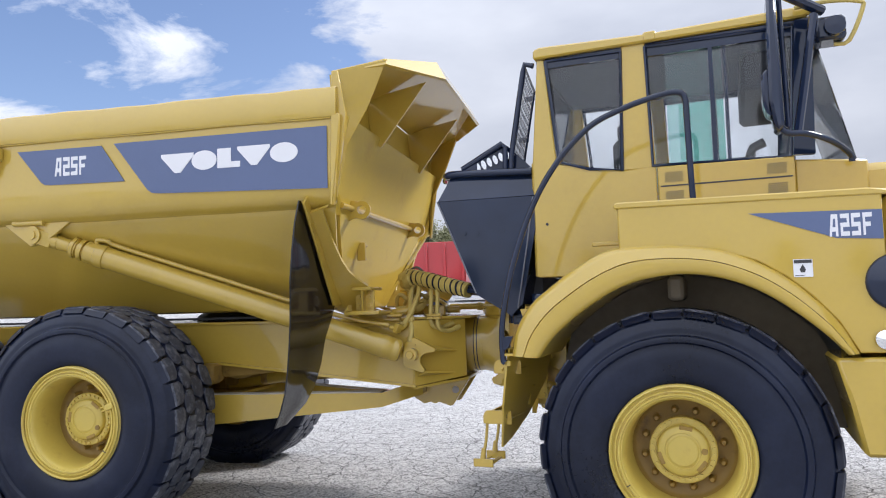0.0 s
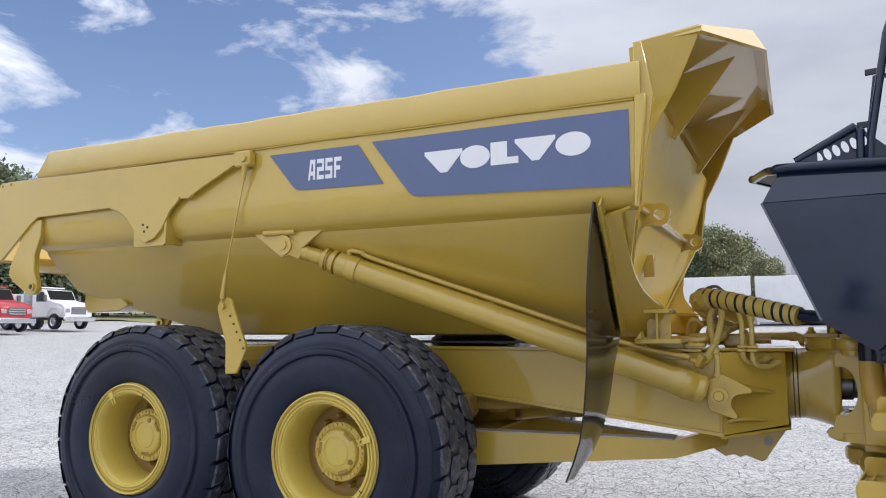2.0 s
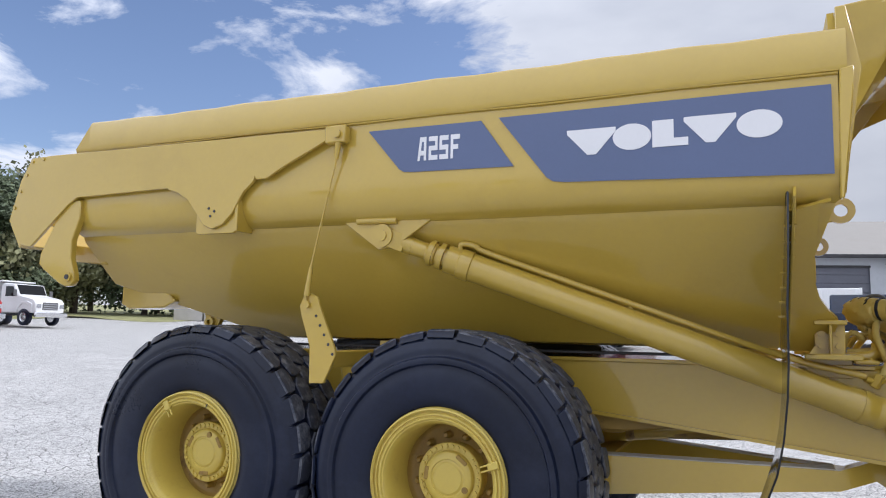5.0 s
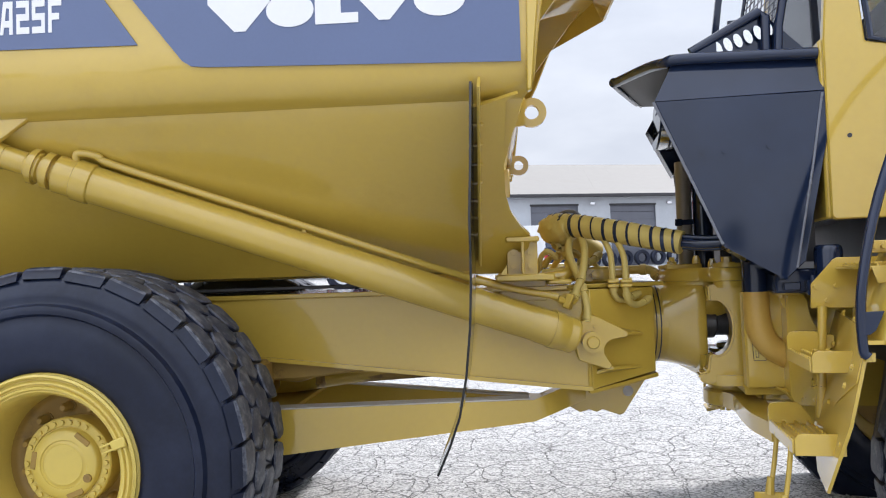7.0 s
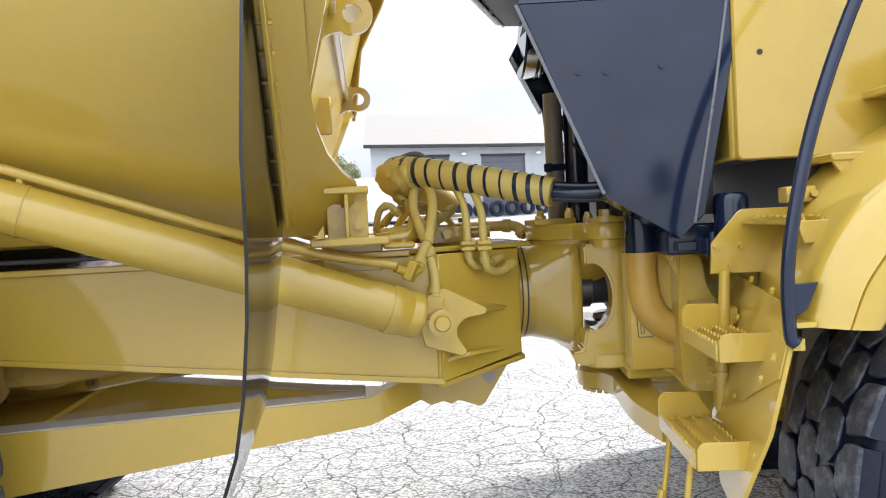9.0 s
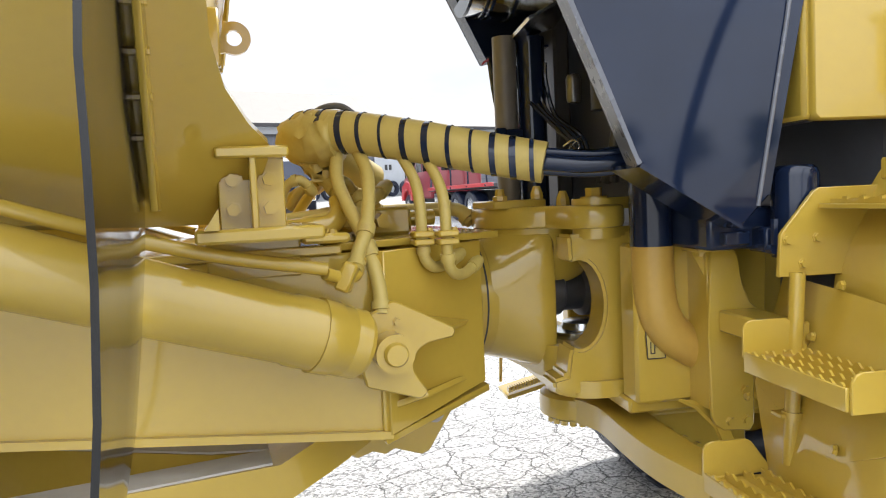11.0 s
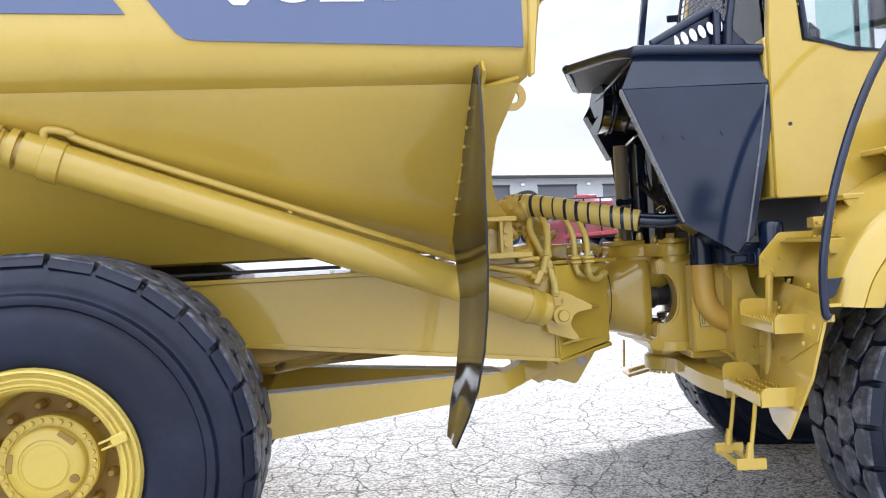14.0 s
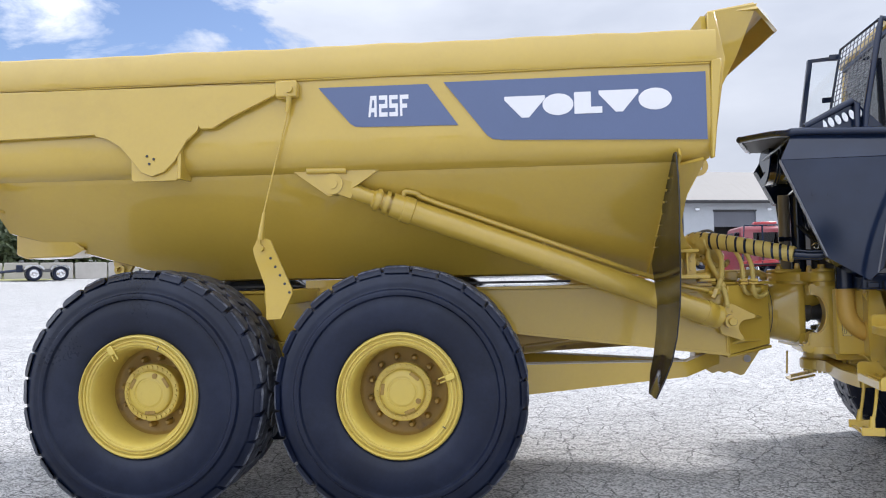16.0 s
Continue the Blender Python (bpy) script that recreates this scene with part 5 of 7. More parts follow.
ARCH_IN = [(0.66, 1.19), (0.74, 1.30), (0.85, 1.40), (0.99, 1.50), (1.145, 1.585), (1.31, 1.63), (1.485, 1.645), (1.66, 1.62), (1.825, 1.56), (1.95, 1.485), (2.06, 1.40), (2.17, 1.30), (2.258, 1.205)]
OUT2 = [(0.484, 1.20), (0.51, 1.34), (0.60, 1.49), (0.73, 1.60), (0.90, 1.715), (1.10, 1.805), (1.38, 1.815), (1.64, 1.785), (1.84, 1.71), (2.0, 1.61), (2.12, 1.50), (2.23, 1.37), (2.315, 1.21)]


def fender_lip():
    """Rolled lip of the mudguard round the wheel arch."""
    bm = bmesh.new()
    rows = []
    for i, o in zip(curve_points([(x, 0, z) for x, z in ARCH_IN], 5), curve_points([(x, 0, z) for x, z in OUT2], 5)):
        ring = [(i.x, -1.505, i.z)]
        for f, y in ((0.03, -1.522), (0.12, -1.537), (0.30, -1.543), (0.50, -1.540), (0.515, -1.527), (0.53, -1.538), (0.80, -1.512), (0.93, -1.497), (1.0, -1.468)):
            ring.append((i.x + (o.x - i.x) * f, y, i.z + (o.z - i.z) * f))
        back = 0.085 * max(0.0, min(1.0, (1.66 - o.z) / 0.2)) if o.x < 1.2 else 0.0
        ring += [(o.x + back, -0.90, o.z), (max(i.x, o.x + back + 0.02), -0.90, i.z), (i.x, -1.49, i.z)]
        rows.append([bm.verts.new(p) for p in ring])
    n = len(rows[0])
    for a, b in zip(rows, rows[1:]):
        for k in range(n):
            bm.faces.new((a[k], a[(k + 1) % n], b[(k + 1) % n], b[k]))
    bm.faces.new(rows[0])
    bm.faces.new(rows[-1][::-1])
    return bm


fboth("mudguard", fender_lip, YELLOW, hauler, "yellow front mudguard with a rolled lip")
fboth("mudguard_liner", lambda: slab([(0.70, -0.93, 1.15)] + [(x, -0.93, z) for x, z in ARCH_IN[1:-1]] + [(2.25, -0.93, 1.15), (2.3, -0.93, 0.75), (0.62, -0.93, 0.75)], 0.03), DUSTY, hauler, "dusty grey-brown inside of the wheel arch, its shade painted in")
for u, z in ((0.73, 1.672), (0.925, 1.877)):
    fpart("guard_stay", join(box(u, u + 0.20, -1.12, -0.90, z - 0.028, z, 0.006), prism([(u + 0.005, z - 0.028), (u + 0.18, z - 0.028), (u + 0.10, z - 0.11), (u + 0.045, z - 0.09)], -1.115, -1.10)), YELLOW, hauler, "small yellow stay of the mudguard")
fboth("liner_bracket", lambda: box(1.38, 1.47, -1.30, -0.92, 1.50, 1.64, 0.02), DUSTY, hauler)


def fender_upper():
    pts = [(1.14, 2.05), (1.14, 1.78), (1.29, 1.775), (1.48, 1.785), (1.67, 1.765), (1.86, 1.70), (2.0, 1.61), (2.12, 1.50), (2.23, 1.37), (2.315, 1.21), (2.46, 1.21), (2.46, 2.03)]
    return prism(pts, -1.482, -1.43, 0.008)


side_panel, _ = fboth("hood_side", fender_upper, YELLOW, hauler, "yellow hood side panel above the wheel arch")
fboth("hood_deck", lambda: prism([(1.12, 2.03), (2.50, 2.01), (2.50, 2.035), (2.40, 2.05), (1.14, 2.068), (1.12, 2.06)], -1.492, -0.88, 0.008), YELLOW, hauler)
fpart("nose", join(box(2.46, 3.0, -1.46, 1.46, 1.20, 2.02, 0.04), box(2.1, 3.0, -0.9, 0.9, 2.0, 2.27, 0.05)), YELLOW, hauler, "rounded yellow engine hood")
fpart("bumper", prism([(2.20, 1.185), (3.0, 1.20), (3.05, 0.70), (2.31, 0.69), (2.26, 0.95)], -1.49, 1.49, 0.02), YELLOW, hauler, "heavy yellow front bumper")
# Plain dark grey block that fills the space below the cab.
fpart("engine_bay_fill", box(0.75, 2.3, -0.86, 0.86, 1.05, 2.0, 0.0), LINER, hauler)
lamp = fpart("headlamp", lathe([(0.15, 0.02), (0.145, -0.02), (0.13, -0.035), (0.0, -0.05)], (2.505, -1.475, 1.565), "y", 32), BLACK, hauler, "round black lamp recess at the hood corner")
fpart("lamp_glass", lathe([(0.05, 0.0), (0.048, -0.03), (0.0, -0.045)], (2.43, -1.49, 1.28), "y", 24), CHROME, hauler, "small chromed side lamp")
decal_front = fpart("decal", prism([(1.83, 1.955), (2.455, 1.935), (2.455, 1.785), (2.245, 1.80)], -1.4865, -1.4835), DECAL, side_panel, "blue-grey vinyl wedge with white model number")
model_number(0.20, 0.115, M @ Matrix.Translation((2.212, -1.4865, 1.808)), decal_front)
warn = fpart("warning_label", prism([(2.033, 1.70), (2.125, 1.698), (2.125, 1.605), (2.033, 1.607)], -1.4865, -1.4835), WHITE_VINYL, side_panel, "white warning sticker with a flame sign")
fpart("label_bar", box(2.037, 2.121, -1.4885, -1.487, 1.678, 1.695), DARK, warn)
fpart("flame_sign", prism([(2.068, 1.63), (2.062, 1.645), (2.078, 1.672), (2.092, 1.645), (2.086, 1.63)], -1.4885, -1.487), DARK, warn)
fpart("label_line", box(2.04, 2.085, -1.4885, -1.487, 1.612, 1.616), GREY_PLASTIC, warn)

# -- cab
CW, CF = 0.92, 0.44          # near and far side of the cab


def cab_both(name, make, mat, parent, label=""):
    """The same part on the near and the far side of the cab."""
    far = make()
    for v in far.verts:
        v.co.y = -v.co.y - (CW - CF)
    bmesh.ops.reverse_faces(far, faces=far.faces)
    return fpart(name, make(), mat, parent, label), fpart(name, far, mat, parent, label)


SIDE = [(0.515, 1.69), (0.53, 1.675), (1.32, 1.675), (1.32, 2.36), (1.11, 2.345), (0.68, 2.43), (0.62, 3.15), (0.57, 3.16), (0.515, 2.45)]
cab = fpart("cab", prism(SIDE, -CW, -CW + 0.05, 0.006), YELLOW, hauler, "yellow operator's cab with large tinted windows")
fpart("cab_side", prism(SIDE, CF - 0.05, CF, 0.006), YELLOW, cab)
cab_both("cab_pillar", lambda: prism([(1.11, 2.345), (1.32, 2.345), (1.285, 3.17), (1.135, 3.17)], -CW, -CW + 0.05, 0.006), YELLOW, cab)
fpart("rear_panel", box(0.50, 0.54, -CW + 0.02, CF - 0.02, 1.68, 2.46, 0.01), YELLOW, cab)
fpart("cab_floor", box(0.56, 2.12, -CW + 0.06, CF - 0.06, 1.70, 1.76), GREY_PLASTIC, cab)
fpart("cowl", box(1.3, 2.5, -0.88, CF, 2.05, 2.10), YELLOW, cab)
fpart("cab_roof", join(prism([(0.55, 3.155), (2.22, 3.17), (2.30, 3.20), (2.22, 3.238), (1.30, 3.215), (0.60, 3.235), (0.55, 3.222)], -CW - 0.03, CF + 0.03, 0.012), box(1.28, 1.36, -CW - 0.036, CF + 0.036, 3.165, 3.226, 0.008)), YELLOW, cab, "flat yellow cab roof")
fpart("roof_lining", box(0.56, 2.25, -CW + 0.03, CF - 0.03, 3.12, 3.15), HEADLINER, cab)
cab_both("window_seal", lambda: join(tube([(0.63, -CW - 0.001, 3.14), (1.13, -CW - 0.001, 3.13), (1.108, -CW - 0.001, 2.35), (0.90, -CW - 0.001, 2.375), (0.70, -CW - 0.001, 2.44), (0.63, -CW - 0.001, 3.14)], 0.013, 6), tube([(1.285, -CW - 0.001, 3.14), (1.30, -CW - 0.001, 2.36), (2.10, -CW - 0.001, 2.34), (2.15, -CW - 0.001, 3.13), (1.285, -CW - 0.001, 3.14)], 0.013, 6)), BLACK, cab)
cab_both("window_header", lambda: join(prism([(0.63, 3.155), (1.135, 3.16), (1.134, 3.09), (0.635, 3.09)], -CW + 0.004, -CW + 0.03), prism([(1.285, 3.16), (2.16, 3.165), (2.155, 3.075), (1.287, 3.075)], -CW + 0.004, -CW + 0.03)), BLACK, cab)
PANES = (([(0.635, 3.14), (1.13, 3.14), (1.108, 2.35), (0.70, 2.44)], 0.018, GLASS),
         ([(1.29, 3.14), (1.69, 3.14), (1.69, 2.35), (1.30, 2.36)], 0.018, GLASS),
         ([(1.66, 3.14), (2.15, 3.14), (2.10, 2.34), (1.66, 2.35)], 0.028, GLASS),
         ([(1.40, 3.13), (1.74, 3.13), (1.74, 2.36), (1.40, 2.36)], 0.042, GLASS_GREEN))
for corners, inset, mat in PANES:
    for o in cab_both("window_pane", lambda: prism(corners, -CW + inset, -CW + inset + 0.006), mat, cab):
        o.visible_shadow = False
cab_both("window_divider", lambda: join(box(1.665, 1.69, -CW + 0.005, -CW + 0.03, 2.35, 3.13), box(1.75, 1.77, -CW + 0.03, -CW + 0.05, 2.35, 3.13)), BLACK, cab)
cab_both("front_pillar", lambda: slab([(2.10, -CW, 2.34), (2.15, -CW, 3.15), (2.24, -CW + 0.02, 3.16), (2.22, -CW + 0.02, 2.34)], 0.05), BLACK, cab)
shield = fpart("windscreen", slab([(2.46, -0.80, 2.28), (2.25, -0.80, 3.16), (2.25, 0.4, 3.16), (2.46, 0.4, 2.28)], 0.008), GLASS, cab, "sloping tinted windscreen")
shield.visible_shadow = False
for o in cab_both("corner_pane", lambda: slab([(2.22, -CW + 0.02, 2.32), (2.24, -CW + 0.02, 3.15), (2.25, -0.80, 3.16), (2.46, -0.80, 2.28)], 0.006), GLASS, cab):
    o.visible_shadow = False
rear_pane = fpart("rear_pane", slab([(0.53, -0.86, 2.47), (0.57, -0.86, 3.14), (0.57, 0.40, 3.14), (0.53, 0.40, 2.47)], 0.006), GLASS, cab)
rear_pane.visible_shadow = False
fpart("dashboard", prism([(2.0, 2.05), (2.42, 2.05), (2.44, 2.28), (2.25, 2.33), (2.1, 2.30)], -0.8, 0.5, 0.02), GREY_PLASTIC, cab)
fpart("steering_wheel", join(tube([(1.86 + 0.13 * math.cos(a) * 0.5, -0.05 + 0.2 * math.sin(a), 2.42 + 0.13 * math.cos(a) * 0.85) for a in np.linspace(0, 2 * math.pi, 25)], 0.016, 8), tube([(1.86, -0.05, 2.42), (2.1, -0.05, 2.2)], 0.03, 8)), DARK, cab)
fpart("driver_seat", join(box(0.96, 1.10, -0.30, 0.24, 2.0, 2.70, 0.05), box(0.98, 1.08, -0.17, 0.11, 2.68, 2.86, 0.05), box(1.04, 1.54, -0.30, 0.24, 1.95, 2.1, 0.04)), SEAT, cab, "dark fabric driver's seat with headrest")
fpart("control_lever", join(box(1.72, 1.92, -0.72, -0.60, 2.30, 2.40, 0.02), tube([(1.86, -0.66, 2.38), (1.90, -0.66, 2.46), (1.97, -0.66, 2.49)], [0.02, 0.03, 0.03], 10)), DARK, cab)
fpart("roof_box", box(1.85, 2.2, -0.6, 0.6, 2.86, 3.11, 0.03), SEAT, cab)
vent = fpart("vent_panel", prism([(1.33, 2.10), (2.115, 2.10), (2.115, 2.335), (1.33, 2.345)], -CW - 0.03, -CW + 0.02, 0.006), YELLOW, cab, "yellow louvred panel with perforated corner grilles")
fpart("vent_groove", box(1.345, 2.10, -CW - 0.0325, -CW - 0.03, 2.213, 2.222), DARK, vent)
for x0 in (1.375, 1.965):
    for z0 in (2.125, 2.245):
        fpart("vent_mesh", join(*[tube([(x0 + 0.012 * (i + 0.5 * (j % 2)), -CW - 0.0305, z0 + 0.011 * j), (x0 + 0.012 * (i + 0.5 * (j % 2)), -CW - 0.033, z0 + 0.011 * j)], 0.0042, 5) for i in range(9) for j in range(6)]), DARK, vent)
fpart("cowl", prism([(2.115, 2.05), (2.50, 2.05), (2.50, 2.285), (2.115, 2.32)], -CW, CW, 0.01), YELLOW, cab)
fpart("sill", box(1.12, 1.33, -CW - 0.004, -CW + 0.02, 2.06, 2.10), YELLOW, cab)
fpart("cab_rivet", tube([(0.60, -CW - 0.003, 2.03), (0.60, -CW + 0.01, 2.03)], 0.01, 8), DARK, cab)

# mirror, handrails, roof lamp
mirror_set = fpart("side_mirror", join(prism([(1.975, 2.60), (1.99, 3.20), (2.035, 3.20), (2.045, 2.45), (2.03, 2.42), (2.0, 2.43)], -1.36, -1.14, 0.02), prism([(1.94, 2.70), (1.945, 2.76), (1.99, 2.78), (1.99, 2.50), (1.96, 2.53), (1.945, 2.58)], -1.33, -1.16, 0.02)), BLACK, hauler, "tall black side mirror on a bent arm")
fpart("mirror_arm", tube([(2.02, -1.25, 2.48), (2.06, -1.25, 2.42), (2.16, -1.22, 2.41), (2.30, -1.12, 2.37), (2.40, -1.0, 2.31), (2.41, -0.98, 2.27)], 0.018, 10, smooth=4), BLACK, mirror_set)
fpart("mirror_stay", join(tube([(2.06, -1.25, 3.25), (2.07, -1.25, 2.45)], 0.014, 8), tube([(2.25, -1.1, 3.12), (2.12, -1.22, 2.42)], 0.025, 8), tube([(2.03, -1.25, 3.25), (2.3, -1.05, 3.15)], 0.03, 8)), BLACK, mirror_set)
fpart("work_lamp", join(box(2.26, 2.42, -1.05, -0.86, 2.98, 3.12, 0.02), lathe([(0.06, 0.0), (0.055, -0.03), (0.0, -0.035)], (2.36, -1.05, 3.05), "y", 20)), BLACK, hauler, "black work lamp under the roof edge")
fpart("roof_guardrail", tube([(2.16, -1.0, 3.21), (2.34, -1.0, 3.22), (2.50, -0.98, 3.20), (2.52, -0.97, 3.16), (2.44, -0.97, 2.98), (2.36, -0.97, 2.97)], 0.013, 8, smooth=3), YELLOW_HOSE, hauler, "thin tan painted rail round the roof lamps")
fpart("handrail", tube([(0.45, -1.50, 1.16), (0.435, -1.50, 1.19), (0.44, -1.50, 1.40), (0.51, -1.50, 1.72), (0.64, -1.50, 2.06), (0.80, -1.50, 2.32), (1.0, -1.49, 2.52), (1.20, -1.48, 2.61), (1.40, -1.48, 2.66), (1.50, -1.48, 2.665), (1.54, -1.48, 2.63), (1.545, -1.48, 2.50), (1.55, -1.47, 2.2), (1.555, -1.46, 2.04)], 0.0175, 12, smooth=5), BLACK, hauler, "long curved black handrail over the mudguard")
fpart("rail_foot", join(box(0.44, 0.50, -1.51, -1.44, 1.20, 1.215, 0.002), tube([(0.46, -1.48, 1.17), (0.46, -1.48, 1.14)], 0.02, 8)), YELLOW, hauler)

# -- black engine side guard with the air intake
guard = fpart("radiator_guard", prism([(-0.19, 2.245), (0.555, 2.235), (0.56, 2.22), (0.405, 1.50), (0.335, 1.432), (0.315, 1.435), (0.09, 1.575), (0.07, 1.60)], -0.905, -0.885, 0.004), BLACK, hauler, "glossy black tapering engine guard behind the cab")
fpart("guard_slope", slab([(-0.19, -0.905, 2.245), (0.555, -0.905, 2.237), (0.53, -0.845, 2.415), (-0.10, -0.845, 2.43)], 0.02), BLACK, guard)
fpart("guard_top", box(-0.12, 0.52, -0.845, 0.3, 2.39, 2.412, 0.006), BLACK, guard)
# Folded edge greyed for the sky it reflects.
fpart("guard_edge", slab([(-0.19, -0.905, 2.245), (0.08, -0.905, 1.59), (0.105, -0.80, 1.575), (-0.17, -0.80, 2.245)], 0.012), SKYLIT_GREY, guard, "grey folded front edge of the guard")
fpart("guard_foot", slab([(0.08, -0.905, 1.59), (0.335, -0.905, 1.432), (0.34, -0.70, 1.432), (0.09, -0.70, 1.59)], 0.012), BLACK, guard)
# Black blocks that fill the dark zone under the guard.
fpart("guard_filler", join(box(0.30, 0.60, -0.80, -0.42, 1.362, 1.47, 0.01), box(0.33, 0.40, -0.83, -0.79, 1.375, 1.41, 0.004)), BLACK, guard)
fpart("guard_return", slab([(0.558, -0.905, 2.235), (0.405, -0.905, 1.50), (0.42, -0.6, 1.50), (0.555, -0.6, 2.235)], 0.015), BLACK, guard)
for u, z in ((0.005, 2.005), (0.285, 2.01), (0.10, 2.0)):
    fpart("guard_bolt", tube([(u, -0.906, z), (u, -0.912, z)], 0.014, 12), BLACK, guard)
fpart("guard_rail", tube([(-0.215, 0.26, 2.505), (-0.345, -0.27, 2.495), (-0.335, -0.33, 2.493), (-0.20, -0.70, 2.455), (-0.13, -0.85, 2.43), (-0.05, -0.87, 2.435), (0.50, -0.88, 2.405)], 0.026, 12, smooth=3), BLACK, guard)
fpart("visor", slab([(-0.35, -0.29, 2.505), (-0.13, -0.85, 2.44), (0.10, -0.85, 2.44), (0.10, 0.34, 2.50), (-0.206, 0.30, 2.51)], 0.026, 0.006), DARK, guard, "black visor over the air intake")
fpart("visor_lip", slab([(-0.35, -0.29, 2.502), (-0.206, 0.30, 2.507), (-0.196, 0.30, 2.475), (-0.335, -0.28, 2.465)], 0.012, 0.003), BLACK, guard)
# Highlight on the guard's bend, drawn as a pale line.
fpart("crease_highlight", tube([(0.505, -0.907, 2.225), (0.455, -0.908, 1.92), (0.372, -0.907, 1.475)], 0.0055, 8), SKYLIT_GREY, guard, "pale highlight line along the guard's bent edge")
fpart("rail_brace", slab([(-0.02, -0.84, 2.45), (0.30, -0.80, 2.62), (0.48, -0.78, 2.44), (0.30, -0.80, 2.43)], 0.02), BLACK, guard)
fpart("rail_hoop", tube([(0.30, -0.84, 2.42), (0.305, -0.84, 2.60), (0.28, -0.84, 2.625), (-0.02, -0.84, 2.47)], 0.022, 10), BLACK, guard)
# Bright discs stand in for the sky showing through the brace's slots.
for k in range(6):
    fpart("brace_slot", moved(lathe([(0.0, -0.004), (0.017, -0.004), (0.017, 0.004), (0.0, 0.004)], (0, 0, 0), "y", 12), Matrix.Translation((0.10 + 0.043 * k, -0.842, 2.475 + 0.014 * k)) @ Matrix.Rotation(radians(-20), 4, "Y") @ Matrix.Diagonal((1, 1, 2.0, 1))), STEEL, guard)
intake = fpart("air_cleaner", tube([(-0.11, 0.13, 2.35), (0.42, 0.19, 2.30)], 0.163, 40), GLOSS_CAN, hauler, "glossy cylindrical air cleaner with clamp straps")
for k in (-0.008, 0.055, 0.075, 0.155):
    fpart("clamp_strap", tube([(-0.11 + k, 0.13 + 0.113 * k, 2.35 - 0.094 * k), (-0.098 + k, 0.131 + 0.113 * k, 2.349 - 0.094 * k)], 0.168, 40), BLACK, intake)
fpart("strap_latch", join(box(-0.015, 0.045, -0.045, -0.025, 2.34, 2.37, 0.003), tube([(0.0, -0.04, 2.38), (0.03, -0.04, 2.33)], 0.006, 8)), BLACK, intake)
tray = fpart("intake_tray", prism([(-0.174, 2.312), (-0.095, 2.45), (0.32, 2.42), (0.26, 2.09), (0.02, 2.045), (-0.037, 2.032)], 0.275, 0.295, 0.003), BLACK, hauler, "angular black tray under the air cleaner")
fpart("tray_flange", join(slab([(-0.174, 0.275, 2.312), (-0.037, 0.275, 2.032), (-0.030, 0.20, 2.036), (-0.162, 0.20, 2.312)], 0.008), slab([(-0.037, 0.275, 2.032), (0.26, 0.275, 2.09), (0.26, 0.16, 2.09), (-0.030, 0.16, 2.032)], 0.008)), BLACK, tray)
fpart("tray_edge", slab([(0.02, 0.10, 2.07), (0.20, 0.08, 2.13), (0.22, -0.1, 2.20), (0.06, -0.08, 2.12)], 0.012), STEEL, hauler)
for k in range(4):
    fpart("bay_hose", tube([(0.062 + 0.03 * k, 0.12 - 0.02 * k, 2.00), (0.064 + 0.03 * k, 0.12 - 0.02 * k, 1.93), (0.11 + 0.025 * k, 0.06, 1.84 - 0.01 * k), (0.20 + 0.012 * k, -0.01 - 0.02 * k, 1.72), (0.24, -0.05 - 0.03 * k, 1.66 - 0.015 * k)], 0.007 + 0.0015 * (k % 2), 8, smooth=5), BLACK, hauler)
fpart("bay_canister", lathe([(0.0, 1.84), (0.022, 1.845), (0.026, 1.86), (0.026, 1.925), (0.02, 1.94), (0.0, 1.945)], (0.225, -0.03, 0), "z", 18), SHAFT_STEEL, hauler, "small bronze-coloured canister")
fpart("cable_loop", tube([(0.17, -0.06, 1.69), (0.20, -0.08, 1.71), (0.215, -0.10, 1.69), (0.20, -0.10, 1.665), (0.18, -0.09, 1.68), (0.23, -0.08, 1.72)], 0.0035, 6, smooth=4), STEEL, hauler)
fpart("stack_pipe", tube([(0.012, 0.10, 1.46), (0.012, 0.10, 2.10)], 0.043, 20), BAY_PIPE, hauler, "brownish grey vertical pipe")
fpart("stack_pipe", tube([(0.115, 0.12, 1.46), (0.115, 0.12, 2.10)], 0.054, 20), BLACK, hauler, "black vertical pipe")
# Added dark panel, in place of the bay's deep shade behind the pipes.
fpart("bay_shade_panel", box(0.20, 0.26, 0.10, 0.60, 1.46, 2.25, 0.01), DARK, hauler)
fpart("pipe_clip", join(box(-0.04, 0.06, 0.045, 0.06, 1.735, 1.765, 0.003), box(-0.045, -0.005, 0.035, 0.06, 1.73, 1.77, 0.004)), BLACK, hauler)
fpart("hanging_cable", tube([(-0.02, 0.2, 2.05), (0.0, 0.18, 1.85), (0.05, 0.15, 1.65), (0.08, 0.15, 1.50)], 0.011, 8, smooth=5), BLACK, hauler)
for k in range(7):
    y = -0.62 + 0.07 * k
    fpart("engine_hose", tube([(0.16 + 0.02 * k, y, 2.05 - 0.03 * k), (0.20 + 0.02 * k, y + 0.02, 1.85), (0.17 + 0.02 * k, y - 0.02, 1.70), (0.26, y + 0.05, 1.56)], 0.012 + 0.004 * (k % 3), 8, smooth=5), DARK, hauler)
fpart("engine_canister", tube([(0.22, -0.35, 1.78), (0.22, -0.35, 1.92)], 0.05, 16), DARK, hauler)
# Plain dark block that fills the bay behind the guard.
fpart("guard_bay_fill", box(0.30, 0.50, -0.70, 0.70, 1.50, 2.36, 0.0), DARK, hauler)
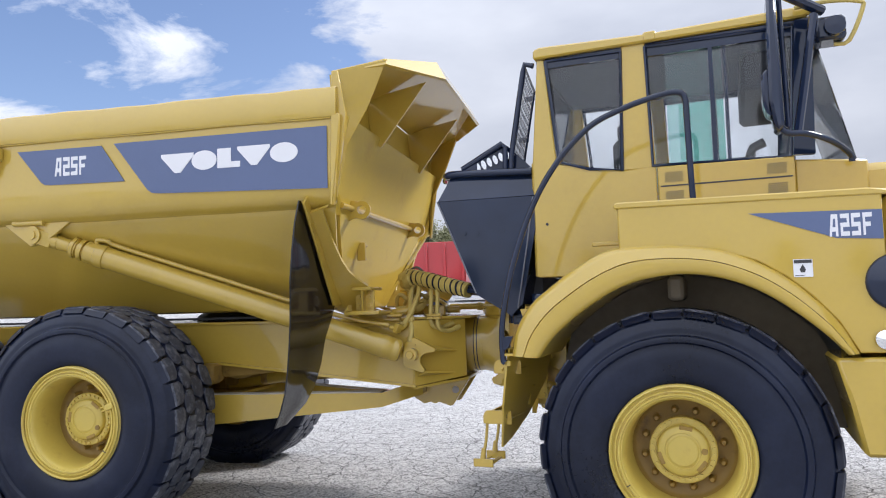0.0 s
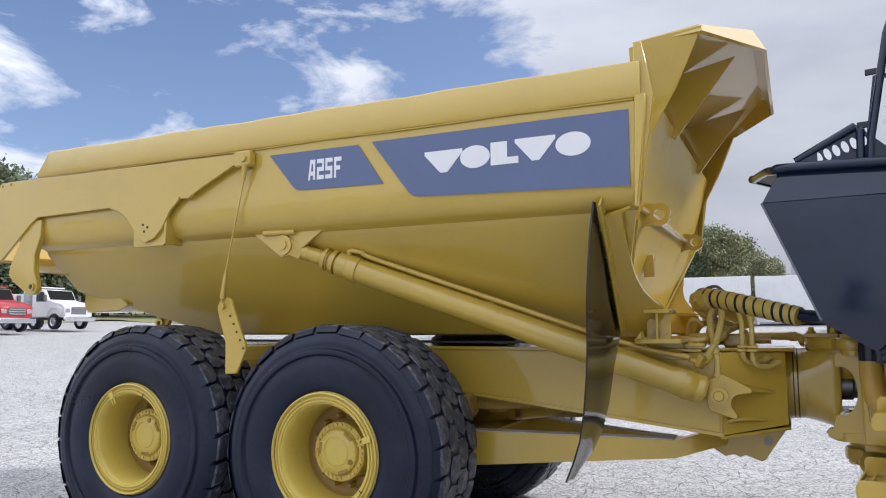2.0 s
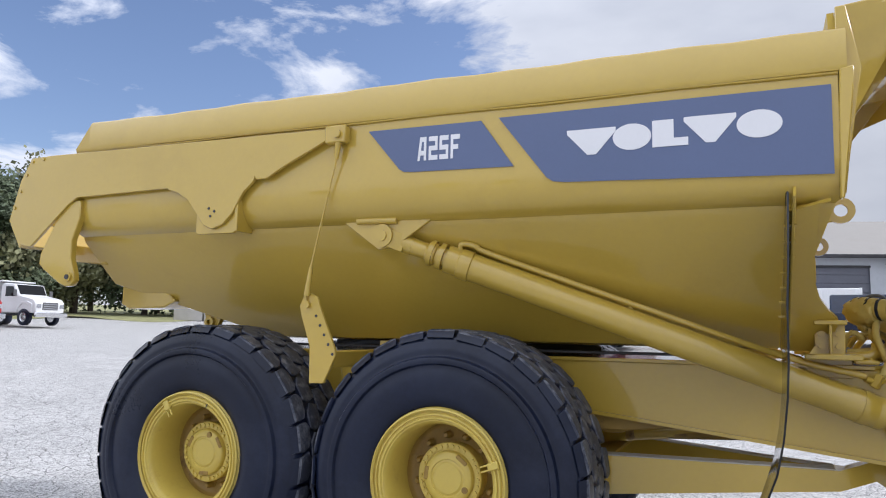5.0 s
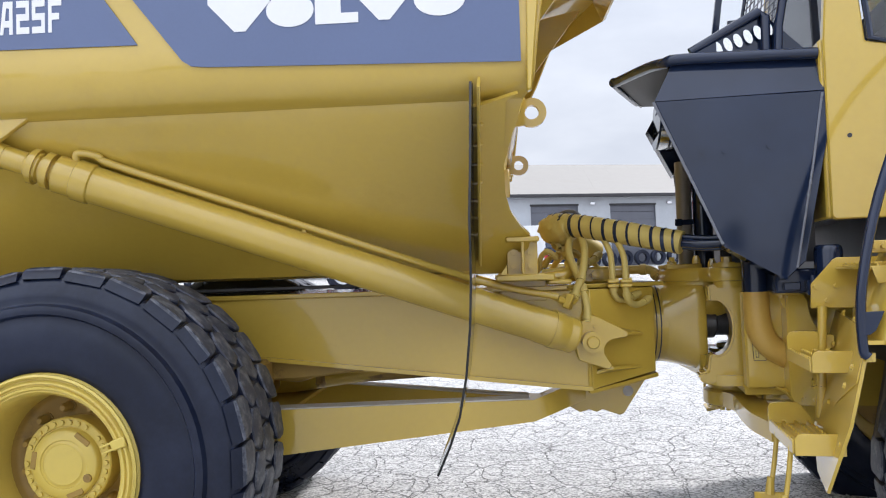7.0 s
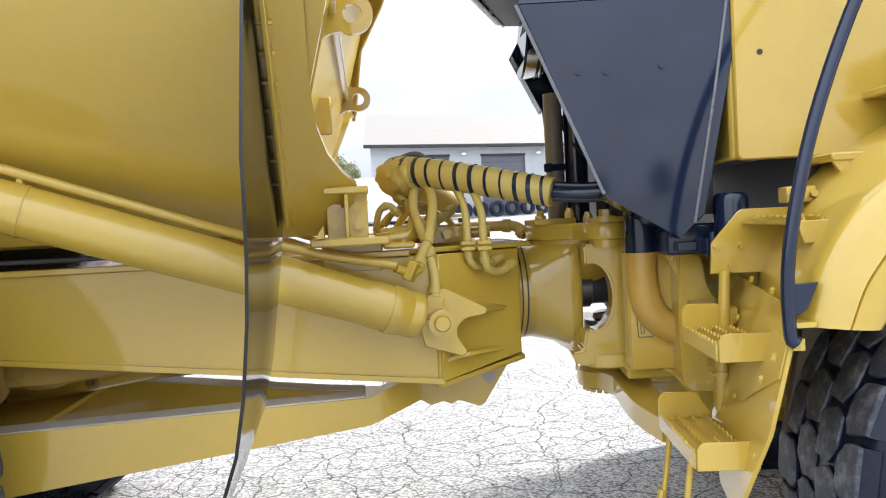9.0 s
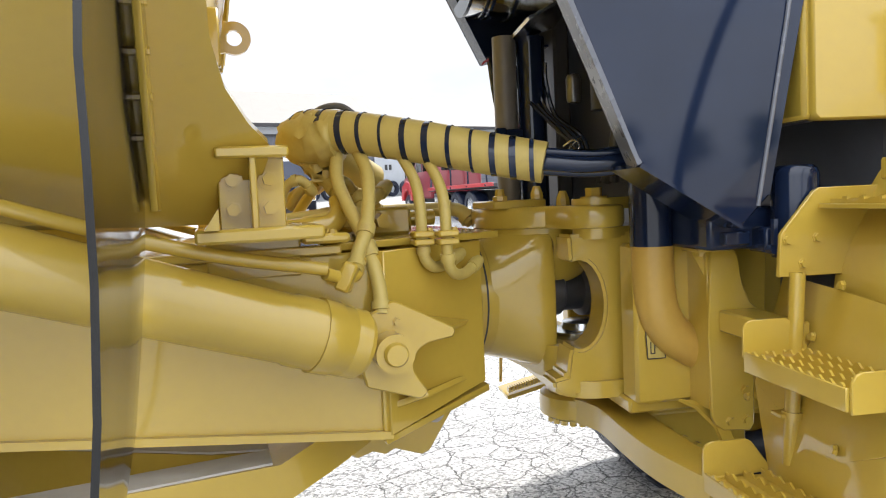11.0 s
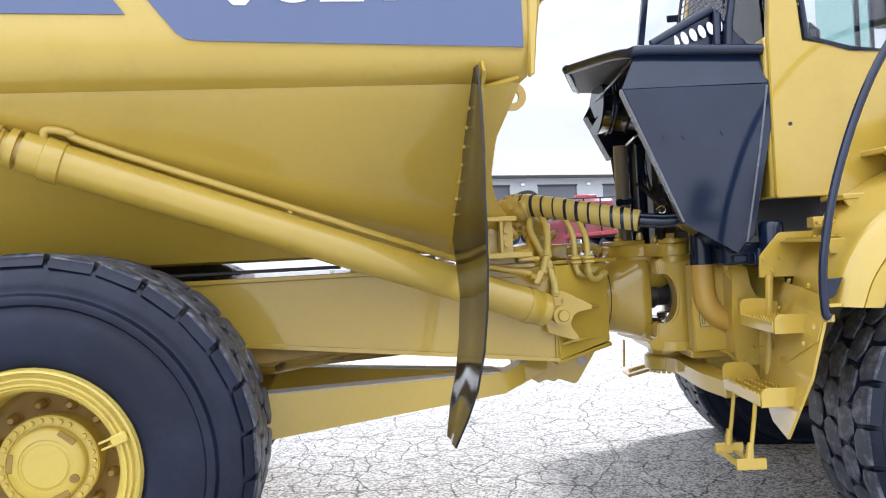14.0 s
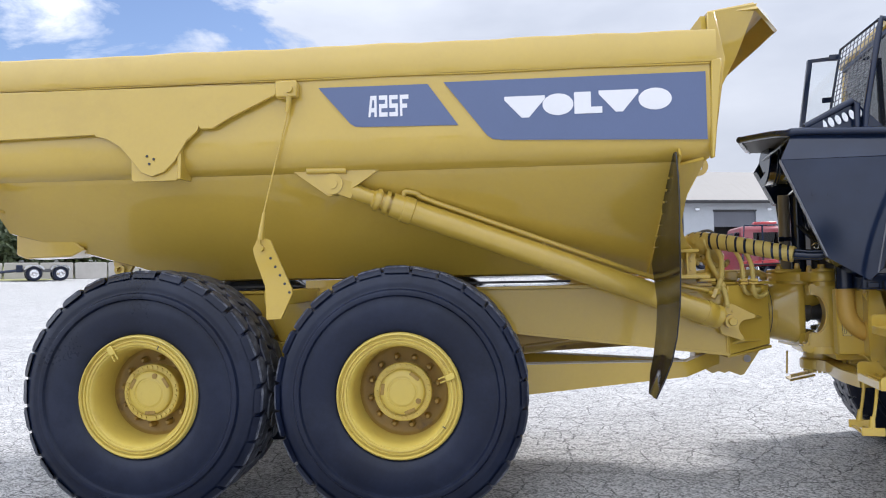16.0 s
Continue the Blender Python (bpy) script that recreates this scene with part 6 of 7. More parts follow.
fpart("filter_can", lathe([(0.0, 1.34), (0.056, 1.34), (0.058, 1.40), (0.058, 1.545), (0.054, 1.562), (0.044, 1.570), (0.040, 1.566), (0.0, 1.566)], (0.512, -0.845, 0), "z", 32), BLACK, hauler, "black screw-on filter canister", smooth=60)
fpart("canister_seat", join(box(0.42, 0.56, -0.86, -0.78, 1.355, 1.42, 0.006), tube([(0.44, -0.87, 1.375), (0.44, -0.87, 1.44)], 0.012, 8), tube([(0.42, -0.875, 1.365), (0.42, -0.90, 1.365)], 0.012, 8)), BLACK, hauler)
fpart("valve_block", join(box(0.60, 0.69, -1.10, -1.03, 1.525, 1.575, 0.004), *[tube([(0.615 + 0.03 * k, -1.10, 1.55), (0.615 + 0.03 * k, -1.125, 1.55)], 0.012, 6) for k in range(3)]), YELLOW, hauler)
def guard_point(f, g):
    """f runs from the near to the far edge of the mesh, g from its foot to its top."""
    return Vector((0.36 + 0.10 * g - 0.10 * f * (1 - 0.2 * g), -0.84 + 0.60 * f, 2.50 + (0.66 - 0.02 * f) * g))


mesh_guard = fpart("rear_window_guard", tube([(0.345, -0.86, 2.42), (0.355, -0.86, 2.55), (0.455, -0.86, 3.10), (0.47, -0.86, 3.16), (0.53, -0.86, 3.14)], 0.02, 10), BLACK, hauler, "black wire mesh guard before the rear window")
# Black wires greyed for the sky light on them.
tagged(fpart("wire_mesh", join(*[tube([guard_point(k / 10, 0), guard_point(k / 10, 1)], 0.0032, 5) for k in range(11)], *[tube([guard_point(0, k / 16), guard_point(1, k / 16)], 0.0032, 5) for k in range(17)]), SKYLIT_GREY, mesh_guard), kind="stuff")
fpart("mesh_edge", tube([guard_point(1, 0), guard_point(1, 1)], 0.009, 8), BLACK, mesh_guard)
fpart("mesh_edge", tube([guard_point(0, 1), guard_point(1, 1)], 0.009, 8), BLACK, mesh_guard)
for g in (0.42, 0.92):
    p = guard_point(1, g)
    fpart("mesh_tab", join(box(p.x - 0.07, p.x + 0.01, p.y - 0.006, p.y + 0.006, p.z - 0.02, p.z + 0.02, 0.004)), BLACK, mesh_guard)
window_frame = fpart("open_window_frame", tube([(0.215, 0.42, 2.40), (0.243, 0.42, 2.72), (0.318, 0.42, 3.245), (0.53, 0.42, 3.255)], 0.028, 4), BLACK, hauler, "black frame of the open far window")
fpart("frame_pane", slab([(0.24, 0.42, 2.45), (0.33, 0.42, 3.22), (0.52, 0.42, 3.23), (0.50, 0.42, 2.45)], 0.006), GLASS, window_frame).visible_shadow = False

# -- exhaust pipe, front hitch column, steps
fpart("exhaust_pipe", tube([(0.262, -0.55, 1.66), (0.262, -0.55, 1.365)], 0.062, 22), BLACK, hauler, "black upright exhaust pipe")
fpart("exhaust_elbow", tube([(0.262, -0.55, 1.365), (0.264, -0.55, 1.24), (0.28, -0.55, 1.16), (0.32, -0.545, 1.10), (0.40, -0.535, 1.05), (0.50, -0.52, 1.0), (0.60, -0.50, 0.97)], 0.060, 22, smooth=5), ORANGE_PIPE, hauler, "heat-tinted yellow exhaust elbow")


def column_plate():
    """Upright jaw of the front frame, cut away in a round opening towards the joint."""
    arc = [(0.095 + 0.078 * math.cos(radians(d)), 1.183 + 0.138 * math.sin(radians(d))) for d in range(-112, 113, 14)]
    pts = [(0.062, 1.40), (0.275, 1.40), (0.275, 0.90), (0.03, 0.90), (0.0, 0.925), (0.0, 0.955), (0.045, 0.965), (0.055, 1.03)] + arc
    return bevelled(prism(pts, -0.40, -0.27), 0.010, 2, 30)


column = fpart("front_jaw", column_plate(), YELLOW, hauler, "cast front jaw of the steering joint with a round opening", smooth=40)
fpart("jaw_side", join(box(0.285, 0.46, -0.44, -0.36, 0.86, 1.36, 0.014), box(0.205, 0.40, -0.545, -0.44, 0.90, 1.37, 0.01)), YELLOW, column)
fpart("jaw_foot", join(moved(rounded_plate(0.03, 0.40, -0.42, 0.2, 0.893, 0.945, 0.12), Matrix()), box(0.20, 0.50, -0.50, 0.2, 0.86, 0.905, 0.008)), YELLOW, column)
fpart("service_label", prism([(0.235, 1.125), (0.285, 1.115), (0.295, 1.035), (0.24, 1.035)], -0.5495, -0.5465), YELLOW_HOSE, column, "yellow service label with arrow signs")
fpart("label_frame", join(*[tube([a, b], 0.0018, 4) for a, b in (((0.235, -0.55, 1.125), (0.285, -0.55, 1.115)), ((0.285, -0.55, 1.115), (0.295, -0.55, 1.035)), ((0.295, -0.55, 1.035), (0.24, -0.55, 1.035)), ((0.24, -0.55, 1.035), (0.235, -0.55, 1.125)), ((0.25, -0.55, 1.085), (0.25, -0.55, 1.05)), ((0.25, -0.55, 1.05), (0.262, -0.55, 1.05)), ((0.262, -0.55, 1.05), (0.262, -0.55, 1.085)), ((0.268, -0.55, 1.068), (0.282, -0.55, 1.068)))]), DARK, column)


def steering_arm():
    """Lower arm that sweeps from the joint out to the front frame."""
    bm = bmesh.new()
    pts = curve_points([(0.193, -0.05, 0.79), (0.225, -0.18, 0.79), (0.242, -0.32, 0.788), (0.243, -0.50, 0.78), (0.255, -0.68, 0.772), (0.30, -0.88, 0.765)], 5)
    rows = []
    for i, p in enumerate(pts):
        d = (pts[min(i + 1, len(pts) - 1)] - pts[max(i - 1, 0)]).normalized()
        sd = Vector((-d.y, d.x, 0)).normalized()
        w = 0.12 - 0.055 * min(1, i / 9)
        rows.append([bm.verts.new(p + sd * w * a + Vector((0, 0, 0.04 * b))) for a, b in ((-1, -1), (1, -1), (1, 1), (-1, 1))])
    for a, b in zip(rows, rows[1:]):
        for k in range(4):
            bm.faces.new((a[k], a[(k + 1) % 4], b[(k + 1) % 4], b[k]))
    bm.faces.new(rows[0])
    bm.faces.new(rows[-1][::-1])
    return bevelled(bm, 0.012, 2)


arm = fpart("steering_arm", join(steering_arm(), lathe([(0.0, 0.745), (0.125, 0.745), (0.142, 0.757), (0.145, 0.79), (0.142, 0.823), (0.125, 0.835), (0.0, 0.835)], (0.197, -0.067, 0), "z", 40)), YELLOW, hauler, "broad cast lower steering arm", smooth=45)
fpart("arm_collar", lathe([(0.0, 0.83), (0.115, 0.83), (0.12, 0.86), (0.11, 0.90), (0.0, 0.90)], (0.197, -0.067, 0), "z", 36), YELLOW, arm)
for k in range(8):
    a = radians(190 + 16 * k)
    fpart("arm_bolt", tube([(0.197 + 0.115 * math.cos(a), -0.067 + 0.115 * math.sin(a), 0.748), (0.197 + 0.115 * math.cos(a), -0.067 + 0.115 * math.sin(a), 0.730)], 0.012, 6), YELLOW, arm)
fpart("belly_pan", join(prism([(0.26, 0.87), (0.66, 0.87), (0.66, 0.66), (0.58, 0.63), (0.40, 0.72), (0.28, 0.82)], -0.36, 0.4, 0.008), *[tube([(0.30 + 0.045 * k, -0.365, 0.80 - 0.026 * k), (0.30 + 0.045 * k, -0.385, 0.80 - 0.026 * k)], 0.013, 6) for k in range(7)]), YELLOW, hauler, "bolted belly pan under the front frame")

brk = fpart("frame_bracket", join(prism([(0.378, 1.358), (0.448, 1.352), (0.459, 1.328), (0.470, 1.255), (0.492, 1.203), (0.535, 1.160), (0.548, 1.120), (0.506, 1.112), (0.500, 1.03), (0.498, 0.856), (0.486, 0.837), (0.405, 0.844), (0.381, 0.862), (0.372, 0.885), (0.365, 1.116)], -0.67, -0.655, 0.003), box(0.372, 0.388, -0.655, -0.42, 0.90, 1.352, 0.003), prism([(0.45, 1.352), (0.62, 1.342), (0.60, 0.86), (0.48, 0.86)], -0.55, -0.535, 0.002)), YELLOW, hauler, "bolted yellow frame bracket")
for u, z in ((0.472, 0.955), (0.425, 0.868), (0.475, 0.870), (0.51, 0.935)):
    fpart("bracket_bolt", hexbolt((u, -0.67, z), (0, -1, 0), 0.012, 0.010), YELLOW, brk)
fpart("bracket_arm", box(0.395, 0.50, -0.92, -0.67, 1.125, 1.186, 0.006), YELLOW, brk)
fpart("clip_plate", join(box(0.325, 0.42, -0.70, -0.60, 1.350, 1.362, 0.003), prism([(0.335, 1.350), (0.372, 1.350), (0.372, 1.28)], -0.64, -0.632), hexbolt((0.352, -0.66, 1.350), (0, 0, -1), 0.012, 0.014)), YELLOW, brk)
fpart("frame_flange", slab([(0.33, -0.56, 0.912), (0.36, -0.60, 0.90), (0.385, -0.66, 0.86), (0.40, -0.74, 0.76), (0.43, -0.74, 0.76), (0.43, -0.60, 0.90)], 0.012), YELLOW, brk)

ladder = fpart("mud_plate", slab([(0.575, -0.72, 1.276), (0.558, -0.81, 1.275), (0.537, -0.96, 1.269), (0.503, -1.20, 1.257), (0.468, -1.45, 1.238), (0.452, -1.475, 1.14), (0.41, -1.43, 0.90), (0.355, -1.30, 0.624), (0.37, -1.12, 0.66), (0.42, -0.88, 0.78), (0.495, -0.70, 0.98)], 0.012), YELLOW, hauler, "yellow mud plate behind the front wheel that carries the steps")
fpart("step_cheek", prism([(0.412, 1.300), (0.418, 1.402), (0.424, 1.410), (0.508, 1.505), (0.524, 1.513), (0.71, 1.513), (0.735, 1.49), (0.672, 1.412), (0.600, 1.306), (0.585, 1.299)], -0.925, -0.912, 0.002), YELLOW, ladder)
fpart("step_post", tube([(0.455, -0.935, 1.31), (0.428, -0.935, 0.84)], 0.0185, 16), YELLOW, ladder)
fpart("post_clip", join(tube([(0.436, -0.935, 0.972), (0.435, -0.935, 0.955)], 0.026, 12), box(0.40, 0.47, -0.945, -0.90, 0.958, 0.968, 0.002)), YELLOW, ladder)
for u, z in ((0.435, 1.390), (0.515, 1.392), (0.477, 1.330)):
    fpart("cheek_bolt", hexbolt((u, -0.925, z), (0, -1, 0), 0.011, 0.010), YELLOW, ladder)


def step_tread(u0, u1, y0, y1, z):
    """A folded step: floor, rounded back plate, front lip, turned-up near cheek, three scalloped gripping strips."""
    w = u1 - u0
    back = [(u0 - 0.004, z - 0.012), (u0 - 0.004, z + 0.058), (u0 + 0.004, z + 0.072), (u0 + 0.018, z + 0.078), (u0 + w * 0.62, z + 0.078), (u0 + w * 0.70, z + 0.07), (u0 + w * 0.95, z + 0.008), (u0 + w * 0.95, z - 0.012)]
    cheek = [(u0 + w * 0.02, z - 0.05), (u0 + w * 0.02, z + 0.012), (u0 + w * 0.08, z + 0.028), (u0 + w * 0.16, z + 0.033), (u1 - 0.006, z + 0.033), (u1 + 0.003, z + 0.024), (u1 + 0.003, z - 0.05)]
    bits = [prism(back, y1 - 0.008, y1, 0.0015), prism(cheek, y0 - 0.008, y0, 0.0015),
            box(u0, u1, y0, y1 - 0.008, z - 0.022, z - 0.016), box(u0 - 0.004, u0 + 0.004, y0, y1 - 0.008, z - 0.045, z + 0.003, 0.0015)]
    turn = Matrix(((0, 1, 0, 0), (1, 0, 0, 0), (0, 0, 1, 0), (0, 0, 0, 1)))
    for k in range(4):
        u = u0 - 0.002 + w * 0.27 * k
        top = [(y0 + 0.01 + (y1 - y0 - 0.03) * j / 60, z + (0.004 if k else 0.006) + 0.0055 * math.sin(2 * math.pi * 10 * j / 60)) for j in range(61)]
        strip = prism([(top[0][0], z - 0.018)] + top + [(top[-1][0], z - 0.018)], u, u + 0.006)
        bits.append(moved(strip, turn))
    return join(*bits)


for z, u0, u1, y0, y1 in ((1.125, 0.312, 0.485, -1.29, -0.93), (0.815, 0.235, 0.415, -1.30, -0.87)):
    fpart("step", step_tread(u0, u1, y0, y1, z), YELLOW, ladder, "folded yellow step with serrated tread")
fpart("step", join(box(0.515, 0.72, -1.36, -0.93, 1.462, 1.474, 0.002), prism([(0.515, 1.474), (0.72, 1.474), (0.70, 1.42), (0.535, 1.41)], -1.37, -1.36, 0.002), *[box(0.54 + 0.05 * k, 0.546 + 0.05 * k, -1.35, -0.94, 1.474, 1.484) for k in range(4)], *[box(0.538 + 0.05 * k, 0.549 + 0.05 * k, -1.33 + 0.055 * j, -1.315 + 0.055 * j, 1.482, 1.490) for k in range(4) for j in range(7)]), YELLOW, ladder, "top step with serrated tread")
for y in (-1.24, -0.99):
    fpart("stirrup_cable", tube([(0.24, y, 0.79), (0.225, y + 0.005, 0.66), (0.205, y, 0.55)], 0.010, 8, smooth=3), YELLOW, ladder)
    fpart("stirrup_socket", tube([(0.207, y, 0.60), (0.20, y, 0.53)], [0.014, 0.020], 8), YELLOW, ladder)
fpart("stirrup_step", join(box(0.14, 0.27, -1.255, -1.24, 0.485, 0.535, 0.003), box(0.14, 0.27, -0.99, -0.975, 0.485, 0.535, 0.003), box(0.15, 0.18, -1.25, -0.98, 0.488, 0.50, 0.003), box(0.22, 0.25, -1.25, -0.98, 0.488, 0.50, 0.003)), YELLOW, ladder)
far_step = fpart("far_step", join(tube([(0.21, 1.20, 0.76), (0.20, 1.20, 0.55)], 0.009, 6), *[box(0.20 + 0.012 * k, 0.208 + 0.012 * k, 1.02, 1.06, 0.535 + 0.003 * k, 0.562 + 0.003 * k) for k in range(16)], slab([(0.19, 1.02, 0.52), (0.40, 1.02, 0.57), (0.40, 1.22, 0.57), (0.19, 1.22, 0.52)], 0.02)), YELLOW, hauler)
fpart("mud_patch", slab([(0.478, -0.715, 0.985), (0.443, -0.92, 0.932), (0.4175, -1.14, 0.916), (0.414, -1.30, 0.99), (0.4185, -1.455, 1.06), (0.443, -1.46, 1.16), (0.487, -1.15, 1.18), (0.512, -0.90, 1.17), (0.525, -0.73, 1.16)], 0.006, 0.001), YELLOW, ladder)
for u, y, z in ((0.532, -1.01, 1.282), (0.497, -1.27, 1.272), (0.508, -0.935, 1.15), (0.426, -1.35, 1.035), (0.43, -1.44, 1.115), (0.432, -1.11, 0.935), (0.484, -0.69, 0.94), (0.40, -1.36, 0.82)):
    fpart("plate_bolt", hexbolt((u - 0.014, y, z), (-1, 0.12, 0.25), 0.011, 0.010), YELLOW, ladder)
for z in (1.25, 1.262):
    fpart("plate_scratch", tube([(0.396, -1.335, z - 0.44), (0.398, -1.352, z - 0.432)], 0.002, 4), DARK, ladder)
fpart("rail_clip", prism([(0.437, 1.315), (0.505, 1.318), (0.475, 1.25), (0.455, 1.235), (0.437, 1.235)], -1.515, -1.495, 0.002), BLACK, ladder)


# ---------------------------------------------------------------- far side of the yard
def placed(ob, x, y, turn, dz=0.0, size=1.0):
    ob.matrix_basis = pose(x, y, rise(x, y) + dz, 0, 0, turn) @ Matrix.Scale(size, 4)
    return ob


def road_wheel(parent, x, y, r=0.5, w=0.28, rim=STEEL):
    s = -1 if y < 0 else 1
    t = part("wheel", lathe([(r * 0.58, -w / 2), (r * 0.9, -w / 2), (r, -w * 0.36), (r, w * 0.36), (r * 0.9, w / 2), (r * 0.58, w / 2)], (x, y, r), "y", 24, closed=True), RUBBER, parent)
    part("rim", lathe([(0.0, s * w * 0.30), (r * 0.2, s * w * 0.34), (r * 0.25, s * w * 0.22), (r * 0.5, s * w * 0.2), (r * 0.6, s * w * 0.45), (r * 0.6, -s * w * 0.4), (0.0, -s * w * 0.4)], (x, y, r), "y", 20), rim, t)
    return t


def cab_windows(parent, panes, y):
    for pts in panes:
        for s in (-1, 1):
            part("window_pane", prism(pts, s * y - 0.01, s * y + 0.01), GLASS_DARK, parent)


def dump_truck(name, paint, bed_paint, label, bed_len=3.4):
    """A conventional two-axle truck with a ribbed tipping bed; x forward, origin under the rear axle."""
    t = thing(name, (0, 0, 0), label, "truck")
    b = part("cab", join(prism([(2.1, 0.75), (2.1, 2.45), (2.3, 2.55), (3.2, 2.5), (3.55, 1.85), (4.75, 1.62), (5.0, 1.4), (5.0, 0.75)], -1.05, 1.05, 0.06)), paint, t)
    cab_windows(b, [[(2.5, 1.75), (2.5, 2.35), (3.1, 2.35), (3.4, 1.75)]], 1.05)
    part("windscreen", slab([(3.23, -0.92, 2.45), (3.56, -0.92, 1.87), (3.56, 0.92, 1.87), (3.23, 0.92, 2.45)], -0.02), GLASS_DARK, b)
    g = part("grille", box(4.99, 5.03, -0.55, 0.55, 0.95, 1.4, 0.01), GREY_PLASTIC, b)
    for k in range(3):
        part("grille_bar", box(5.03, 5.05, -0.52, 0.52, 1.0 + 0.13 * k, 1.05 + 0.13 * k), CHROME, g)
    for s in (-1, 1):
        part("headlamp", box(4.98, 5.04, s * 0.82 - 0.16, s * 0.82 + 0.16, 1.05, 1.3, 0.02), CHROME, b)
        part("mirror", box(3.5, 3.6, s * 1.28 - 0.1, s * 1.28 + 0.1, 1.75, 2.15, 0.02), GREY_PLASTIC, b)
        part("front_fender", prism([(3.6, 0.8), (3.68, 1.12), (3.9, 1.28), (4.3, 1.28), (4.55, 1.1), (4.62, 0.8), (4.75, 0.8), (4.75, 1.3), (4.4, 1.45), (3.8, 1.45), (3.5, 1.2), (3.5, 0.8)], s * 1.02 - 0.1, s * 1.02 + 0.1, 0.02), paint, b)
    part("bumper", box(5.0, 5.2, -1.15, 1.15, 0.5, 0.8, 0.04), CHROME, t)
    part("chassis", box(-1.3, 4.9, -0.45, 0.45, 0.6, 0.85, 0.02), DARK, t)
    bed = part("tipping_bed", join(box(-1.4, -1.4 + bed_len, -1.2, 1.2, 1.0, 1.1), box(-1.4, -1.4 + bed_len, -1.2, -1.12, 1.0, 2.25, 0.02), box(-1.4, -1.4 + bed_len, 1.12, 1.2, 1.0, 2.25, 0.02), box(-1.4, -1.32, -1.2, 1.2, 1.0, 2.25, 0.02), box(-1.48 + bed_len, -1.4 + bed_len, -1.2, 1.2, 1.0, 2.7, 0.02), box(-1.4 + bed_len, -0.7 + bed_len, -1.2, 1.2, 2.64, 2.72, 0.02)), bed_paint, t)
    for k in range(9):
        x = -1.36 + (bed_len - 0.1) * k / 8
        for s in (-1, 1):
            part("bed_rib", box(x, x + 0.09, s * 1.23 - 0.045, s * 1.23 + 0.045, 1.05, 2.2, 0.01), bed_paint, bed)
    for s in (-1, 1):
        road_wheel(t, 4.12, s * 0.98)
        road_wheel(t, 0.0, s * 1.0, w=0.5)
    return t


def semi_tractor():
    t = thing("semi_tractor", (0, 0, 0), "white highway tractor with sleeper cab and blue front mudguards", "truck")
    b = part("cab", prism([(0.9, 1.0), (0.9, 3.6), (1.1, 3.75), (2.6, 3.7), (3.05, 3.35), (3.25, 3.0), (3.55, 2.25), (4.95, 1.85), (5.2, 1.5), (5.2, 0.9), (3.7, 0.9)], -1.15, 1.15, 0.08), WHITE, t)
    cab_windows(b, [[(2.45, 2.25), (2.45, 2.85), (3.05, 2.9), (3.3, 2.3)]], 1.15)
    part("windscreen", slab([(3.24, -1.0, 2.98), (3.55, -1.0, 2.28), (3.55, 1.0, 2.28), (3.24, 1.0, 2.98)], -0.02), GLASS_DARK, b)
    for s in (-1, 1):
        part("mudguard", prism([(3.95, 0.65), (3.95, 1.0), (4.15, 1.4), (4.5, 1.55), (4.9, 1.45), (5.15, 1.1), (5.15, 0.8), (5.02, 0.8), (4.95, 1.0), (4.7, 1.15), (4.4, 1.15), (4.15, 0.95), (4.1, 0.65)], s * 1.08 - 0.14, s * 1.08 + 0.14, 0.03), BLUE, b)
        part("fuel_tank", tube([(1.6, s * 0.95, 0.75), (3.3, s * 0.95, 0.75)], 0.3, 20), CHROME, t)
        part("side_fairing", box(1.0, 3.7, s * 1.12 - 0.05, s * 1.12 + 0.05, 1.0, 1.25, 0.02), WHITE, b)
        part("mirror", box(3.4, 3.5, s * 1.4 - 0.08, s * 1.4 + 0.08, 2.2, 2.8, 0.02), GREY_PLASTIC, b)
        road_wheel(t, 4.55, s * 1.0, 0.52)
        road_wheel(t, 0.2, s * 0.95, 0.52, 0.5)
        road_wheel(t, -1.1, s * 0.95, 0.52, 0.5)
    part("bumper", box(5.15, 5.3, -1.2, 1.2, 0.45, 0.9, 0.05), WHITE, t)
    part("chassis", box(-1.8, 5.0, -0.45, 0.45, 0.65, 0.95, 0.02), DARK, t)
    part("fifth_wheel", box(-0.9, 0.1, -0.5, 0.5, 0.95, 1.12, 0.02), DARK, t)
    return t


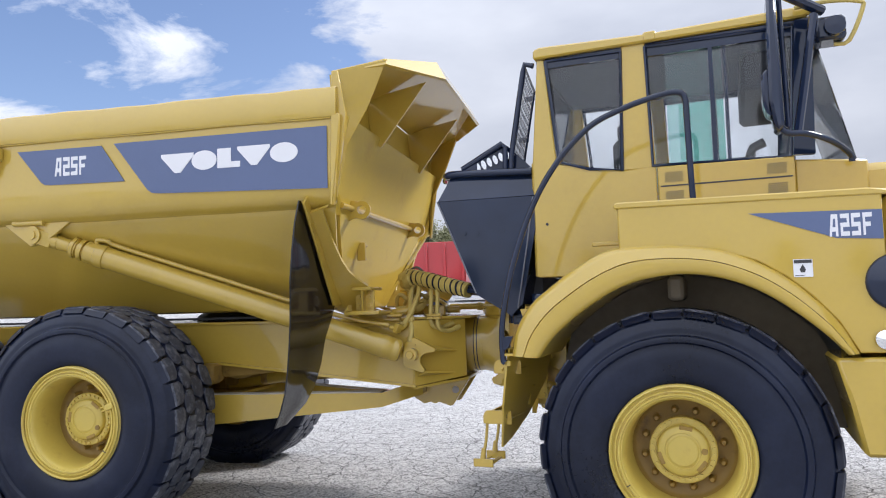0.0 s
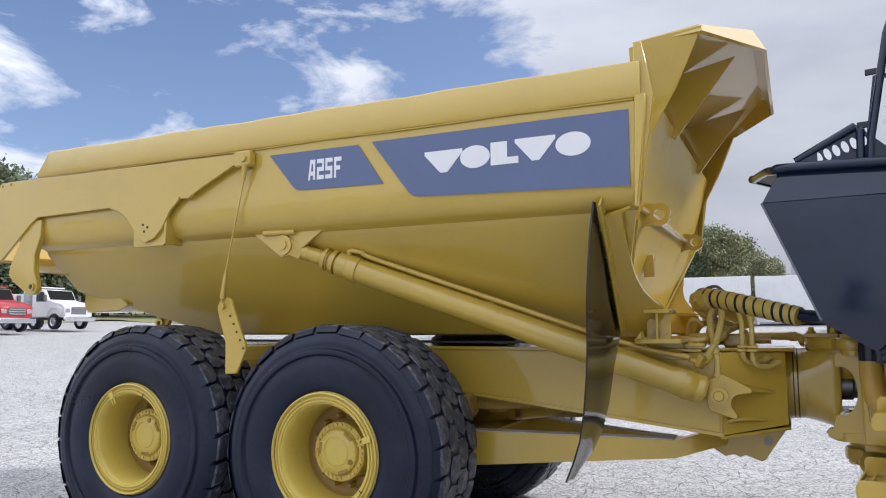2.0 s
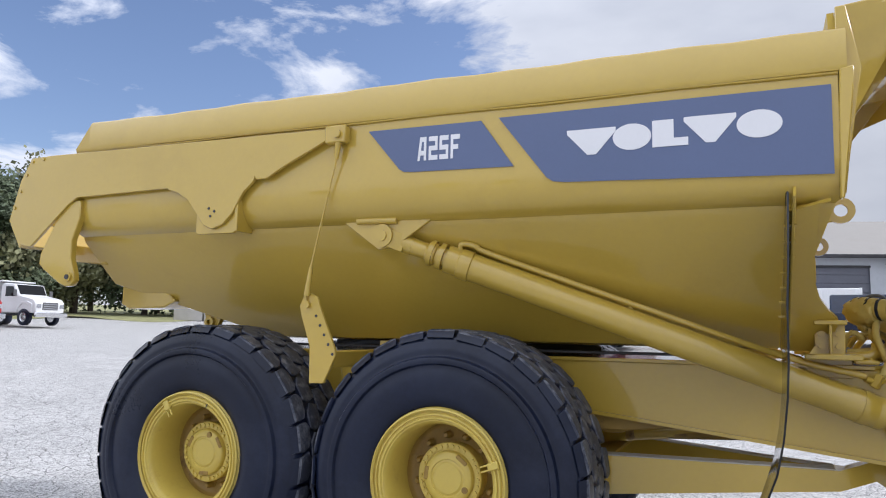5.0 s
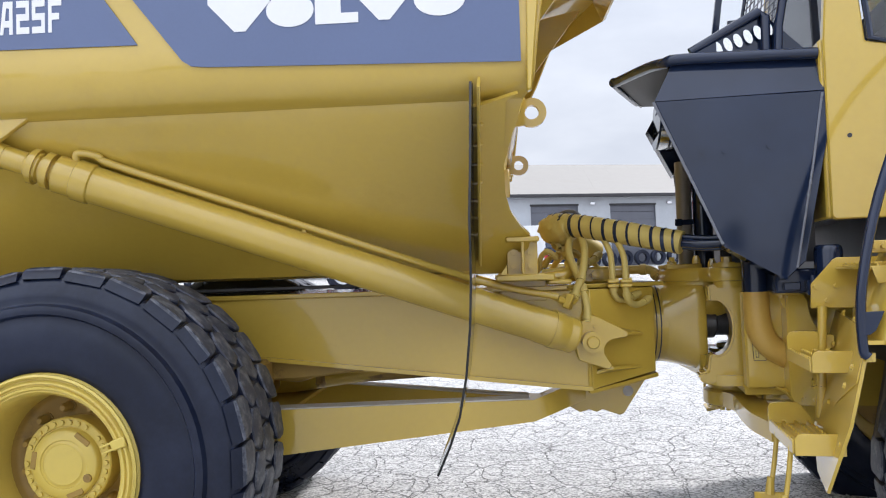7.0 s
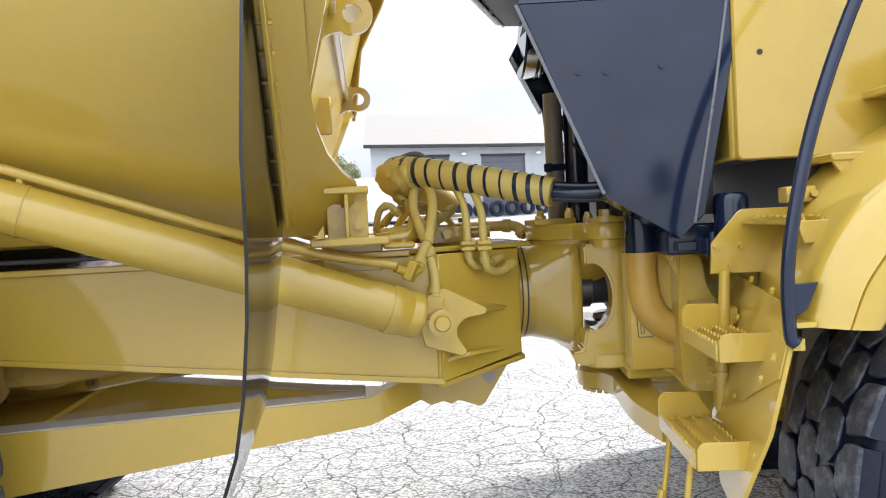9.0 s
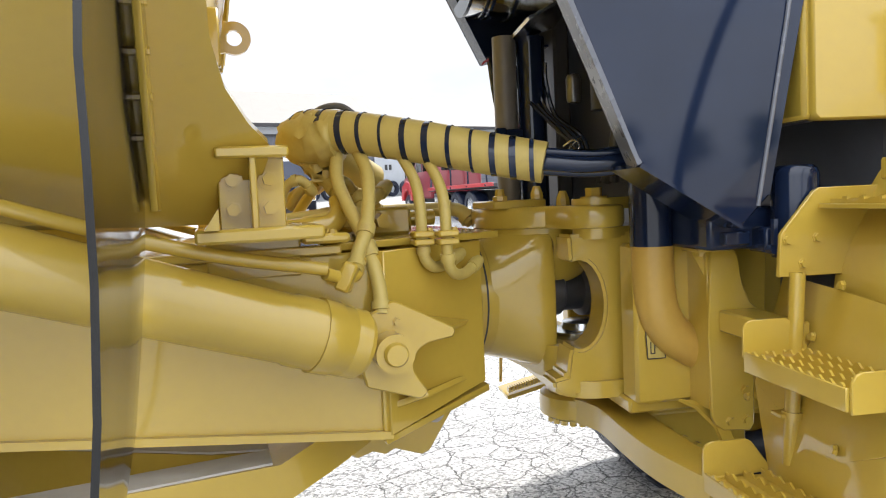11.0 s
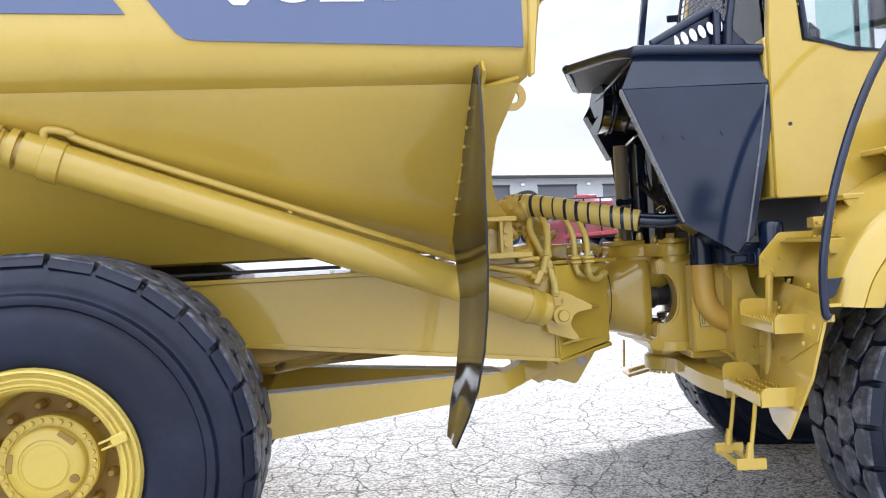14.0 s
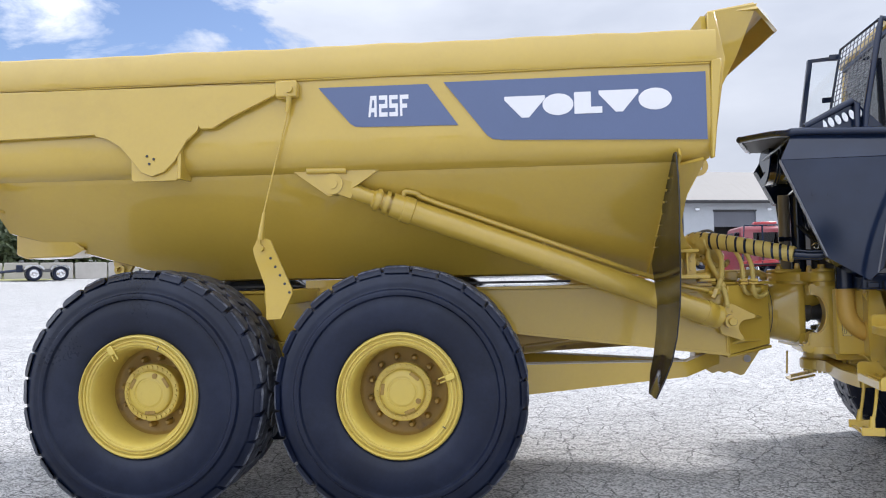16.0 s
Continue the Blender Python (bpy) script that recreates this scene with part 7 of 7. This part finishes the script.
def flatbed_truck():
    """Maroon rollback truck, its deck towards the hauler."""
    t = thing("flatbed_truck", (0, 0, 0), "maroon flatbed tow truck with black rack behind its cab", "truck")
    b = part("cab", prism([(3.6, 0.8), (3.6, 2.5), (3.8, 2.62), (5.3, 2.58), (5.75, 1.95), (7.0, 1.7), (7.2, 1.45), (7.2, 0.8)], -1.05, 1.05, 0.07), MAROON, t)
    cab_windows(b, [[(3.9, 1.85), (3.9, 2.4), (4.5, 2.4), (4.5, 1.85)], [(4.65, 1.85), (4.65, 2.4), (5.25, 2.4), (5.55, 1.85)]], 1.05)
    part("rear_window", box(3.585, 3.6, -0.62, 0.62, 1.85, 2.35, 0.01), GLASS_DARK, b)
    part("windscreen", slab([(5.33, -0.92, 2.52), (5.74, -0.92, 1.98), (5.74, 0.92, 1.98), (5.33, 0.92, 2.52)], -0.02), GLASS_DARK, b)
    for s in (-1, 1):
        part("fender", prism([(5.6, 0.75), (5.65, 1.2), (5.95, 1.5), (6.4, 1.55), (6.9, 1.4), (7.1, 1.0), (7.1, 0.75), (6.85, 0.75), (6.75, 1.05), (6.45, 1.2), (6.15, 1.15), (5.95, 0.95), (5.9, 0.75)], s * 1.05 - 0.14, s * 1.05 + 0.14, 0.03), RED, b)
    deck = part("deck", box(-2.6, 3.3, -1.25, 1.25, 1.05, 1.17, 0.02), DARK, t, "dark steel flatbed deck")
    for s in (-1, 1):
        part("deck_rail", box(-2.6, 3.3, s * 1.27 - 0.04, s * 1.27 + 0.04, 1.08, 1.2, 0.01), RED, deck)
        part("mirror", box(5.5, 5.6, s * 1.3 - 0.1, s * 1.3 + 0.1, 1.7, 2.2, 0.02), CHROME, b)
        for k in range(4):
            part("marker_lamp", box(-2.2 + 1.5 * k, -2.1 + 1.5 * k, s * 1.315 - 0.01, s * 1.315 + 0.01, 1.1, 1.15), CHROME, deck)
        for x in (-0.65, 0.65):
            road_wheel(t, x, s * 1.0, 0.5, 0.5)
        road_wheel(t, 6.4, s * 0.98, 0.5)
        part("tool_box", box(1.6, 2.9, s * 1.0 - 0.2, s * 1.0 + 0.2, 0.45, 1.0, 0.03), CHROME, t)
    rack = part("headache_rack", join(*[tube(p, 0.035, 8) for p in ([(3.35, -1.15, 1.15), (3.35, -1.05, 2.62), (3.35, 1.05, 2.62), (3.35, 1.15, 1.15)], [(3.35, -0.35, 1.17), (3.35, -0.35, 2.62)], [(3.35, 0.35, 1.17), (3.35, 0.35, 2.62)])]), BLACK, t)
    part("light_bar", box(3.9, 4.2, -0.45, 0.45, 2.66, 2.80, 0.04), RED, b)
    part("chassis", box(-2.4, 7.0, -0.45, 0.45, 0.65, 1.0, 0.02), DARK, t)
    return t


def pickup(name, paint, label):
    t = thing(name, (0, 0, 0), label, "pickup")
    b = part("body", prism([(-1.2, 0.5), (-1.25, 1.15), (0.75, 1.2), (1.05, 1.85), (2.6, 1.88), (3.2, 1.3), (4.4, 1.15), (4.5, 0.5)], -0.98, 0.98, 0.05), paint, t)
    cab_windows(b, [[(1.0, 1.3), (1.2, 1.75), (1.75, 1.78), (1.75, 1.3)], [(1.85, 1.3), (1.85, 1.78), (2.5, 1.78), (2.95, 1.3)]], 0.98)
    part("windscreen", slab([(2.63, -0.85, 1.84), (3.2, -0.85, 1.32), (3.2, 0.85, 1.32), (2.63, 0.85, 1.84)], -0.02), GLASS_DARK, b)
    part("tailgate", box(-1.28, -1.22, -0.9, 0.9, 0.65, 1.17, 0.02), paint, b)
    part("tailgate_trim", box(-1.30, -1.28, -0.8, 0.8, 0.88, 0.92), CHROME, b)
    part("bumper", box(-1.42, -1.22, -0.98, 0.98, 0.42, 0.6, 0.03), CHROME, t)
    for s in (-1, 1):
        part("tail_lamp", box(-1.29, -1.24, s * 0.9 - 0.07, s * 0.9 + 0.07, 0.75, 1.1, 0.02), RED, b)
        road_wheel(t, 0.0, s * 0.88, 0.39)
        road_wheel(t, 3.55, s * 0.88, 0.39)
    return t


def container():
    t = thing("storage_container", (0, 0, 0), "white corrugated steel storage container", "container")
    b = part("box", box(0, 6.0, -1.2, 1.2, 0.15, 2.7, 0.02), WHITE, t)
    for k in range(20):
        part("corrugation", box(0.15 + 0.29 * k, 0.29 + 0.29 * k, -1.225, -1.195, 0.3, 2.55, 0.008), WHITE, b)
    for x in (0.0, 5.85):
        part("corner_post", box(x, x + 0.15, -1.23, -1.08, 0.0, 2.72, 0.01), WHITE, b)
    part("door_frame", box(-0.02, 0.0, -1.15, 1.15, 0.2, 2.65), WHITE, b)
    return t


def axle_dolly():
    t = thing("axle_dolly", (0, 0, 0), "two-axle trailer dolly with a black drawbar and bright mudguards", "trailer")
    part("drawbar", join(tube([(1.6, -0.5, 0.75), (4.6, 0.0, 0.42)], 0.09, 8), tube([(1.6, 0.5, 0.75), (4.6, 0.0, 0.42)], 0.09, 8), box(1.4, 1.8, -0.6, 0.6, 0.6, 1.1, 0.03)), BLACK, t)
    f = part("frame", box(-1.4, 1.6, -0.5, 0.5, 0.62, 0.85, 0.02), GREY_PLASTIC, t)
    for s in (-1, 1):
        for x in (0.75, -0.85):
            road_wheel(t, x, s * 0.95, 0.5, 0.45, CHROME)
            part("mudguard", prism([(x - 0.62, 0.75), (x - 0.55, 0.98), (x - 0.3, 1.08), (x + 0.3, 1.08), (x + 0.55, 0.98), (x + 0.62, 0.75), (x + 0.55, 0.75), (x + 0.28, 1.03), (x - 0.28, 1.03), (x - 0.55, 0.75)], s * 0.95 - 0.3, s * 0.95 + 0.3), CHROME, f)
    return t


def barrier():
    t = thing("concrete_block", (0, 0, 0), "grey concrete barrier block", "barrier", "concrete blocks along the yard's edge")
    part("block", prism([(-0.95, 0.0), (0.95, 0.0), (0.95, 0.85), (0.9, 0.9), (-0.9, 0.9), (-0.95, 0.85)], -0.4, 0.4, 0.03), CONCRETE, t)
    part("lifting_eye", tube([(-0.12, 0, 0.88), (-0.1, 0, 1.0), (0.1, 0, 1.0), (0.12, 0, 0.88)], 0.02, 6), STEEL, t)
    return t


placed(semi_tractor(), -36.4, 17.3, 45, size=0.84)
placed(dump_truck("dump_truck", RED, MAROON, "red dump truck with chromed bumper parked in a row"), -40.0, 23.9, 5, size=0.87)
placed(dump_truck("dump_truck", WHITE, WHITE, "white medium truck with chromed grille parked in a row", 3.0), -41.0, 28.3, 3, size=0.87)
red_bed = placed(dump_truck("dump_truck", WHITE, RED, "white truck with a ribbed red tipping bed", 4.6), -8.1, 33.0, 184)
red_bed.scale = (1.42, 1.42, 1.42)
placed(flatbed_truck(), 7.5, 26.6, 92)
placed(pickup("black_pickup", BLACK, "black pickup truck seen from its tailgate"), 1.7, 36.5, 84).scale = (1.15, 1.15, 1.3)
c0 = placed(container(), -9.4, 45.5, 3)
tagged(c0, group="storage containers")
for x, y in ((-3.2, 46.4), (-15.8, 45.0)):
    copy_thing(c0, pose(x, y, rise(x, y), 0, 0, 3))
placed(axle_dolly(), -34.9, 48.5, 217)
b0 = placed(barrier(), -44.0, 47.0, 34)
b0.scale = (1.15, 1.15, 1.35)
for k in range(1, 9):
    x, y = -44.0 + 1.9 * k, 47.0 + 1.28 * k
    copy_thing(b0, pose(x, y, rise(x, y), 0, 0, 33 + 3 * (k % 2)))


# -- workshop building
def workshop():
    """A long block-built workshop; local x along its front, y inwards."""
    t = thing("workshop_building", (0, 0, 0), "long grey block workshop with pale metal roof, dark bay doors", "building")
    LEN, H, DEEP = 58.0, 4.4, 9.0
    doors = [1.95 + 5.25 * k for k in range(10)]
    wall = bmesh.new()
    pieces, x = [], 0.0
    for d in doors:
        pieces.append(box(x, d, 0, 0.25, -0.6, H))
        pieces.append(box(d, d + 3.1, 0, 0.25, 3.75, H))
        x = d + 3.1
    pieces += [box(x, LEN, 0, 0.25, -0.6, H), box(0, 0.25, 0.25, DEEP, -0.6, H), box(LEN - 0.25, LEN, 0.25, DEEP, -0.6, H), box(0, LEN, DEEP - 0.25, DEEP, -0.6, H + 3.0)]
    w = part("wall", join(wall, *pieces), BLOCK, t)
    roof = part("roof", join(slab([(-0.4, -0.5, H), (LEN + 0.4, -0.5, H), (LEN + 0.4, DEEP, H + 3.3), (-0.4, DEEP, H + 3.3)], 0.12), slab([(-0.4, DEEP, H + 3.3), (LEN + 0.4, DEEP, H + 3.3), (LEN + 0.4, DEEP + 0.4, H + 3.0), (-0.4, DEEP + 0.4, H + 3.0)], 0.12)), ROOF, t, "pale ribbed metal roof")
    for k in range(97):
        x = -0.3 + 0.6 * k
        part("roof_rib", slab([(x, -0.5, H + 0.003), (x + 0.06, -0.5, H + 0.003), (x + 0.06, DEEP, H + 3.303), (x, DEEP, H + 3.303)], 0.006), ROOF, roof)
    part("gutter", box(-0.4, LEN + 0.4, -0.62, -0.42, H - 0.18, H + 0.02, 0.02), DARK, roof)
    for g in (0, LEN - 0.25):
        part("gable", prism([(0, H), (DEEP, H), (DEEP, H + 3.2)], g, g + 0.25), BLOCK, t).data.transform(Matrix(((0, 1, 0, 0), (1, 0, 0, 0), (0, 0, 1, 0), (0, 0, 0, 1))))
    for i, d in enumerate(doors):
        if i % 3 == 2:
            o = part("bay_door", box(d, d + 3.1, 0.12, 0.2, 2.7, 3.75), DOOR_GREY, t, "half-raised grey bay door")
            # Dark panel stands in for the shade inside the open bay.
            part("bay_dark_panel", box(d, d + 3.1, 2.5, 2.6, -0.6, 3.75), DARK, t)
        else:
            o = part("bay_door", box(d, d + 3.1, 0.20, 0.23, -0.6, 3.8), DOOR_GREY, t, "closed grey sectional bay door")
            for k in range(9):
                part("panel", box(d, d + 3.1, 0.14 + 0.02 * (k % 2), 0.20, -0.6 + 0.49 * k, -0.12 + 0.49 * k, 0.01), DOOR_GREY, o)
        part("door_header", box(d - 0.05, d + 3.15, -0.03, 0.1, 3.72, 3.84, 0.01), DARK, o)
        part("wall_lamp", box(d + 3.9, d + 4.25, -0.15, 0.0, 3.75, 3.95, 0.03), CHROME, t)
        if i == 0:
            for k in range(5):
                part("lettering_bar", box(0.25 + 0.2 * k, 0.40 + 0.2 * k, -0.012, -0.002, 0.95, 1.15), RED, w)
        if i in (0, 1, 2):
            for k in range(2):
                part("number_bar", box(d + 3.8 + 0.3 * k, d + 4.0 + 0.3 * k, -0.012, -0.002, 1.6, 1.95), DARK, w)
    # its end walls do not stand square to the front
    askew = Matrix(((1, 0.30, 0, 0), (0, 1, 0, 0), (0, 0, 1, 0), (0, 0, 0, 1)))
    for o in t.children_recursive:
        o.data.transform(askew)
    return t


shop = workshop()
shop.matrix_basis = pose(-1.3, 46.9, 1.9, 0, 0, 15)
tyre_pile = thing("stacked_tyre", (0, 0, 0), "used black truck tyre leaning by the workshop wall", "tyre", "tyres along the workshop wall")
part("casing", lathe([(0.28, -0.13), (0.46, -0.14), (0.5, -0.1), (0.5, 0.1), (0.46, 0.14), (0.28, 0.13)], (0, 0, 0.5), "y", 24, closed=True), RUBBER, tyre_pile)
tyre_pile.matrix_basis = pose(4.3, 47.6, rise(4.3, 47.6), 0, 0, 15)
for k in range(1, 9):
    x, y = 4.3 + 1.05 * k, 47.6 + 0.28 * k
    copy_thing(tyre_pile, pose(x, y, rise(x, y), 0, 0, 15 + 4 * (k % 3)))


# -- grass strip and trees
def grass_material():
    return material("dry_grass", (0.26, 0.26, 0.12), 0.9, vary=0.35, grain=6, bump=0.6, stain=(0.22, 0.19, 0.09), stain_amount=0.6, stain_scale=0.5)


GRASS = grass_material()


def grass_strip():
    bm = bmesh.new()
    n = 60
    rows = []
    for k in range(n + 1):
        a = radians(93 + 80 * k / n)
        row = []
        for r in (58 + 3 * math.sin(k * 0.9), 62, 75, 120, 220):
            x, y = -2 + r * math.cos(a), 4 + r * math.sin(a)
            row.append(bm.verts.new((x, y, rise(x, y) + (0.02 if r < 60 else 0.12 + 0.02 * math.sin(k * 3 + r)) + max(0, r - 75) * 0.03)))
        rows.append(row)
    for a, b in zip(rows, rows[1:]):
        for k in range(4):
            bm.faces.new((a[k], a[k + 1], b[k + 1], b[k]))
    g = part("grass", bm, GRASS, None, smooth=180)
    return tagged(g, "strip of dry yellow-green grass beyond the yard", "grass", kind="stuff")


grass_strip()


def leaf_material(name, c):
    m = material(name, c, 0.7, vary=0.35, grain=3, stain=tuple(min(1, v * 2.0) for v in c), stain_amount=0.5, stain_scale=1.2)
    return m


LEAVES = [leaf_material("dark_foliage", (0.10, 0.13, 0.07)), leaf_material("green_foliage", (0.14, 0.175, 0.09)), leaf_material("olive_foliage", (0.22, 0.225, 0.12))]


def tree_mesh(seed, height, spread, leaves, sparse=0.0):
    """Trunk with limbs, and a crown of many small leaf clumps."""
    rnd = random.Random(seed)
    wood = tube([(0, 0, -0.3), (0.1, 0.05, height * 0.3), (0.0, 0.1, height * 0.6), (0.1, 0, height * 0.93)], [0.28, 0.22, 0.13, 0.04], 8, smooth=4)
    tips = []
    for k in range(18):
        z0 = height * rnd.uniform(0.05, 0.85)
        a = rnd.uniform(0, 2 * math.pi)
        ln = spread * rnd.uniform(0.5, 1.0) * (1.15 - 0.6 * z0 / height)
        end = Vector((ln * math.cos(a), ln * math.sin(a), z0 + ln * rnd.uniform(0.25, 0.7)))
        midp = Vector((0.45 * end.x, 0.45 * end.y, z0 + (end.z - z0) * 0.35))
        wood = tube([(0.05, 0.05, z0), midp, end], [0.09, 0.06, 0.02], 6, bm=wood)
        tips += [end, midp.lerp(end, 0.5), midp]
    tips += [Vector((rnd.uniform(-0.8, 0.8), rnd.uniform(-0.8, 0.8), height * rnd.uniform(0.75, 1.0))) for _ in range(8)]
    verts, faces = [], []
    for _ in range(leaves):
        c = rnd.choice(tips)
        s = spread * 0.21 * (1 - 0.5 * sparse)
        p = c + Vector((rnd.gauss(0, s), rnd.gauss(0, s), rnd.gauss(0, s * 0.8)))
        if p.z < 0.2:
            continue
        size = rnd.uniform(0.10, 0.30)
        d1 = Vector((rnd.gauss(0, 1), rnd.gauss(0, 1), rnd.gauss(0, 1))).normalized()
        d2 = d1.orthogonal().normalized()
        n = len(verts)
        verts += [p + d1 * size, p + d2 * size * 0.6, p - d1 * size, p - d2 * size * 0.6]
        faces.append((n, n + 1, n + 2, n + 3))
    me = bpy.data.meshes.new("crown")
    me.from_pydata(verts, [], faces)
    return wood, me


def make_tree(seed, height, spread, mat, leaves, sparse=0.0, label="tall leafy tree at the yard's edge"):
    t = thing("tree", (0, 0, 0), label, "tree", "trees along the yard")
    wood, me = tree_mesh(seed, height, spread, leaves, sparse)
    part("trunk", wood, BARK, t)
    me.materials.append(mat)
    crown = new("crown", me)
    crown.parent = t
    return t


TREES = [make_tree(1, 12.5, 4.0, LEAVES[0], 15000), make_tree(2, 14.5, 4.4, LEAVES[1], 15000), make_tree(3, 10.5, 3.8, LEAVES[2], 13000), make_tree(4, 12.0, 3.0, LEAVES[2], 3000, 0.6, "half-bare tree with thin leaves at the yard's edge")]
rnd = random.Random(7)
first = {}
for k in range(100):
    # rows of trees round the yard and behind the containers
    if k < 30:
        a, r = radians(118 + 46 * k / 30 + rnd.uniform(-1, 1)), 70 + rnd.uniform(-4, 16)
    elif k < 58:
        a, r = radians(91 + 28 * (k - 30) / 28), 78 + rnd.uniform(-3, 22)
    else:
        # unseen trees added behind the camera, for the glossy paint to reflect
        a, r = radians(175 + 200 * (k - 58) / 42), 185 + rnd.uniform(-5, 30)
    x, y = -2 + r * math.cos(a), 4 + r * math.sin(a)
    kind = rnd.choice((0, 0, 1, 2, 3) if k < 30 else (0, 1, 2))
    m = pose(x, y, rise(x, y), 0, 0, rnd.uniform(0, 360)) @ Matrix.Scale(1, 4)
    if kind not in first:
        first[kind] = True
        TREES[kind].matrix_basis = m
    else:
        o = copy_thing(TREES[kind], m)
        sc = rnd.uniform(0.8, 1.12) * (0.66 if 30 <= k < 58 else 1.0)
        o.scale = (sc, sc, sc * rnd.uniform(0.9, 1.1))
